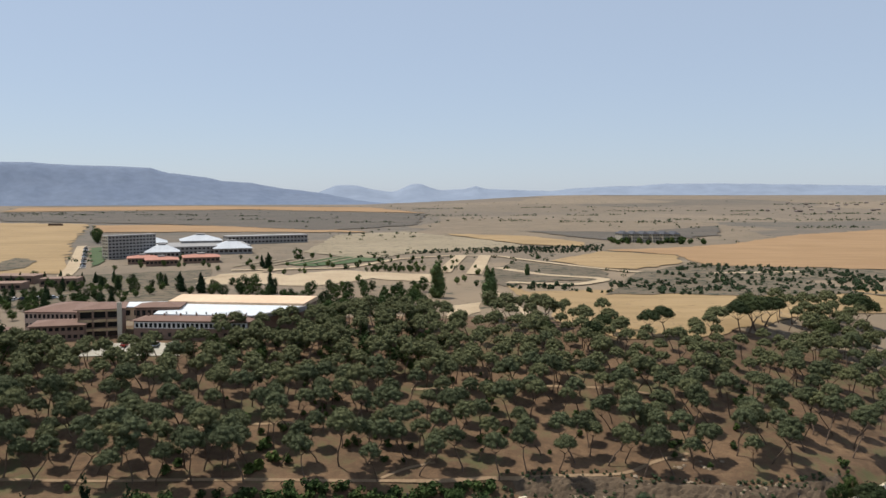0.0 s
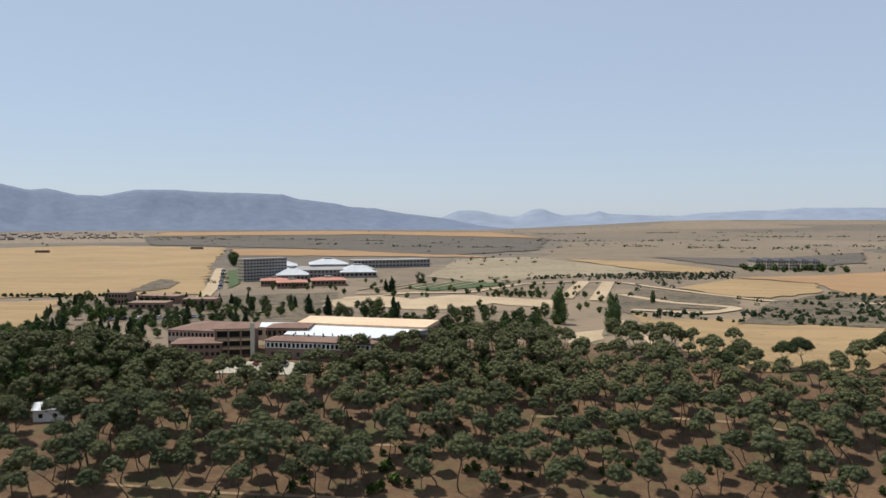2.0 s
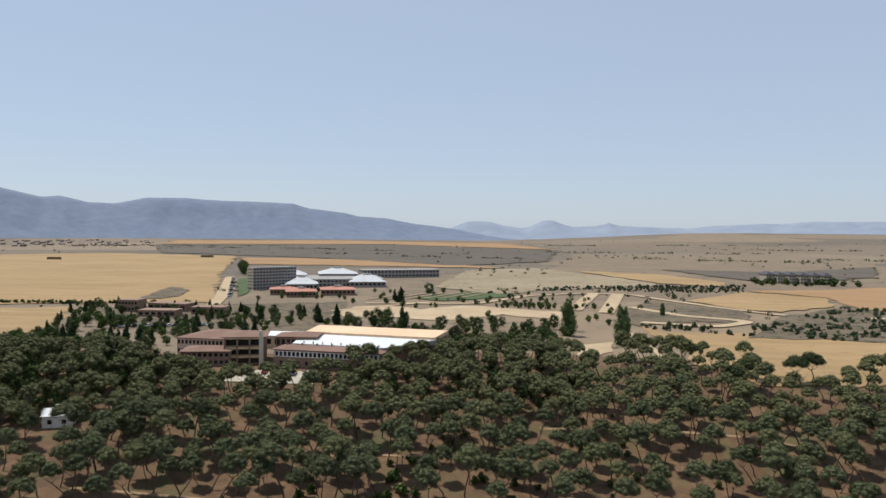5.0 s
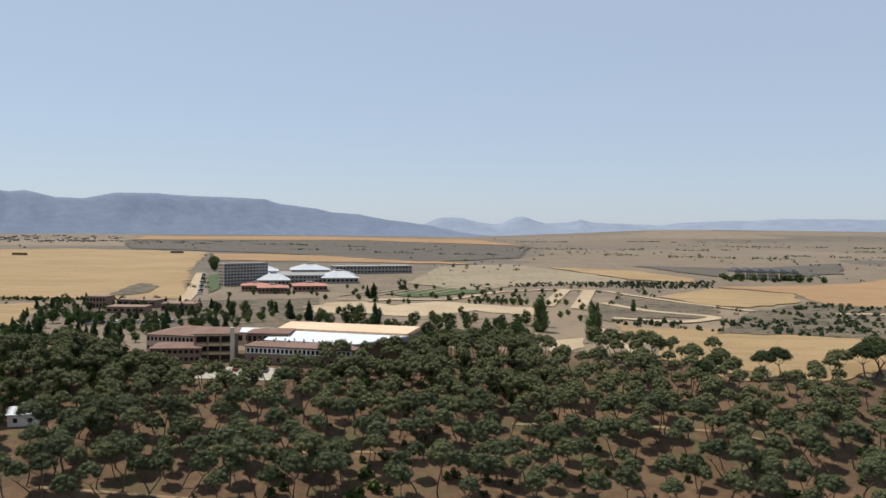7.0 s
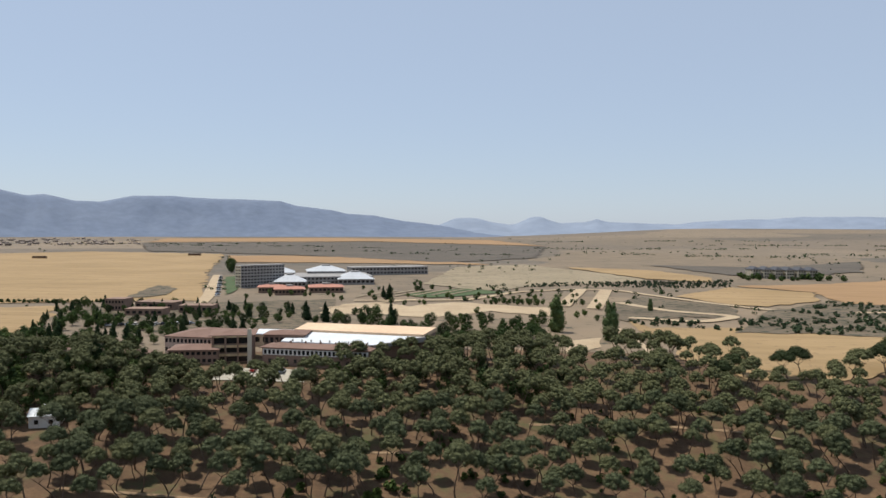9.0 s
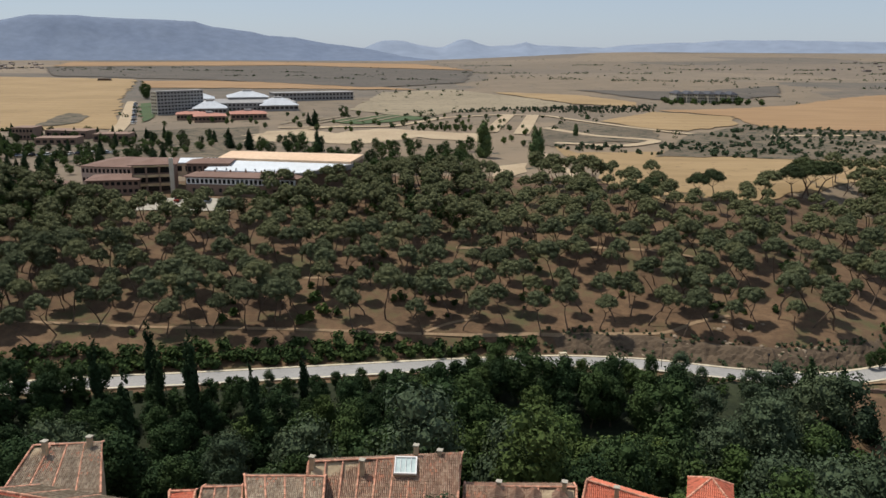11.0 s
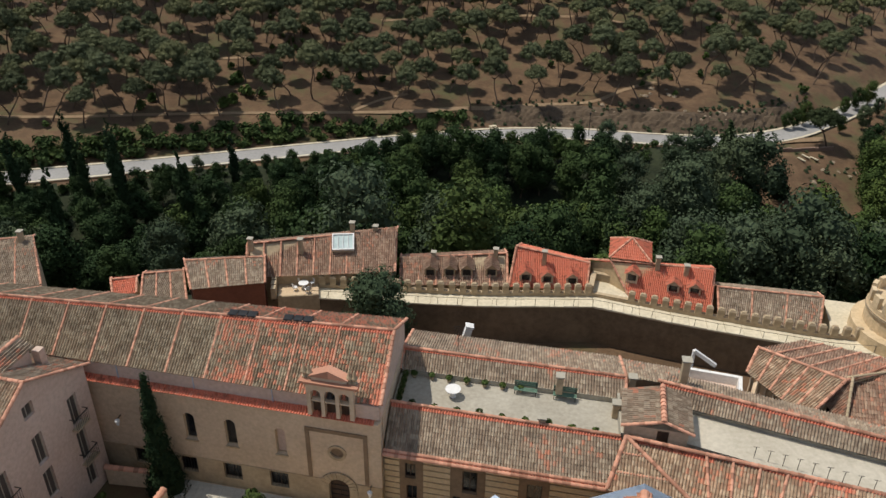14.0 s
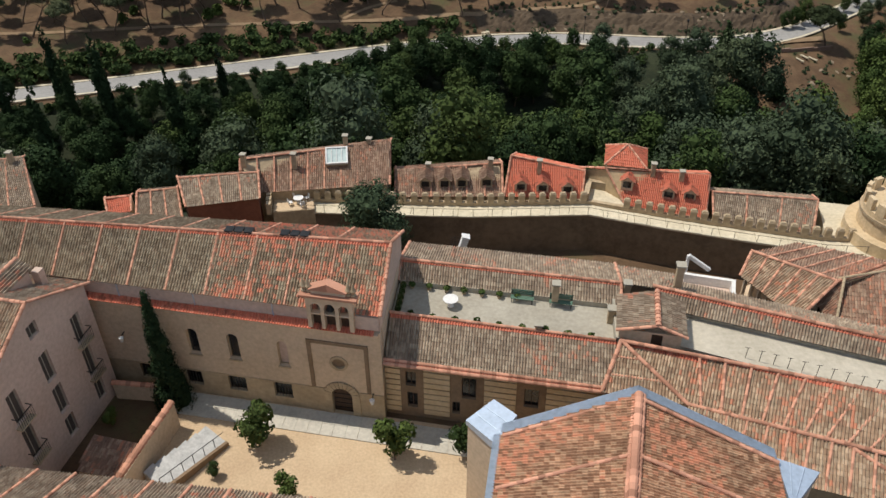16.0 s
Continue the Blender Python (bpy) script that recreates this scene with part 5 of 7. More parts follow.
def slope_house(label, e, r, wall, material, base=-14, dormers=(), ribs=0, back=4.0, wall_mat2=None, red=False):
    """A house with its front eave e and ridge r (ends in the world), its back slope falling behind."""
    h = thing("town_house", label, "house", None, "houses along the town wall")
    e, r = [Vector(p) for p in e], [Vector(p) for p in r]
    tile_plane("roof_slope", [e[0], e[1], r[1], r[0]], material, h)
    b = []
    for p, q in zip(e, r):
        d = Vector((q.x - p.x, q.y - p.y, 0)).normalized() * back
        b.append(q + d + Vector((0, 0, -back * 0.45)))
    tile_plane("roof_slope", [b[1], b[0], r[0], r[1]], material, h)
    up = Vector((0, 0, 0.06))
    cap_row("ridge_tiles", r[0] + up, r[1] + up, h)
    for p, q, s in zip(e, r, b):
        cap_row("verge_tiles", p + up, q + up, h)
        cap_row("verge_tiles", s + up, q + up, h)
    for k in range(1, ribs + 1):
        cap_row("rib_tiles", e[0].lerp(e[1], k / (ribs + 1)) + up, r[0].lerp(r[1], k / (ribs + 1)) + up, h, r=0.1)
    cen = (e[0] + e[1] + b[0] + b[1]) / 4
    inn = lambda p: (p.x + (cen.x - p.x) * 0.04, p.y + (cen.y - p.y) * 0.06)
    bm = bmesh.new()
    prism(bm, [inn(e[0]), inn(e[1]), inn(r[1]), inn(r[0])], base, [e[0].z - 0.15, e[1].z - 0.15, r[1].z - 0.15, r[0].z - 0.15])
    prism(bm, [inn(r[0]), inn(r[1]), inn(b[1]), inn(b[0])], base, [r[0].z - 0.15, r[1].z - 0.15, b[1].z - 0.1, b[0].z - 0.1])
    part("wall", bm, wall, h)
    for k, v in dormers:
        dormer(h, e, r, k, v, 1.35, material, red)
    return h


def round_tower():
    t = thing("wall_tower", "round pale stone tower with battlements beside the wall", "tower", pose(53.0, 67.5, 0))
    bm = bmesh.new()
    tube(bm, (0, 0, -14), (0, 0, 1.0), 4.6, 4.4, 28)
    part("shaft", bm, M_OCHRE2, t)
    bm = bmesh.new()
    tube(bm, (0, 0, 0.2), (0, 0, 0.5), 4.6, 4.6, 28)
    part("string_course", bm, M_STONE, t)
    for k in range(16):
        a = 360 * k / 16
        part("merlon", boxes((-0.5, 0.5, 3.95, 4.4, 1.0, 2.3)), M_OCHRE2, t).matrix_basis = pose(0, 0, 0, 0, 0, a)
    bm = bmesh.new()
    tube(bm, (0, 0, -14), (0, 0, -1.5), 5.6, 5.6, 28)
    part("footing", bm, M_OCHRE2, t)
    a = thing("street_terrace", "pale paved terrace beside the round tower", "terrace")
    part("slab", prism(bmesh.new(), [(45.4, 67.9), (50, 66.2), (53, 73.5), (47.6, 75)], -12, -3.0), M_PALESTONE, a)
    part("slab", prism(bmesh.new(), [(46, 62.6), (60, 59.5), (60, 63.5), (49.5, 66.0)], -10, -2.88), M_PALESTONE, a)


def pavilion():
    h = thing("gallery_house", "tiled house with an open gallery of cream posts", "house")
    v0, v1, v2, v3, v4 = (Vector(p) for p in ((29.2, 52.9, 6.8), (27.8, 51.1, 5.6), (30.3, 45.3, 5.6), (33.8, 47.2, 7.8), (41.0, 51.5, 6.2)))
    v5 = Vector((34.6, 55.5, 5.6))
    tile_plane("roof_slope", [v1, v2, v3, v0], M_TILE_MIX, h)
    tile_plane("roof_slope", [v4, v5, v0, v3], M_TILE_BROWN, h)
    up = Vector((0, 0, 0.06))
    for a, b in ((v0, v3), (v1, v0), (v2, v3), (v3, v4)):
        cap_row("ridge_tiles", a + up, b + up, h)
    for q in (0.2, 0.4, 0.6, 0.8):
        cap_row("rib_tiles", v1.lerp(v2, q) + up, v0.lerp(v3, q) + up, h, r=0.1)
        cap_row("rib_tiles", v5.lerp(v4, q) + up, v0.lerp(v3, q) + up, h, r=0.1)
    bm = bmesh.new()
    prism(bm, [(28.3, 51.3), (30.7, 45.7), (33.9, 47.5), (40.5, 51.6), (34.6, 55.0), (29.4, 52.6)], -8, 3.2)
    prism(bm, [(29.4, 51.3), (31.7, 46.4), (33.9, 47.6), (29.7, 52.4)], 3.202, [5.6, 5.6, 7.4, 6.5])
    part("wall", bm, M_CREAM, h)
    for q in range(8):
        p = Vector((28.4, 51.1, 0)).lerp(Vector((30.7, 45.9, 0)), q / 7)
        part("post", boxes((p.x - 0.13, p.x + 0.13, p.y - 0.13, p.y + 0.13, 3.202, 5.75)), M_CREAM, h)
    g = thing("gallery_house", "brown tiled house with lichen patches and a window band", "house")
    w1, w2, w3, w4, w5 = (Vector(p) for p in ((32.4, 48.9, 5.8), (32.7, 44.0, 5.8), (37.9, 42.0, 6.5), (41.5, 48.6, 8.0), (34.4, 47.4, 8.0)))
    w6 = Vector((43.5, 52.0, 6.2))
    tile_plane("roof_slope", [w2, w3, w4, w5], M_TILE_BROWN, g)
    tile_plane("roof_slope", [w1, w2, w5], M_TILE_BROWN, g)
    tile_plane("roof_slope", [w6, w1, w5, w4], M_TILE_BROWN, g)
    for a, b in ((w2, w5), (w1, w5), (w5, w4)):
        cap_row("hip_tiles", a + up, b + up, g, M_STONE, 0.11)
    bm = bmesh.new()
    prism(bm, [(32.8, 48.7), (33.1, 44.4), (37.7, 42.6), (41.3, 48.4), (40, 50)], -8, 5.6)
    part("wall", bm, M_CREAM, g)
    for q in range(4):
        p, s = Vector((32.75, 48.2, 0)).lerp(Vector((33.0, 44.8, 0)), q / 4 + 0.04), Vector((32.75, 48.2, 0)).lerp(Vector((33.0, 44.8, 0)), q / 4 + 0.18)
        part("window", prism(bmesh.new(), [(p.x, p.y), (s.x, s.y), (s.x + 0.14, s.y + 0.02), (p.x + 0.14, p.y + 0.02)], 3.8, 5.4), M_SHADE, g)
    # pink terrace with white walls
    t = thing("roof_terrace", "small pink-floored terrace with white plaster walls", "terrace")
    part("floor", prism(bmesh.new(), [(23.3, 50.5), (26.6, 49.2), (27.6, 52.0), (23.8, 53.2)], -6, 3.6), M_PINKISH, t)
    part("parapet", prism(bmesh.new(), [(23.8, 53.0), (27.6, 51.8), (27.7, 52.1), (23.9, 53.3)], 3.6, 4.45), M_WHITE, t)
    part("parapet", prism(bmesh.new(), [(26.6, 49.2), (26.9, 49.1), (27.9, 51.8), (27.6, 51.9)], 3.6, 4.6), M_WHITE, t)
    bm = bmesh.new()
    tube(bm, (24.0, 53.5, 6.1), (26.0, 53.2, 4.7), 0.22, 0.22, 4)
    tube(bm, (24.0, 53.5, 4.4), (24.0, 53.5, 6.15), 0.16, 0.16, 4)
    part("stair_wall", bm, M_WHITE, t)


def courtyard():
    c = thing("court", "packed yellow sand of the courtyard", "ground", kind="structure")
    part("sand", prism(bmesh.new(), [(-18.6, 46.0), (-5.9, 42.8), (12, 38.4), (9, 30), (-14, 29), (-21.5, 35)], -1, 0.02), M_SAND, c)
    p = thing("pavement", "pale paved strip along the church front", "pavement", CHURCH, kind="structure")
    for k in range(26):
        part("slab", boxes((-13.4 + k * 1.0, -12.42 + k * 1.0, -2.5, -1.4, 0.02, 0.1 + 0.006 * (k % 3)), (-13.4 + k * 1.0, -12.42 + k * 1.0, -1.38, -0.2, 0.02, 0.1 + 0.006 * ((k + 1) % 3))), M_PAVE, p)
    set_askew(p, lambda x, y: 0.074 * (3.4 - x))
    g = thing("garden_wall", "rendered garden wall with a tiled coping", "wall")
    a, b = Vector((-18.7, 42.0, 0)), Vector((-20.8, 35.0, 0))
    part("wall", prism(bmesh.new(), [(-18.85, 42.0), (-18.45, 41.9), (-20.45, 35.0), (-20.95, 35.1)], 0, 2.5), M_CREAM, g)
    cap_row("coping", a + Vector((0, 0, 2.5)), b + Vector((0, 0, 2.5)), g, r=0.26)
    part("wall", prism(bmesh.new(), [(-24.2, 45.5), (-19.0, 44.6), (-19.0, 44.3), (-24.2, 45.1)], 0, 1.6), M_CREAM, g)
    cap_row("coping", (-24.2, 45.3, 1.6), (-19.0, 44.45, 1.6), g, r=0.22)
    s = thing("lean_to_roof", "low dark tiled lean-to inside the garden wall", "roof")
    tile_plane("roof_slope", [(-24.2, 36.5, 1.9), (-20.9, 35.6, 1.9), (-20.2, 38.2, 2.5), (-23.6, 39.2, 2.5)], M_TILE_BROWN, s)
    part("wall", prism(bmesh.new(), [(-24.1, 36.6), (-21.0, 35.8), (-20.4, 38.0), (-23.6, 39.0)], 0, [1.85, 1.85, 2.4, 2.4]), M_CREAM, s)
    r = thing("tarpaulin_ramp", "pale grey stepped sheeting beside the garden wall", "ramp")
    for k in range(6):
        q0, q1 = Vector((-19.0, 36.2)).lerp(Vector((-15.4, 40.6)), k / 6), Vector((-19.0, 36.2)).lerp(Vector((-15.4, 40.6)), (k + 1) / 6 - 0.01)
        n = Vector((0.77, -0.63)) * 1.1
        part("sheet", prism(bmesh.new(), [tuple(q0 - n), tuple(q1 - n), tuple(q1 + n), tuple(q0 + n)], 0, [0.9 - 0.08 * k, 1.05 - 0.08 * k, 0.75 - 0.08 * k, 0.6 - 0.08 * k]), M_CONCBLUE, r)
        e = q0 + n * 0.9
        bm = bmesh.new()
        tube(bm, (e.x, e.y, 0.4), (e.x, e.y, 1.75 - 0.08 * k), 0.03, 0.03, 5)
        part("rail_post", bm, M_IRON, r)
    n = Vector((0.77, -0.63)) * 1.0
    bm = bmesh.new()
    tube(bm, (-19.0 + n.x, 36.2 + n.y, 1.75), (-15.4 + n.x, 40.6 + n.y, 1.3), 0.03, 0.03, 5)
    part("handrail", bm, M_IRON, r)
    part("side_wall", prism(bmesh.new(), [(-18.15, 35.5), (-14.55, 39.9), (-14.35, 39.75), (-17.95, 35.35)], 0, [0.85, 0.4, 0.4, 0.85]), M_MOULD, r)


church()
rooflight_rack(-9.2, 5.2)
rooflight_rack(-4.9, 5.2)
wall_lamp(-17.3, 1.55, 5.2, "wrought iron lantern on the church wall")
wall_lamp(2.6, -0.06, 2.3, "white lantern on a wall bracket by the portal")
convent()
wing()
left_house()
bottom_roof()
near_roof()
city_wall()
slope_house("long brown tiled house with chimneys and a glazed rooflight", [(-19.5, 77.6, -1.2), (-2.4, 78.4, -1.0)], [(-19.8, 80.9, 1.4), (-2.3, 84.4, 1.4)], M_STONE, M_TILE_BROWN, ribs=8)
slope_house("grey tiled house with dark red walls", [(-24.8, 73.6, -0.2), (-16.8, 74.6, 0.0)], [(-26.4, 78.0, 0.9), (-17.4, 78.6, 1.0)], M_REDWALL, M_TILE, ribs=3, back=2.0)
slope_house("small grey-brown tiled house", [(-30.4, 73.6, -1.2), (-25.2, 72.9, -1.2)], [(-31.0, 77.0, -0.2), (-26.6, 77.6, -0.2)], M_STONE, M_TILE, ribs=2, back=2.0)
slope_house("little house with a new red tile roof", [(-33.8, 74.4, -1.4), (-31.2, 74.6, -1.2)], [(-34.6, 76.6, -0.7), (-31.8, 77.0, -0.7)], M_CREAM, M_TILE_RED, back=1.5)
slope_house("brown tiled house with small dormers behind the merlons", [(-1.8, 78.3, -2.7), (10.8, 77.3, -2.4)], [(-1.8, 82.0, -1.3), (11.0, 81.0, -0.1)], M_STONE, M_TILE_BROWN, dormers=((0.28, 0.3), (0.46, 0.3), (0.62, 0.3), (0.85, 0.3)), ribs=5)
slope_house("house with bright new red tiles and dormers", [(10.9, 77.1, -2.3), (20.1, 76.9, -2.8)], [(12.0, 80.6, 1.1), (20.7, 79.4, -0.6)], M_OCHRE, M_TILE_RED, dormers=((0.2, 0.15), (0.48, 0.15), (0.8, 0.15)), red=True)
slope_house("large house with bright red tiles and paired dormers", [(24.9, 75.1, -3.0), (33.2, 72.0, -2.8)], [(22.8, 78.2, 0.5), (34.2, 75.4, 0.8)], M_OCHRE, M_TILE_RED, dormers=((0.12, 0.5), (0.56, 0.35), (0.8, 0.35)), red=True)
slope_house("grey tiled house beside the town wall", [(34.1, 71.9, -2.7), (44.2, 68.5, -3.2)], [(34.4, 74.2, -0.7), (45.4, 71.5, -0.5)], M_STONE, M_TILE, ribs=2)
slope_house("tall old house with grey tiles and rubble walls", [(-52, 73, -0.2), (-41.2, 74.2, 0.2)], [(-52, 80, 2.2), (-44.6, 81.5, 2.2)], M_STONE, M_TILE, ribs=3)
hip = thing("roof_turret", "square turret with a pyramid of new red tiles", "turret", pose(25.6, 80.0, 0, 0, 0, -15))
part("wall", boxes((-2.1, 2.1, -2.1, 2.1, -10, 0.9)), M_OCHRE, hip)
for k in range(4):
    q = [Vector((2.4 * math.cos(math.pi / 4 + math.pi / 2 * (k + i)) * 1.414, 2.4 * math.sin(math.pi / 4 + math.pi / 2 * (k + i)) * 1.414, 0.9)) for i in (0, 1)]
    tile_plane("roof_slope", [q[0], q[1], (0, 0, 2.5)], M_TILE_RED, hip)
    cap_row("hip_tiles", q[0], (0, 0, 2.55), hip)
skyl = thing("rooflight", "square glazed rooflight with white bars on the brown tiles", "rooflight", pose(-8.6, 81.6, 1.15, 24, 0, 3))
part("curb", boxes((-1.28, 1.28, -1.18, 1.18, -1.2, -0.004)), M_STONE, skyl)
part("frame", boxes((-1.3, 1.3, -1.2, -1.05, 0, 0.3), (-1.3, 1.3, 1.05, 1.2, 0, 0.3), (-1.3, -1.15, -1.05, 1.05, 0, 0.3), (1.15, 1.3, -1.05, 1.05, 0, 0.3)), M_WHITE, skyl)
for k in range(3):
    part("glazing_bar", boxes((-0.62 + 0.6 * k, -0.56 + 0.6 * k, -1.05, 1.05, 0.2, 0.28)), M_WHITE, skyl)
part("pane", boxes((-1.15, 1.15, -1.05, 1.05, 0.12, 0.16)), M_PALEGLASS, skyl)
round_tower()
pavilion()
courtyard()
terr = thing("house_terrace", "pale terrace on a stone bastion with low parapet", "terrace")
part("bastion", prism(bmesh.new(), [(-15.8, 75.5), (-11.1, 75.9), (-11.7, 80.6), (-16.3, 79.6)], -14, -2.5), M_STONE, terr)
part("floor", prism(bmesh.new(), [(-15.7, 75.6), (-11.2, 76.0), (-11.8, 80.5), (-16.2, 79.5)], -2.496, -2.44), M_SAND, terr)
for k in range(5):
    p = Vector((-16.1, 75.6)).lerp(Vector((-16.5, 79.8)), k / 4)
    part("merlon", boxes((p.x - 0.35, p.x + 0.2, p.y - 0.4, p.y + 0.4, -2.6, -1.2)), M_STONE, terr)
    q = Vector((-16.1, 80.0)).lerp(Vector((-11.9, 80.9)), k / 4)
    part("merlon", boxes((q.x - 0.4, q.x + 0.4, q.y - 0.2, q.y + 0.35, -2.6, -1.4)), M_STONE, terr)
parasol_table(pose(-13.2, 79.3, -2.44), "round white garden table on the bastion terrace", 5)
parasol_table(pose(-13.0, 77.3, -2.44), "round white garden table with chairs set out", 4)
parasol_table(CHURCH @ pose(7.9, 5.6, 7.3), "round white table on the concrete roof terrace", 0)
for k in range(9):
    planter(5.0 + 1.7 * k, 3.55, 0.2, 0.3, 0.2 + 0.2 * (k % 3 == 0))
for k in range(7):
    planter(4.6 + 1.4 * k, 7.1, 0.2, 0.3, 0.25)
for k in range(5):
    planter(3.95, 3.9 + 0.7 * k, 0.2, 0.3, 0.45)
bench(13.4, 7.0, 7.3)
bench(16.4, 7.0, 7.3)
for x, y, z, h in ((10.9, 46.2, 8.4, 0.9), (16.6, 46.6, 8.0, 0.8), (14.8, 44.0, 7.6, 0.9), (9.1, 42.8, 7.9, 0.4), (-19.3, 80.6, 1.0, 1.2), (-13.5, 80.6, 0.9, 1.2), (-7.6, 83.6, 1.2, 1.5), (-4.8, 83.6, 1.2, 1.0), (9.6, 80.7, -0.6, 1.2), (2.2, 81.6, -1.2, 0.9), (28.0, 76.8, 0.2, 1.4), (31.0, 75.6, 0.2, 1.0), (15.2, 79.2, -0.2, 1.3), (-50, 79, 1.8, 1.5), (-45.5, 80.6, 1.9, 1.4)):
    chimney(x, y, z, h)
chimney(20.4, 46.3, 8.2, 2.4, 0.55, M_STONE, "tall grey chimney stack with a concrete slab cap")
ant = thing("aerial", "thin metal television aerial on the tiles", "aerial", pose(3.4, 50.6, 8.4))
bm = bmesh.new()
tube(bm, (0, 0, 0), (0, 0, 2.6), 0.03, 0.02, 5)
part("mast", bm, M_IRON, ant)
bm = bmesh.new()
for k in range(5):
    tube(bm, (-0.4, 0, 2.5 - 0.18 * k), (0.4, 0.1, 2.5 - 0.18 * k), 0.015, 0.015, 4)
part("rods", bm, M_IRON, ant)
vent = thing("white_flue", "short leaning white boxed flue on the tiles", "flue", pose(4.3, 56.6, 5.0, 0, 15, 0))
part("duct", boxes((-0.3, 0.3, -0.3, 0.3, -1, 1.7)), M_WHITE, vent)
part("cowl", boxes((-0.36, 0.36, -0.36, 0.36, 1.702, 1.85)), M_WHITE, vent)
for ob in list(scene.objects):
    if ob not in BEFORE and ob.parent is None:
        ob.matrix_basis = TOWN @ ob.matrix_basis

# ---- the plain ----
RIDGE_A = [-180, -60, 4, 7, 9.4, 11.6, 13.8, 15.6, 16.8, 19.2, 20.4, 22.5, 26.2, 27.7, 30.2, 31.5, 32.2, 33.9, 35.7, 36.7, 37.8, 39.6, 42, 50, 180]
RIDGE_H = [2, 2, 2, 30, 61, 80, 111, 119, 140, 162, 187, 195, 200, 210, 208, 187, 174, 177, 209, 199, 220, 251, 280, 250, 2]
HILL_A = [-180, -60, -40, -30, -19.4, -15.7, -13.9, -12.1, -10.3, -8.9, -7.8, -6.4, -4.4, -3.2, -2.4, -1.6, 0.1, 0.9, 1.7, 2.4, 3.4, 3.9, 5.1, 6.4, 7.7, 9, 10.3, 14, 180]
HILL_H = [60, 60, 80, 92, 109, 108, 96, 94, 86, 78, 65, 70, 75, 79, 97, 79, 71, 88, 111, 106, 66, 62, 77, 102, 102, 59, 63, 70, 60]


def mountains(label, material, near_r, angles, heights):
    """A range round the plain, with folds and spurs."""
    verts, faces = [], []
    n = 1200
    rows = ((0, 0.0), (60, 0.1), (130, 0.22), (200, 0.36), (270, 0.5), (340, 0.66), (410, 0.82), (480, 0.94), (540, 1.0), (700, 0.3))
    for r, f in rows:
        for i in range(n):
            a = -180 + 360 * i / n
            h = float(np.interp(a, angles, heights)) + 2.5 * noise.noise((a * 0.9, 0, 9)) + 1.6 * noise.noise((a * 3.1, 0, 4))
            k = f + (0.08 * noise.noise((a * 0.5, r * 0.006, 2)) + 0.05 * noise.noise((a * 1.7, r * 0.015, 6))) * math.sin(math.pi * min(1, f))
            q = near_r + r + 20 * noise.noise((a * 0.8, f * 3, 7))
            verts.append((-q * math.sin(radians(a)), q * math.cos(radians(a)), -6 + k * (h + 6)))
    for j in range(len(rows) - 1):
        for i in range(n):
            k = (i + 1) % n
            faces.append((j * n + i, j * n + k, (j + 1) * n + k, (j + 1) * n + i))
    ob = mesh_ob("mountain_range", verts, faces, material, smooth=True)
    tagged(ob, label, "mountain", kind="structure")


def block(name, label, category, x, y, z, turn, w, d, h, floors, bays, wall, roof, rise=1.2, over=0.6, group="", flat=False, glass=None):
    """A building of some storeys with a row of windows to each and a low hipped or flat roof; its front faces -y."""
    b = thing(name, label, category, pose(x, y, z, 0, 0, turn), group)
    part("wall", boxes((0, w, 0, d, -3, h)), wall, b)
    fh = h / floors
    for f in range(floors):
        for k in range(bays):
            c = (k + 0.5) * w / bays
            part("window", boxes((c - w / bays * 0.3, c + w / bays * 0.3, -0.05, 0.05, f * fh + fh * 0.35, f * fh + fh * 0.8)), glass or M_SHADE, b)
        for k in range(max(1, int(d / 5))):
            c = (k + 0.5) * d / max(1, int(d / 5))
            part("window", boxes((-0.05, 0.05, c - 0.8, c + 0.8, f * fh + fh * 0.35, f * fh + fh * 0.8)), glass or M_SHADE, b)
    bm = bmesh.new()
    if flat:
        box(bm, -over, w + over, -over, d + over, h, h + 0.5)
    else:
        i = min(w, d) * 0.45
        lo = [bm.verts.new(p) for p in ((-over, -over, h), (w + over, -over, h), (w + over, d + over, h), (-over, d + over, h))]
        mid = [bm.verts.new((v.co.x, v.co.y, h + 0.25)) for v in lo]
        top = [bm.verts.new(p) for p in (((i, d / 2, h + rise + 0.25), (w - i, d / 2, h + rise + 0.25)) if w > d else ((w / 2, i, h + rise + 0.25), (w / 2, d - i, h + rise + 0.25)))]
        bm.faces.new(lo[::-1])
        for k in range(4):
            bm.faces.new((lo[k], lo[(k + 1) % 4], mid[(k + 1) % 4], mid[k]))
        a, e = top
        for f in (((mid[0], mid[1], e, a), (mid[1], mid[2], e), (mid[2], mid[3], a, e), (mid[3], mid[0], a)) if w > d else ((mid[0], mid[1], a), (mid[1], mid[2], e, a), (mid[2], mid[3], e), (mid[3], mid[0], a, e))):
            bm.faces.new(f)
    part("roof", bm, roof, b)
    return b


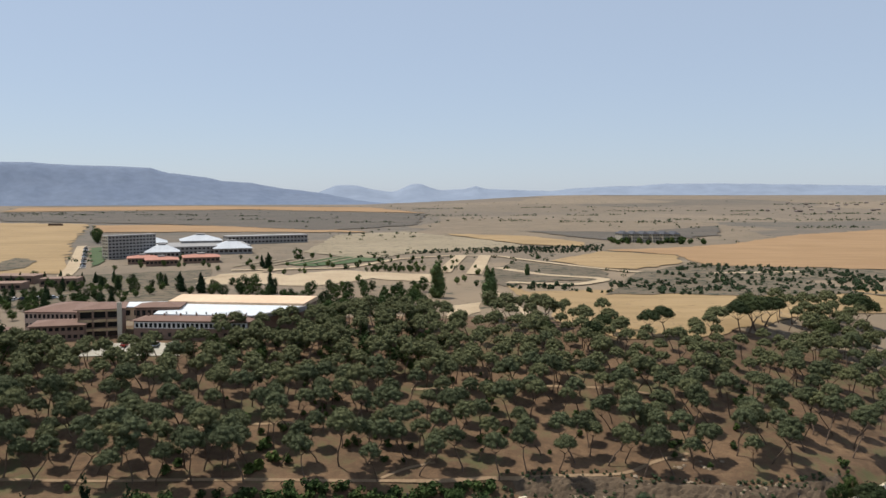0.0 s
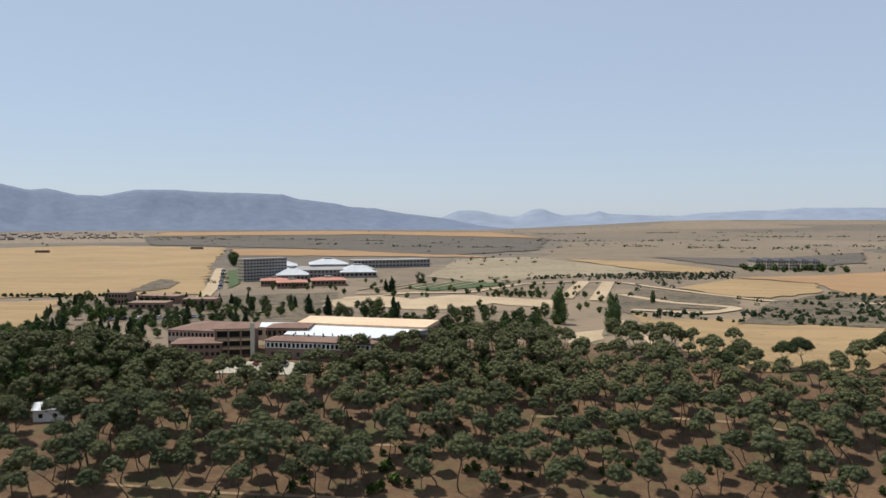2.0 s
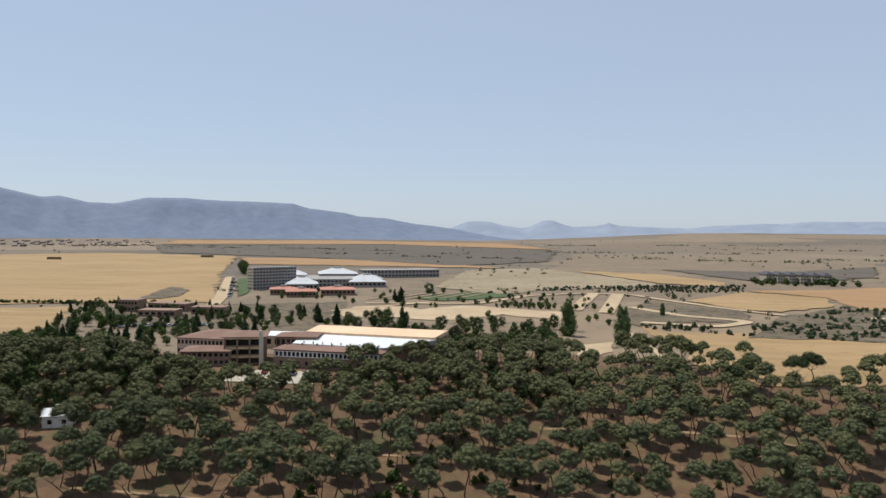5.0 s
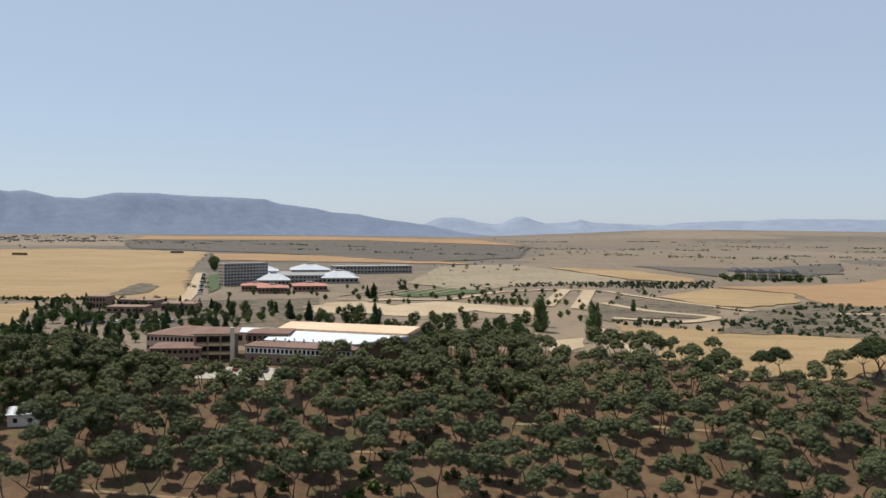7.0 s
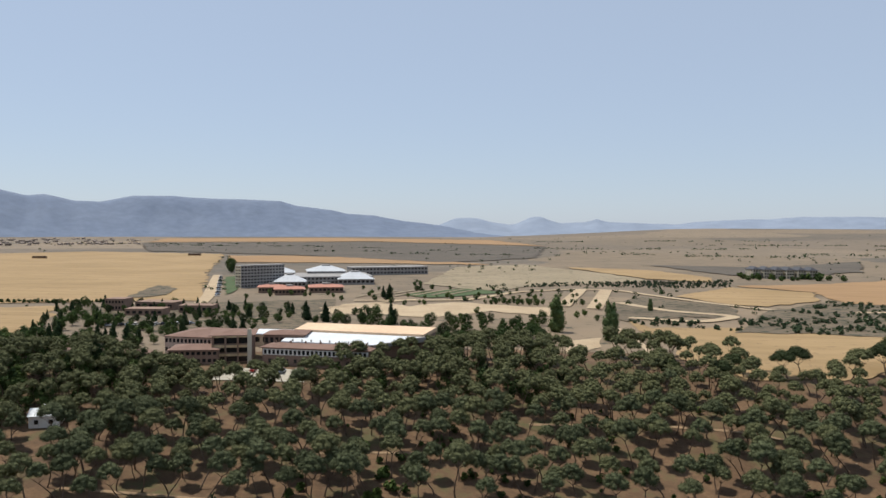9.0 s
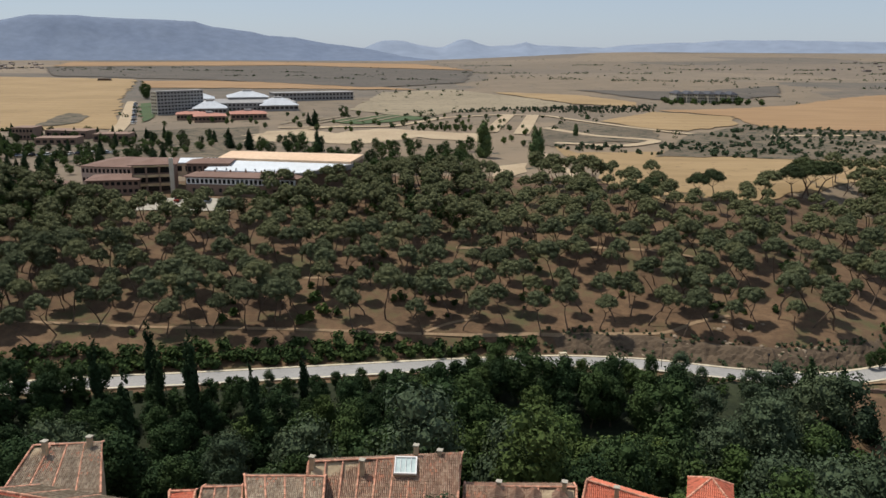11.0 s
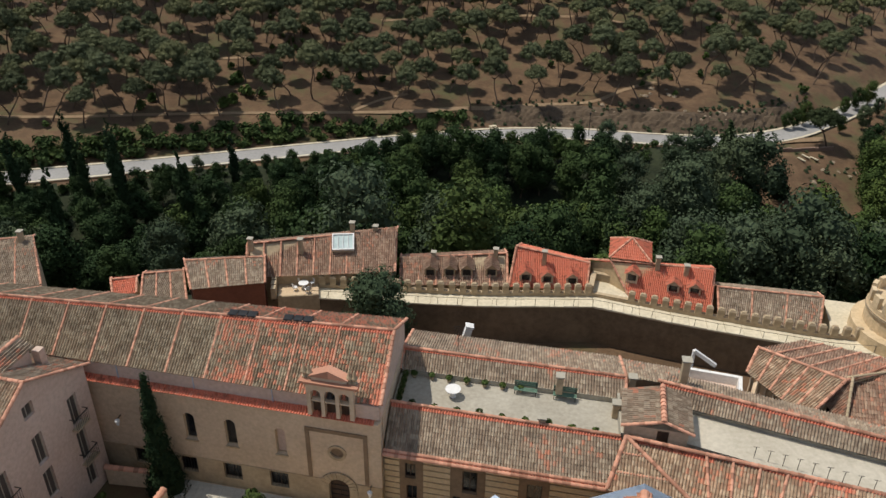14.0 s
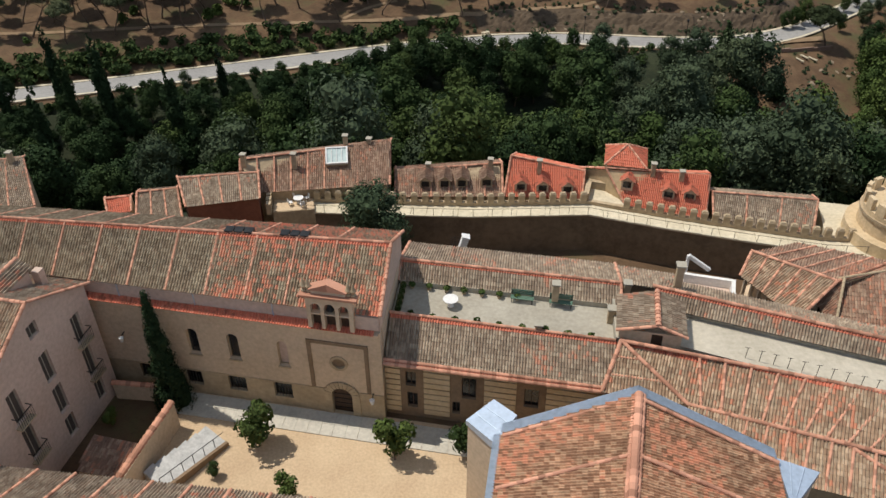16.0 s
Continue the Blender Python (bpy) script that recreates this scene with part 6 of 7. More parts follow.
def school():
    w = block("school_wing", "long school wing with brown roof and white window band", "school", -111.4, 279.4, -5, -3.6, 42, 10.5, 6.5, 1, 0, M_BRICK, M_BROWNROOF, 1.1, 0.9, group="school blocks")
    part("window_band", boxes((0.3, 41.7, -0.08, 0.02, 3.9, 6.1)), M_WHITE, w, "white band framing the windows")
    for k in range(24):
        part("window", boxes((0.75 + 1.7 * k, 1.75 + 1.7 * k, -0.16, 0, 4.2, 5.8)), M_SHADE, w)
        if k % 2:
            part("cellar_window", boxes((0.75 + 1.7 * k, 1.9 + 1.7 * k, -0.06, 0.05, 1.0, 2.4)), M_SHADE, w)
    for k in range(7):
        part("vent", boxes((3 + 6 * k, 3.5 + 6 * k, 5.0, 5.5, 7.3, 8.6)), M_BRICK, w)
    b = thing("sports_hall", "large hall with white sheet roof and tan edge", "hall", pose(0, 0, -5))
    low = [(-107, 287), (-69.5, 283), (-54.3, 301.5), (-109, 308.5)]
    back = [(-109, 308.5), (-53.8, 301.5), (-51.7, 320.8), (-109.6, 326.9)]
    part("wall", prism(bmesh.new(), [(-106.6, 287.5), (-69.9, 283.5), (-54.9, 301.5), (-52.2, 320.3), (-109, 326.4), (-108.6, 308.5)], -2, [7.5, 7.5, 8.4, 8.5, 8.5, 8.4]), M_BRICK, b)
    part("roof", prism(bmesh.new(), low, [7.52, 7.52, 8.45, 8.45], [7.9, 7.9, 8.8, 8.8]), M_WHITEROOF, b, "white sheet roof")
    part("rear_roof", prism(bmesh.new(), back, 8.55, [9.7, 9.7, 10.2, 10.2]), M_TANROOF, b, "tan sheet roof at the rear")
    part("roof_edge", prism(bmesh.new(), [(-54.3, 301.3), (-52.8, 301.0), (-68.2, 282.2), (-69.4, 282.8)], 6.9, [8.9, 8.9, 8.0, 8.0]), M_GREYWALL, b)
    for k in range(9):
        x, y = -102.5 + 3.8 * k, 287.4 - 0.41 * k
        part("roof_rib", boxes((x, x + 0.3, y - 0.2, y + 0.6, 7.9, 8.7)), M_GREYWALL, b)
    block("school_block", "two-storey pale school block with hipped brown roof", "school", -160.0, 296.8, -5, -3, 24, 26, 7.0, 2, 14, M_PINKISH, M_BROWNROOF, 2.0, group="school blocks")
    c = block("school_block", "tall brown-roofed central school block with balconies", "school", -131.8, 280.1, -5, 18, 15, 16, 10.2, 3, 0, M_BRICK, M_BROWNROOF, 1.4, 1.2, group="school blocks")
    for f in range(3):
        # flat dark panel gives the shade of a balcony recess by colour
        part("recess", boxes((0.6, 14.2, -0.05, 0.05, 0.4 + 3.4 * f, 2.6 + 3.4 * f)), M_SHADE, c)
        part("balcony", boxes((0, 14.6, -1.5, -0.06, 3.0 + 3.3 * f - 0.5, 3.25 + 3.3 * f - 0.5), (0, 14.6, -1.5, -1.38, 2.75 + 3.3 * f, 3.5 + 3.3 * f)) if f < 2 else boxes((0, 14.6, -1.2, -0.06, 9.6, 10.1)), M_OCHRE, c)
    for k in range(4):
        part("pier", boxes((0.2 + 4.6 * k, 0.8 + 4.6 * k, -1.5, 0, -2, 10)), M_BRICK, c)
    block("school_block", "brown-roofed school block behind the tower", "school", -116, 293, -5, 8, 16, 12, 9.2, 2, 8, M_BRICK, M_BROWNROOF, 1.2, group="school blocks")
    block("school_block", "low school entrance block with terracotta roof", "school", -145.4, 272.3, -5, 14, 18, 14, 5.4, 2, 9, M_BRICK, M_BROWNROOF, 1.3, group="school blocks")
    p = thing("pylon", "slim pale concrete pylon by the school entrance", "pylon", pose(-115.9, 278.2, -5, 0, 0, 10))
    part("shaft", boxes((-0.7, 0.7, -0.6, 0.6, -1, 13.5)), M_PALECONC, p)
    block("school_block", "low white-roofed service building behind the school", "school", -136.6, 322.1, -5, 5, 30, 14, 5, 1, 8, M_CREAM, M_WHITEROOF, 0.4, group="school blocks", flat=True)


def pyramid(x, y, z, w, h, rise, roof, wall, label, turn=20):
    b = thing("hospital_pavilion", label, "hospital", pose(x, y, z, 0, 0, turn), "hospital pavilions")
    part("wall", boxes((-w / 2, w / 2, -w / 2, w / 2, -3, h)), wall, b)
    for k in range(8):
        c = -w / 2 + (k + 0.5) * w / 8
        part("window", boxes((c - w / 22, c + w / 22, -w / 2 - 0.06, -w / 2 + 0.06, h * 0.35, h * 0.75)), M_SHADE, b)
    bm = bmesh.new()
    o, t = w / 2 + 1.0, w * 0.14
    lo = [bm.verts.new(p) for p in ((-o, -o, h), (o, -o, h), (o, o, h), (-o, o, h))]
    hi = [bm.verts.new((sx * t, sy * t, h + rise)) for sx, sy in ((-1, -1), (1, -1), (1, 1), (-1, 1))]
    bm.faces.new(lo[::-1])
    bm.faces.new(hi)
    for k in range(4):
        bm.faces.new((lo[k], lo[(k + 1) % 4], hi[(k + 1) % 4], hi[k]))
    part("roof", bm, roof, b)
    part("lantern", boxes((-t * 0.8, t * 0.8, -t * 0.8, t * 0.8, h + rise, h + rise + 1.2)), M_GREYWALL, b)


def hospital():
    t = block("hospital_tower", "seven-storey grey hospital slab", "hospital", -266.5, 622, -5, 52, 42, 9, 18.5, 7, 14, M_GREYWALL, M_GREYWALL, flat=True, over=0.2)
    # paler panel: the sunlit look of this end is put into its colour
    part("end_wall", boxes((-0.3, -0.1, -0.2, 9.2, -2, 18.9)), M_PALECONC, t, "end wall in a paler colour for the sun on it")
    for f in range(7):
        for k in range(3):
            part("window", boxes((-0.36, -0.28, 1.0 + 2.7 * k, 2.6 + 2.7 * k, 0.9 + 2.64 * f, 2.2 + 2.64 * f)), M_SHADE, t)
    for x, y, w, h, rise, roof, wall in ((-233, 648, 26, 5, 5, M_PALEROOF, M_GREYWALL), (-272, 724, 30, 8, 4.5, M_PALEROOF, M_GREYWALL), (-230, 742, 36, 9, 4.5, M_PALEROOF, M_GREYWALL), (-188, 695, 32, 5, 5.5, M_PALEROOF, M_GREYWALL)):
        pyramid(x, y, -5, w, h, rise, roof, wall, "grey hospital pavilion with pale pyramid roof")
    for x, y, w in ((-208, 577, 22), (-187, 603, 26), (-228, 592, 20)):
        pyramid(x, y, -5, w, 4.5, 1.5, M_REDROOF, M_BRICK, "low hospital pavilion with orange-red roof")
    block("hospital_link", "low grey hospital block between the pavilions", "hospital", -268, 655, -5, 22, 105, 62, 6.5, 2, 30, M_GREYWALL, M_GREYWALL, flat=True, over=0.2)
    block("hospital_wing", "long low dark hospital wing with flat roof", "hospital", -222, 808, -5, 28, 85, 24, 8, 2, 22, M_GREYWALL, M_GREYWALL, flat=True)


def far_houses():
    for x, y, turn, w, d, h, f in ((-276, 440, 5, 12, 12, 7, 2), (-262, 450, -4, 26, 14, 4.6, 1), (-250, 418, 8, 22, 12, 3.6, 1), (-226, 436, 10, 20, 12, 4.2, 1)):
        block("brick_house", "red brick institute building with flat roof among trees", "building", x, y, -5, turn, w, d, h, f, 6, M_BRICK, M_BRICK, group="brick institute", flat=True, over=0.2)
    block("villa", "low villa with terracotta roof among trees", "house", -206, 268, -6, 10, 18, 10, 4.5, 1, 5, M_PINKISH, M_BROWNROOF, 1.6, group="villas")
    block("villa", "long low building with terracotta roof among trees", "house", -182, 272, -6, 5, 26, 9, 4.2, 1, 8, M_BRICK, M_BROWNROOF, 1.2, group="villas")
    w = thing("white_house", "small white gabled house among the pines", "house", pose(-156, 209, land(-152, 212), 0, 0, 20))
    part("wall", boxes((0, 8.5, 0, 6, -2, 3.2)), M_WHITE, w)
    bm = bmesh.new()
    prism(bm, [(-0.4, -0.4), (8.9, -0.4), (8.9, 3), (-0.4, 3)], 3.2, [3.35, 3.35, 5.2, 5.2])
    prism(bm, [(-0.4, 3), (8.9, 3), (8.9, 6.4), (-0.4, 6.4)], 3.2, [5.2, 5.2, 3.35, 3.35])
    part("roof", bm, M_WHITEROOF, w, "white sheet roof")
    for x in (1.5, 5.5):
        part("window", boxes((x, x + 1.2, -0.05, 0.05, 0.9, 2.2)), M_SHADE, w)
    part("stack", boxes((3.2, 3.9, 2.6, 3.3, 4.6, 6.2)), M_WHITE, w)
    for k in range(6):
        block("apartment_block", "white apartment block with dark sloping roof", "apartments", 194 + 10.5 * k, 846 - 2 * k, -5, 12, 8, 18, 9, 3, 3, M_CONC, M_SLATE, 3.0, group="apartment blocks")
    v = thing("viaduct", "long pale railway viaduct far on the plain", "viaduct", pose(430, 3060, -5, 0, 0, 18))
    part("deck", boxes((0, 900, 0, 8, 5, 7)), M_PALESTONE, v)
    for k in range(19):
        part("pier", boxes((k * 49, k * 49 + 6, 2, 6, -2, 5)), M_PALESTONE, v)


def car(x, y, turn, paint, label):
    c = thing("car", label, "car", pose(x, y, land(x, y) + 0.3, 0, 0, turn), "parked cars")
    bm = bmesh.new()
    prism(bm, [(-2.1, -0.85), (2.1, -0.85), (2.1, 0.85), (-2.1, 0.85)], 0.3, [0.85, 0.8, 0.8, 0.85])
    part("body", bm, paint, c)
    bm = bmesh.new()
    v = [bm.verts.new(p) for p in ((-1.5, -0.8, 0.86), (1.2, -0.8, 0.84), (1.2, 0.8, 0.84), (-1.5, 0.8, 0.86), (-1.0, -0.65, 1.45), (0.5, -0.65, 1.45), (0.5, 0.65, 1.45), (-1.0, 0.65, 1.45))]
    for f in ((4, 5, 6, 7), (0, 1, 5, 4), (1, 2, 6, 5), (2, 3, 7, 6), (3, 0, 4, 7)):
        bm.faces.new([v[i] for i in f])
    part("cabin", bm, M_SHADE, c)
    part("roof", boxes((-1.0, 0.5, -0.65, 0.65, 1.455, 1.49)), paint, c)
    for a in (-1.3, 1.3):
        for b in (-0.8, 0.8):
            bm = bmesh.new()
            tube(bm, (a, b - 0.1, 0.32), (a, b + 0.1, 0.32), 0.32, 0.32, 10)
            part("wheel", bm, M_IRON, c)


mountains("mountain range on the horizon, haze blue in its colour", M_MOUNT, 3960, RIDGE_A, RIDGE_H)
mountains("hills at the far edge of the plain, pale with painted haze", M_HAZYHILL, 4210, HILL_A, HILL_H)
school()
hospital()
far_houses()
for k in range(5):
    car(-116 + 5.4 * k, 268.5 + 0.3 * k, 95, (M_WHITE, M_REDCAR, M_WHITE, M_ZINC, M_WHITE, M_SHADE, M_ZINC)[k], ("white car on the school forecourt", "red car on the school forecourt", "white van-like car at the school", "silver car on the school forecourt", "white car on the school forecourt", "black car on the school forecourt", "silver car at the school")[k])
for k in range(16):
    car(-252 - 6.2 * k, 545 + 14 * k, 62, (M_WHITE, M_ZINC, M_SHADE)[k % 3], ("white", "silver", "dark")[k % 3] + " car parked along the hospital street")
for k in range(14):
    car(-232 + 3.2 * k, 372 + 1.2 * k, 80, (M_ZINC, M_WHITE, M_SHADE)[k % 3], ("silver", "white", "dark")[k % 3] + " car in the tree-shaded car park")
for k in range(5):
    x, y = (42, 65, 80, -8, -41)[k], float(np.interp((42, 65, 80, -8, -41)[k], ROAD_X, ROAD_Y)) - 4.6
    s = thing("street_lamp", "slim dark street lamp at the road's edge", "street lamp", pose(x, y, -25), "street lamps")
    bm = bmesh.new()
    tube(bm, (0, 0, -1), (0, 0, 4.2), 0.09, 0.06, 6)
    part("pole", bm, M_IRON, s)
    bm = bmesh.new()
    tube(bm, (0, 0, 4.2), (0, 0, 4.75), 0.12, 0.28, 6)
    tube(bm, (0, 0, 4.75), (0, 0, 5.0), 0.3, 0.05, 6)
    part("lantern", bm, M_IRON, s)
pt = thing("picnic_table", "pale wooden picnic table on the slope above the road", "table", pose(19.5, 186, land(19.5, 186), 0, 0, 20))
part("tabletop", boxes((-0.9, 0.9, -0.4, 0.4, 0.72, 0.78)), M_PALESTONE, pt)
part("bench", boxes((-0.9, 0.9, -0.9, -0.6, 0.42, 0.47)), M_PALESTONE, pt)
part("bench", boxes((-0.9, 0.9, 0.6, 0.9, 0.42, 0.47)), M_PALESTONE, pt)
part("trestle", boxes((-0.7, -0.6, -0.85, 0.85, 0, 0.72), (0.6, 0.7, -0.85, 0.85, 0, 0.72)), M_PALESTONE, pt)


for x, y in ((-821, 1112), (-648, 1284)):
    hs = thing("hay_stack", "long brown stack of straw bales on the stubble", "hay stack", pose(x, y, land(x, y) + 0.4, 0, 0, 8), "hay stacks")
    for k in range(2):
        part("bale_row", boxes((k * 0.6, 22 - k * 0.6, k * 0.5, 5 - k * 0.5, 1.9 * k, 1.9 * k + 1.85)), M_WOOD if k else M_MOULD, hs)


def far_village():
    """Scattered houses of a village at the far edge of the plain."""
    r2 = random.Random(5)
    bm = bmesh.new()
    for k in range(120):
        a, r = r2.uniform(30, 42), r2.uniform(2300, 3300)
        if k % 5 == 0:
            a, r = r2.uniform(-30, -22), r2.uniform(2300, 3200)
        x, y = -r * math.sin(radians(a)), r * math.cos(radians(a))
        w, d, h, z = r2.uniform(6, 14), r2.uniform(6, 10), r2.uniform(2.5, 5), land(x, y)
        prism(bm, [(x, y), (x + w, y), (x + w, y + d / 2), (x, y + d / 2)], z - 1, [z + h, z + h, z + h + 1.4, z + h + 1.4])
        prism(bm, [(x, y + d / 2), (x + w, y + d / 2), (x + w, y + d), (x, y + d)], z - 1, [z + h + 1.4, z + h + 1.4, z + h, z + h])
    tagged(part("far_village", bm, M_VILLAGE, None), "scattered pale houses of a village far across the plain", "village", kind="stuff")


far_village()

# ---- trees ----
def trunk_mesh(bm, rng, height, r0, lean=0.6, limbs=4, spread=2.0):
    p, r = Vector((0, 0, -0.6)), r0
    d = Vector((rng.normal() * 0.1 * lean, rng.normal() * 0.1 * lean, 1))
    n = 4
    for k in range(n):
        d += Vector((rng.normal() * 0.12 * lean, rng.normal() * 0.12 * lean, 0))
        q = p + d.normalized() * (height + 0.6) / n
        tube(bm, p, q, r, r * 0.85, 6)
        p, r = q, r * 0.85
    for k in range(limbs):
        a = 2 * math.pi * (k + rng.uniform(0, 0.6)) / limbs
        e = p + Vector((math.cos(a) * spread, math.sin(a) * spread, spread * rng.uniform(0.45, 0.8)))
        tube(bm, p - d.normalized() * 0.3, e, r * 0.6, r * 0.2, 5)
    return p


def make_tree(name, label, rng, height, trunk, r0, crown, clumps, count, size, leaf, flat=0.5, lean=0.6, shape="dome"):
    """trunk: height of the clear stem; crown: its radius; flat: height of a clump by its width."""
    t = thing(name, label, "tree")
    bm = bmesh.new()
    head = trunk_mesh(bm, rng, trunk, r0, lean, 5, crown * 0.55)
    part("trunk", bm, M_BARK, t)
    cs, rs = [], []
    span = height - head.z
    for k in range(clumps):
        a, h = rng.uniform(0, 2 * math.pi), (k + rng.uniform(0, 1)) / clumps
        if shape == "spire":
            q, r = crown * (1.05 - h) * 0.45, crown * (0.35 + 0.75 * (1 - h)) * rng.uniform(0.6, 0.9)
            zz = head.z + span * (h * 0.95 - 0.05)
        elif shape == "column":
            q, r = crown * 0.4 * rng.uniform(0.3, 1), crown * 0.5 * min(1, 1.9 * (1.08 - h)) * rng.uniform(0.75, 1.1)
            zz = head.z + span * h * 0.95
        elif shape == "ball":
            h2 = 2 * ((k * 0.618) % 1) - 1
            q, r = crown * 0.62 * math.sqrt(1 - h2 * h2) * rng.uniform(0.7, 1.05), crown * rng.uniform(0.3, 0.46)
            zz = head.z + span * (0.42 + 0.36 * h2)
        elif shape == "pine":
            q = crown * 0.74 * math.sqrt((k + 0.5) / clumps)
            a = k * 2.4 + rng.uniform(-0.35, 0.35)
            r = crown * rng.uniform(0.24, 0.36)
            zz = head.z + span * (0.12 + 0.62 * (1 - (q / crown) ** 2) + rng.uniform(-0.1, 0.1))
        else:
            q, r = math.sqrt(rng.uniform(0, 1)) * crown * 0.76, crown * rng.uniform(0.26, 0.4)
            zz = head.z + span * (0.2 + 0.6 * h * (1 - 0.6 * (q / crown) ** 2))
        cs.append((head.x * (1 if shape != "spire" else 1 - h) + math.cos(a) * q, head.y + math.sin(a) * q, zz))
        rs.append((r, r, r * flat))
    verts, faces = [], []
    if shape != "column" or size > 0.2:
        clump_cores(verts, faces, rng, cs, rs, 0.5 if shape == "ball" else 0.7)
    leaf_cloud(verts, faces, rng, cs, rs, count, size)
    mesh_ob("crown", verts, faces, leaf, t)
    return t


rng = np.random.default_rng(7)
PINES = [make_tree("stone_pine", "round-crowned stone pine with bare leaning trunk on the dry slope", rng, 9.6 + 0.55 * k, 5.4 + 0.4 * k, 0.21, 2.75 + 0.13 * k, 36, 3400, 0.135, M_PINE, 0.95, 1.6, "pine") for k in range(7)]
PINES_FAR = [make_tree("stone_pine", "stone pine", rng, 9.4 + 0.55 * k, 5.2 + 0.4 * k, 0.21, 2.8 + 0.14 * k, 24, 800, 0.22, M_PINE, 0.95, 1.6, "pine") for k in range(5)]
BROAD = [make_tree("broadleaf_tree", "dense dark green broadleaf tree in the gorge", rng, 12.5 + k, 2.2, 0.28, 3.9 + 0.3 * k, 26, 3600, 0.25, (M_LEAF, M_LEAF, M_LEAF3, M_LEAF, M_ASHEN)[k], 0.95, 0.5, "ball") for k in range(5)]
WILLOW = [make_tree("willow_tree", "pale green feathery tree in the gorge", rng, 11 + k, 1.8, 0.25, 3.8, 24, 2800, 0.26, M_LEAF2, 1.1, 0.5, "ball") for k in range(2)]
CYPR = [make_tree("cypress", "tall dark column-shaped cypress", rng, 17, 0.8, 0.3, 1.9, 30, 2600, 0.28, M_CYPRESS, 1.9, 0.1, "column")]
POPLAR = [make_tree("poplar", "slender upright green poplar", rng, 17, 1.5, 0.3, 3.3, 28, 2000, 0.4, M_LEAF4, 1.5, 0.2, "column")]
FIELD_POPLAR = make_tree("poplar", "broad ragged green poplar beside the field", rng, 17, 1.5, 0.3, 4.8, 36, 3000, 0.36, M_LEAF4, 1.2, 0.3, "column")
UMBRELLA = [make_tree("umbrella_pine", "large flat-topped umbrella pine at the field's edge", rng, 12.0, 5.6, 0.36, 5.3, 34, 5200, 0.22, M_PINE_DARK, 0.75, 0.9, "pine")]
DARK = [make_tree("park_tree", "dark green park tree around the school", rng, 9 + 1.2 * k, 1.2, 0.25, 4.4, 16, 900, 0.34, M_LEAF3 if k != 1 else M_PINE_DARK, 0.8, 0.6, "ball") for k in range(3)]
CEDAR = [make_tree("conifer", "dark pointed conifer in the park", rng, 13, 1.0, 0.3, 3.2, 18, 800, 0.5, M_CYPRESS, 0.9, 0.2, "spire")]
SHRUB = [make_tree("bush", "low rounded green bush", rng, 2.2, 0.3, 0.08, 1.6, 6, 110, 0.38, M_LEAF3 if k else M_LEAF2, 0.7, 0.5, "ball") for k in range(2)]
used = set()


def stand(tree, x, y, s=1.0, group="", tall=1.0, z=None):
    """The first call places the tree itself, the next ones copies of it."""
    m = pose(x, y, land(x, y), 0, 0, float(rng.uniform(0, 360))) if z is None else TOWN @ pose(x, y, z, 0, 0, float(rng.uniform(0, 360)))
    k = Matrix.Diagonal((s, s, s * tall, 1))
    if tree.name in used:
        ob = copy_thing(tree, m)
        ob.matrix_basis = m @ k
    else:
        used.add(tree.name)
        ob = tree
        ob.matrix_basis = m @ k
    if group:
        ob["group"] = group
    return ob


def pick(kinds):
    return kinds[int(rng.integers(len(kinds)))]


def spread(n, x0, x1, lo, hi, gap, keep, line=True, tries=40000):
    """Random plan places no nearer than gap; lo to hi metres past the road, or by y."""
    out = []
    for _ in range(tries):
        if len(out) >= n:
            break
        x = float(rng.uniform(x0, x1))
        y = (float(np.interp(x, ROAD_X, ROAD_Y)) if line else 0.0) + float(rng.uniform(lo, hi))
        if keep(x, y) and all((x - a) ** 2 + (y - b) ** 2 > gap * gap for a, b in out):
            out.append((x, y))
    return out


def inside(x, y, poly):
    hit = False
    for (x0, y0), (x1, y1) in zip(poly, poly[1:] + poly[:1]):
        if (y0 > y) != (y1 > y) and x < x0 + (y - y0) * (x1 - x0) / (y1 - y0):
            hit = not hit
    return hit


BIG_FIELD = [(34, 470), (47, 414), (280, 424), (250, 380), (185, 363), (147, 337), (112, 308), (97, 294), (65, 294), (46, 320)]
SCHOOL = [(-170, 268), (-128, 254), (-88, 256), (-76, 276), (-54, 284), (-52, 330), (-172, 344)]
near = lambda x, y: abs(x) < y * 0.92 and not inside(x, y, BIG_FIELD) and not inside(x, y, SCHOOL) and math.hypot(x + 152, y - 211) > 9 and not inside(x, y, [(-159, 211), (-147, 213), (-132, 182), (-143, 178)]) and not inside(x, y, [(98, 276), (138, 290), (143, 326), (108, 308)]) and not inside(x, y, [(66, 274), (90, 276), (94, 298), (66, 298)]) and not inside(x, y, [(0, 296), (18, 296), (20, 345), (2, 345)])
PATH_WEST = [(-96, 177), (-105, 166), (-103, 212), (-94, 211), (-118, 220), (-111, 197), (-113, 203), (-126, 206), (-78, 177), (-87, 180), (-80, 190), (-88, 195), (-81, 206), (-68, 181), (-60, 183), (-64, 190), (-77, 215), (-72, 207), (-81, 241), (-90, 241), (-68, 235), (-69, 221), (-53, 185), (-59, 202), (-51, 211), (-48, 184), (-46, 220), (-34, 186), (-32, 196), (-16, 188), (-21, 201), (-27, 204), (-6, 192), (-13, 204), (-33, 212), (-40, 208), (-57, 216)]
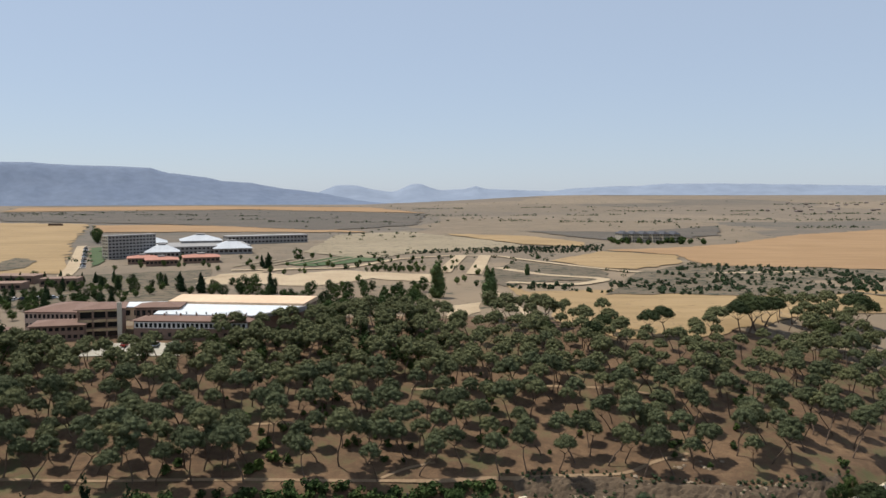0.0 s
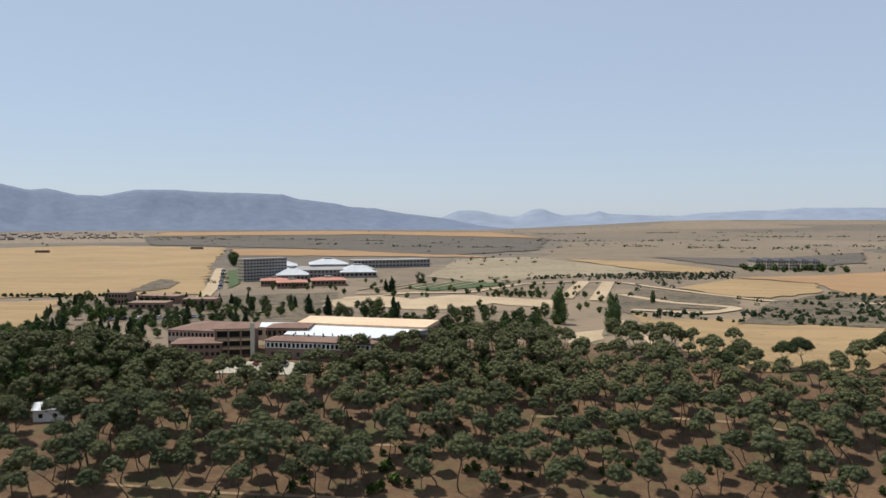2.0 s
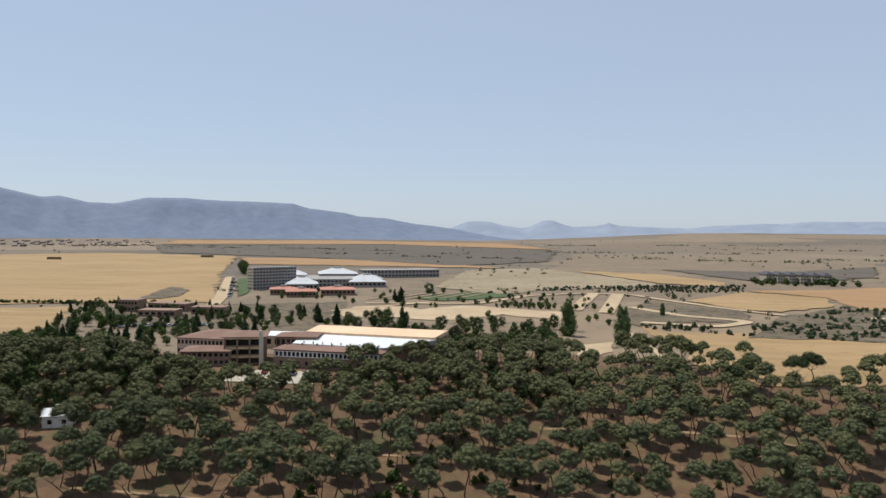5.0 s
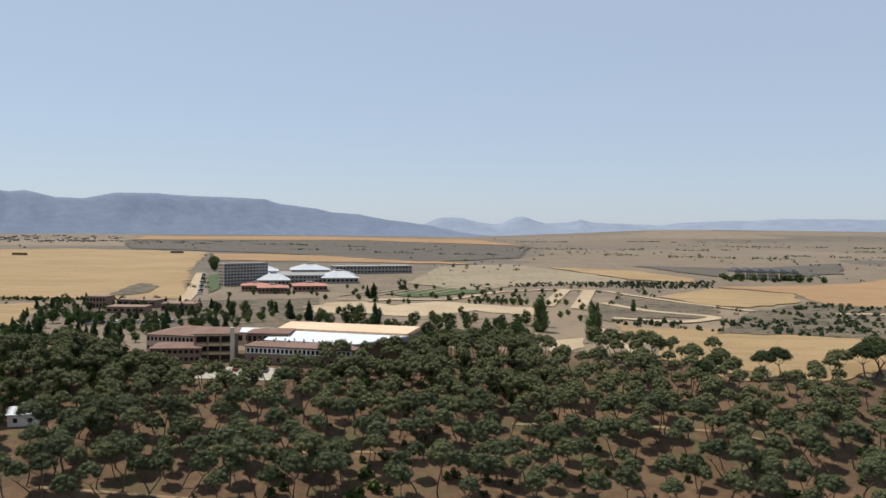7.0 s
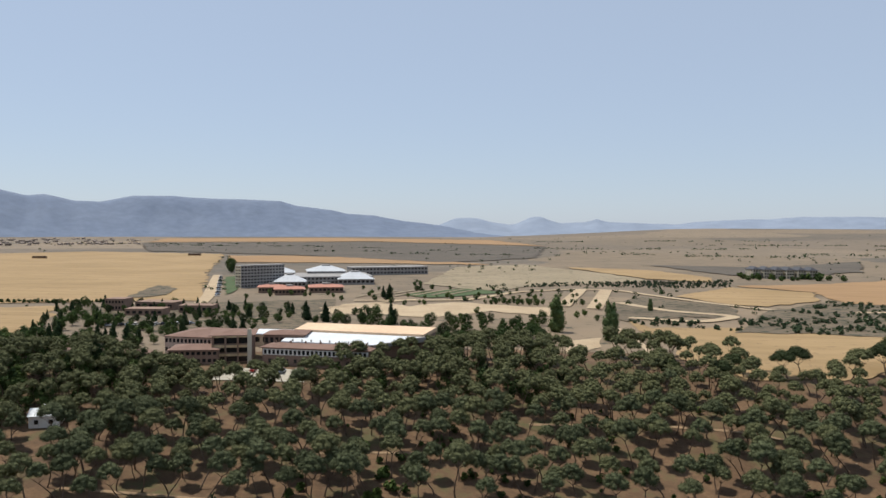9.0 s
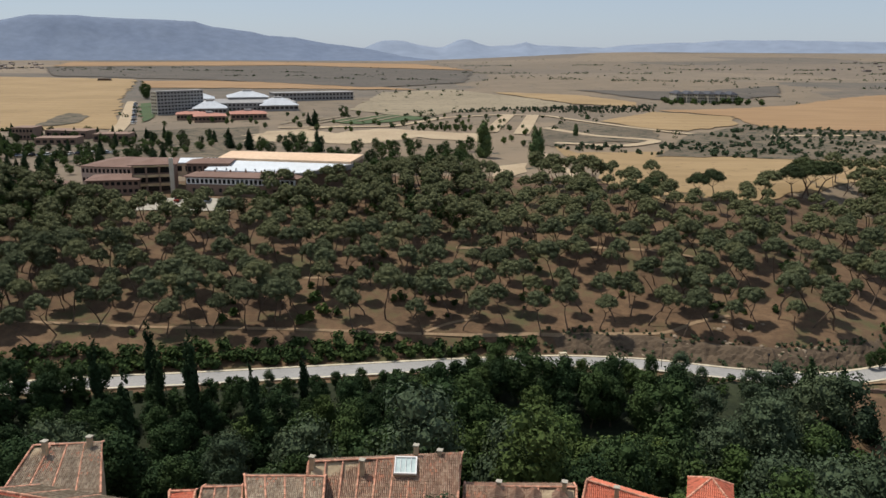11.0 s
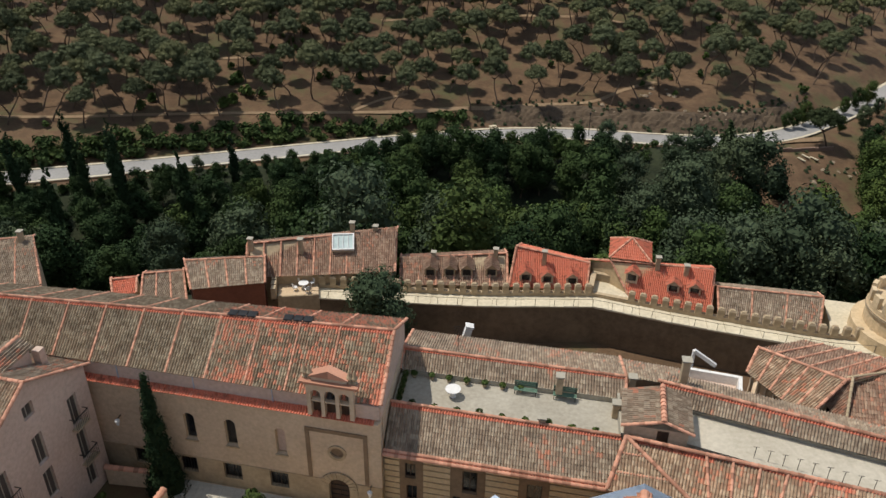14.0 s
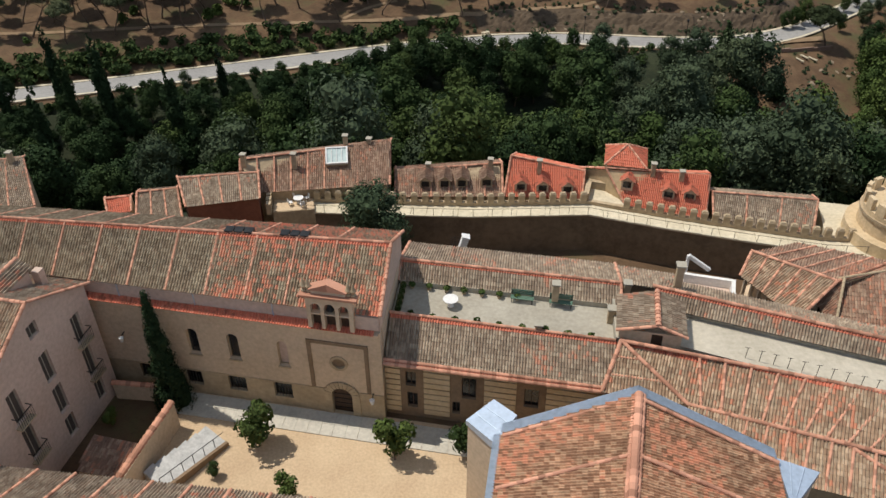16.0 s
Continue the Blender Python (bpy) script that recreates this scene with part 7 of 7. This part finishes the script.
PATH_EAST = [(14, 192), (5, 195), (9, 201), (21, 194), (30, 196), (35, 201), (43, 200), (48, 208), (51, 194), (59, 194), (66, 203), (71, 198), (78, 204), (86, 201), (95, 207), (94, 223), (85, 227), (74, 226), (82, 233), (95, 235), (70, 231), (34, 237), (35, 270), (20, 221), (26, 227), (41, 232), (54, 236), (60, 234), (66, 243), (48, 239), (108, 217), (112, 210), (119, 225), (109, 228)]
FRONT = PATH_WEST + PATH_EAST
clear = lambda x, y: near(x, y) and all((x - a) ** 2 + (y - b) ** 2 > 26 for a, b in FRONT)
slope = sorted(spread(150, -125, 125, 20, 62, 5.2, lambda x, y: clear(x, y) and (x < 5 or noise.noise((x * 0.06, y * 0.08, 4)) > -0.05)) + spread(45, -200, -122, 13, 62, 6.0, clear) + spread(30, 118, 175, 13, 62, 6.0, clear) + spread(470, -240, 175, 62, 145, 5.3, clear), key=lambda p: p[1] - float(np.interp(p[0], ROAD_X, ROAD_Y)))
for x, y in FRONT:
    stand(pick(PINES[2:]), x, y, float(rng.uniform(1.0, 1.22)), "pines on the slope")
for x, y in slope[:228]:
    stand(pick(PINES), x, y, float(rng.uniform(0.88, 1.25)), "pines on the slope")


def joined_wood(name, label, spots, kinds, scale, leaf, category="wood"):
    """The farther part of a wood, past counting, as one object."""
    verts, faces, mats = [], [], []
    for x, y in spots:
        tree = pick(kinds)
        m = pose(x, y, land(x, y), 0, 0, float(rng.uniform(0, 360))) @ Matrix.Scale(float(rng.uniform(*scale)), 4)
        for child in tree.children:
            i = 0 if child.name.startswith("trunk") else 1
            co = np.empty(len(child.data.vertices) * 3)
            child.data.vertices.foreach_get("co", co)
            co = co.reshape(-1, 3) @ np.array(m.to_3x3()).T + np.array(m.translation)
            base = len(verts)
            verts += co.tolist()
            polys = [tuple(v + base for v in p.vertices) for p in child.data.polygons]
            faces += polys
            mats += [i] * len(polys)
    ob = mesh_ob(name, verts, faces, M_BARK)
    ob.data.materials.append(leaf)
    ob.data.polygons.foreach_set("material_index", mats)
    return tagged(ob, label, category, kind="stuff")


joined_wood("pine_wood", "upper part of the stone pine wood on the slope", slope[228:], PINES_FAR, (0.9, 1.25), M_PINE)
for tree in PINES_FAR:
    for ob in (*tree.children, tree):
        bpy.data.objects.remove(ob)
for x, y, s in ((52, 279, 0.82), (57, 286, 0.8), (78.5, 288.8, 0.78), (84, 291, 0.85), (117, 304, 1.0), (121.5, 308, 1.15), (126, 312, 1.15), (131, 317, 1.05), (147, 301, 0.9), (176, 337, 1.15), (184, 338, 0.95), (36, 282, 0.75)):
    stand(UMBRELLA[0], x, y, s * 1.12, "umbrella pines")
for x, y, s in ((-3, 392, 1.2), (22, 366, 1.15), (54, 500, 0.5)):
    stand(FIELD_POPLAR, x, y, s, "poplars by the field")
# the gorge: lower towards the road
wy = lambda x: float(np.interp(x, WALL_X, WALL_Y))
gorge = spread(310, -125, 150, -92, -7, 4.0, lambda x, y: abs(x) < y * 0.8 and y > wy(x) + 13)
for x, y in gorge:
    u = float(np.interp(x, ROAD_X, ROAD_Y)) - y
    if (x > 66 and u < 26 and (x - 84) ** 2 < 460) or (74 < x < 97 and 140 < y and u < 42):
        continue
    if any(abs(x - cx * (1 - s / 140)) < 4.0 and cy - s - 2 < y < cy - s + 2 for cx, cy in ((-66, 128.5), (-44.5, 137), (-71.5, 152), (-59, 143)) for s in (0, 4, 8, 12, 16, 20)):
        continue
    patch = noise.noise((x * 0.035, y * 0.035, 6))
    tree = pick(WILLOW) if patch > (0.12 if x < 48 else 0.3) and x > 0 else BROAD[4] if patch < -0.3 or (x > 42 and patch < 0.1) else BROAD[0] if x < -28 and patch < 0.25 else pick(BROAD[:4] + [BROAD[2]] * (x > 0))
    size = min(1.2, 0.16 + 0.038 * (u - 2)) * float(rng.uniform(0.7, 1.25)) * (0.8 if x < -20 else 1.0)
    stand(tree, x, y, size, "trees in the gorge")
for x, y in spread(60, -115, -5, -34, -8, 3.6, lambda x, y: abs(x) < y * 0.8):
    u = float(np.interp(x, ROAD_X, ROAD_Y)) - y
    stand(pick(BROAD[:4]), x, y, min(1.0, 0.1 + 0.03 * u) * float(rng.uniform(0.85, 1.15)), "trees below the road")
for x, y, k in ((-96, 139, 0.95), (-90, 143, 0.9), (-86, 147, 0.85), (-99, 146, 0.9), (-92, 149, 0.8), (-82, 151, 0.7), (-104, 141, 1.0), (-76, 140, 0.7)):
    stand(BROAD[0], x, y, k, "trees below the road")
for x, y in ((-3, 166), (1, 164), (-6, 162), (-1, 160), (3, 168)):
    stand(pick(BROAD[:3]), x, y, float(rng.uniform(0.6, 0.8)), "trees in the gorge")
for k in range(16):
    stand(POPLAR[0], 6 + 1.9 * k + float(rng.uniform(-1, 1)), 119 + 7 * math.sin(k * 1.7), float(rng.uniform(0.72, 1.0)), "poplar row in the gorge", 1.4)
for x, y, s, tall in ((-66, 128.5, 1.15, 1.35), (-44.5, 137, 1.12, 1.3), (-71.5, 152, 1.0, 1.1), (-59, 143, 1.2, 1.2), (-62, 151, 0.95, 1), (-80, 145, 1.0, 1.1), (-66, 143, 1.1, 1.1), (-38, 150, 0.9, 1.1), (10, 134, 0.8, 1.1), (14, 128, 0.7, 1.1), (3, 130, 0.6, 1.1)):
    stand(CYPR[0], x, y, s, "cypresses in the gorge", tall)
for x, y, s in ((71.4, 164.7, 0.85), (76.2, 160, 0.95), (79.5, 153, 0.75), (67, 160, 0.6)):
    stand(CEDAR[0], x, y, s, "conifers by the road")
joined_wood("bank_scrub", "low dry scrub over the rocky bank above the road", spread(170, 14, 112, 5, 15, 1.3, lambda x, y: noise.noise((x * 0.15, y * 0.2, 3)) > -0.1) + spread(60, 76, 114, 144, 171, 1.6, lambda x, y: noise.noise((x * 0.15, y * 0.15, 9)) > 0.0, False), SHRUB, (0.22, 0.6), M_ASHEN, "bushes")
joined_wood("roadside_scrub", "low dark scrub along the lower edge of the road", spread(170, -120, 66, -12, -5.2, 1.6, lambda x, y: True), SHRUB, (0.5, 1.0), M_LEAF3, "bushes")
# hedge along the bank, bushes on the slope
for k in range(90):
    x = -122 + 134 * k / 89 + float(rng.uniform(-1, 1))
    stand(SHRUB[1], x, float(np.interp(x, ROAD_X, ROAD_Y)) + float(rng.uniform(5.6, 9)), float(rng.uniform(0.9, 1.6)), "hedge above the road")
for k in range(46):
    x = -124 + 100 * k / 45 + float(rng.uniform(-1, 1))
    stand(SHRUB[1], x, float(np.interp(x, ROAD_X, ROAD_Y)) + float(rng.uniform(9, 12.5)), float(rng.uniform(0.9, 1.7)), "hedge above the road")
for x, y in spread(90, -90, 110, 10, 80, 3.0, lambda x, y: noise.noise((x * 0.04, y * 0.04, 8)) > 0.05):
    stand(pick(SHRUB), x, y, float(rng.uniform(0.5, 1.2)), "bushes on the slope")
for x, y in ((-48, 200), (-46, 201), (-42, 195), (-46, 190), (-48, 188), (-44, 196), (-39, 195), (-56, 215), (-37, 202), (-26, 205), (-68, 186), (-66, 190)):
    stand(SHRUB[0], x, y, float(rng.uniform(0.9, 1.5)), "bushes on the slope")
stand(UMBRELLA[0], 100.5, 174.6, 0.86, "umbrella pines")
for x, y, k in ((97, 186, 0.42), (100, 188, 0.5), (94, 185, 0.36), (120, 199, 0.5), (125, 203, 0.55), (115, 196, 0.4)):
    stand(BROAD[2], x, y, k, "trees beside the lookout")
# around the school and the park
LIME = make_tree("lime_tree", "light green leafy tree beside the car park", rng, 9, 1.6, 0.25, 4.2, 16, 900, 0.34, M_LEAF2, 0.85, 0.5, "ball")
open_ground = lambda x, y: inside(x, y, [(-416, 429), (-319, 460), (-263, 360), (-246, 300), (-264, 271), (-420, 270)]) or inside(x, y, [(-262, 398), (-218, 404), (-218, 432), (-262, 428)]) or inside(x, y, [(-244, 330), (-210, 340), (-216, 368), (-246, 362)])
for x, y in spread(235, -330, -150, 200, 470, 5.2, lambda x, y: not inside(x, y, SCHOOL) and abs(x) < y * 0.85 and not open_ground(x, y) and math.hypot(x + 152, y - 211) > 12, False):
    tall = 1.0 - 0.36 * smooth(270, 380, y)
    stand(CEDAR[0] if rng.uniform() < 0.16 else LIME if rng.uniform() < 0.32 else pick(DARK), x, y, float(rng.uniform(0.65, 1.05)) * tall, "park trees")
for x, y in ((-245, 354), (-239, 366), (-233, 372), (-229, 379), (-252, 372), (-260, 384), (-247, 386)):
    stand(LIME, x, y, float(rng.uniform(0.8, 1.0)), "lime trees")
for x, y in spread(42, -215, -128, 208, 262, 7.5, lambda x, y: not inside(x, y, SCHOOL) and math.hypot(x + 152, y - 211) > 13 and abs(x) < y * 0.85, False):
    stand(pick(DARK), x, y, float(rng.uniform(0.7, 1.05)), "park trees")
for x, y in spread(95, -88, 0, 254, 372, 5.6, lambda x, y: not inside(x, y, SCHOOL) and not inside(x, y, [(-6, 296), (25, 296), (25, 380), (-6, 380)]), False):
    stand(pick(DARK), x, y, float(rng.uniform(0.55, 0.9)), "trees beside the sports hall")
for x, y in spread(34, -135, -10, 386, 430, 5, lambda x, y: True, False):
    stand(pick(DARK), x, y, float(rng.uniform(0.45, 0.85)), "tree row behind the hall")
for x, y, s in ((-140, 415, 0.9), (-128, 412, 0.9), (-105, 408, 1.0), (-98, 407, 1.05), (-90, 406, 0.95), (-370, 835, 1.7), (-362, 820, 1.3), (-376, 850, 1.5), (-115, 617, 1.0), (-122, 545, 0.95), (-130, 560, 0.7)):
    stand(pick(CEDAR) if s < 1.0 else DARK[2], x, y, s, "trees on the plain")
joined_wood("hedgerow", "dense olive hedgerow along the dirt track", spread(330, -40, 165, 680, 800, 2.6, lambda x, y: inside(x, y, [(-40, 668), (4, 696), (53, 690), (100, 688), (144, 708), (164, 800), (110, 770), (60, 764), (-22, 716)]), False), SHRUB, (0.5, 1.25), M_CYPRESS2, "bushes")
joined_wood("scrub", "low olive scrub on the stony slope", spread(560, 34, 330, 396, 600, 2.4, lambda x, y: inside(x, y, [(33, 426), (88, 408), (150, 398), (225, 402), (300, 422), (330, 500), (245, 545), (182, 582), (157, 528), (118, 488), (90, 440), (40, 450)]) and noise.noise((x * 0.03, y * 0.03, 2)) > -0.15, False), SHRUB, (0.4, 1.5), M_CYPRESS2, "bushes")
for x, y in spread(36, 178, 275, 805, 900, 7, lambda x, y: True, False):
    stand(pick(SHRUB), x, y, float(rng.uniform(1.8, 3.2)), "trees round the apartments")
for x, y in spread(70, -230, 30, 440, 640, 11, lambda x, y: not any(inside(x, y, f[4]) for f in FIELDS), False):
    stand(LIME if rng.uniform() < 0.5 else DARK[0], x, y, float(rng.uniform(0.35, 0.6)), "small trees on the plain")


def far_scrub():
    """Dots of far trees and bushes over the plain."""
    verts, faces = [], []
    for _ in range(1500):
        a, r = float(rng.uniform(-40, 44)), float(430 + 3000 * rng.uniform() ** 1.5)
        x, y = -r * math.sin(radians(a)), r * math.cos(radians(a))
        if noise.noise((x * 0.004, y * 0.004, 1)) < 0.02 or any(inside(x, y, f[4]) for f in FIELDS if f[1] in (M_WHEAT, M_WHEAT2, M_TRACK, M_PAVE)):
            continue
        s = float(rng.uniform(0.5, 1.9))
        leaf_cloud(verts, faces, rng, [(x, y, land(x, y) + s * 0.8)], [(s * 1.5, s * 1.5, s)], 16, s * 0.6)
    ob = mesh_ob("far_bushes", verts, faces, M_LEAF)
    tagged(ob, "scattered dark bushes over the far plain", "bushes", kind="stuff")


def tree_lines():
    """Dark lines of trees and hedges between the far fields."""
    verts, faces = [], []
    for a, r, turn, n in ((22, 1650, 8, 70), (14, 1500, -9, 60), (4, 1900, 5, 90), (-4, 1500, 12, 60), (-10, 2300, -6, 110), (-16, 1650, 9, 70), (-20, 2100, -8, 90), (-24, 1350, 5, 40), (2, 2700, -5, 120), (29, 2200, -5, 110), (-22, 3000, 4, 130), (34, 2500, 4, 110)):
        x, y = -r * math.sin(radians(a)), r * math.cos(radians(a))
        for k in range(n):
            x += float(rng.uniform(3, 9)) * math.cos(radians(turn))
            y += 6 * math.sin(radians(turn)) + float(rng.normal()) * 7
            if noise.noise((x * 0.012, y * 0.012, a)) < -0.08:
                continue
            h = float(rng.uniform(0.8, 2.6))
            leaf_cloud(verts, faces, rng, [(x, y, land(x, y) + h * 0.8)], [(h * 1.8, h * 1.8, h)], 12, h * 0.7)
    tagged(mesh_ob("tree_line", verts, faces, M_CYPRESS2), "dark lines of trees and hedges between far fields", "trees", kind="stuff")


far_scrub()
tree_lines()
joined_wood("field_hedge", "dark hedge between the stubble fields", spread(60, -392, -290, 466, 500, 2.5, lambda x, y: abs(y - float(np.interp(x, (-390, -356, -322, -295), (472, 478, 484, 498)))) < 3.5, False), SHRUB, (0.7, 1.3), M_LEAF3, "bushes")
for x, y in spread(26, -50, -15, 520, 545, 3.5, lambda x, y: True, False):
    stand(DARK[0], x, y, float(rng.uniform(0.3, 0.5)), "small trees below the dirt track")
for x, y, z in ((-120, 252, 0.8), (-108, 253, 0.75), (-99, 255, 0.85), (-91, 257, 0.8), (-85, 261, 0.95), (-79, 266, 0.95), (-73, 272, 0.9), (-66, 276, 0.95), (-60, 279, 0.9), (-150, 261, 1.0), (-160, 265, 1.05), (-140, 255, 1.0), (-171, 262, 1.0), (-134, 250, 0.95)):
    stand(pick(DARK), x, y, z * (0.7 if x > -125 else 0.95), "trees before the school")
# the court and the wall
COURT_CYPRESS = make_tree("court_cypress", "dense dark cypress beside the garden wall", rng, 11.3, 0.5, 0.2, 1.3, 44, 7500, 0.11, M_CYPRESS, 1.5, 0.05, "spire")
stand(COURT_CYPRESS, -19.3, 44.2, 1.0, "", 1.1, 0.0)
COURT = [make_tree("court_tree", "small round leafy tree on the sand court", rng, 4.0, 1.0, 0.1, 1.5, 14, 900, 0.17, M_LEAF2 if k else M_LEAF3, 0.95, 0.4, "ball") for k in range(2)]
for k, (x, y, s) in enumerate(((-12.1, 39.5, 1.15), (-1.8, 37.7, 1.15), (3.3, 38.0, 0.95), (-9.2, 34.7, 0.75), (-14.9, 36.9, 0.4), (-23.6, 42.2, 0.5))):
    stand(COURT[k % 2], x, y, s, "court trees", 1, 0.0)
ELM = make_tree("wall_tree", "large dark tree standing inside the town wall", rng, 13, 3.0, 0.35, 4.2, 34, 7000, 0.17, M_CYPRESS2, 1.0, 0.5, "ball")
stand(ELM, -4.4, 71.5, 1.06, "", 1.0, -9.0)
# rocks on the slope
for k in range(96):
    cx, cy = ((56, 215), (50, 190), (66, 199), (90, 227), (36, 190), (58, 189), (75, 187), (86, 187), (92, 160), (101, 164))[k % 10]
    x, y = cx + float(rng.normal()) * 4.0, cy + float(rng.normal()) * 1.8
    bm = bmesh.new()
    bmesh.ops.create_icosphere(bm, subdivisions=2, radius=1.0)
    for v in bm.verts:
        v.co *= 0.8 + 0.45 * noise.noise(v.co * 1.3 + Vector((k, 0, 0)))
        v.co.z *= 0.55
    s = float(rng.uniform(0.35, 1.25)) * (1.0 if k % 3 else 0.7)
    bmesh.ops.scale(bm, vec=(s, s * 0.8, s), verts=bm.verts)
    ob = tagged(part("boulder", bm, M_BOULDER, None), "weathered tan boulder on the dry slope", "rock", "boulders")
    ob.matrix_basis = pose(x, y, land(x, y), 0, 0, float(rng.uniform(0, 360)))
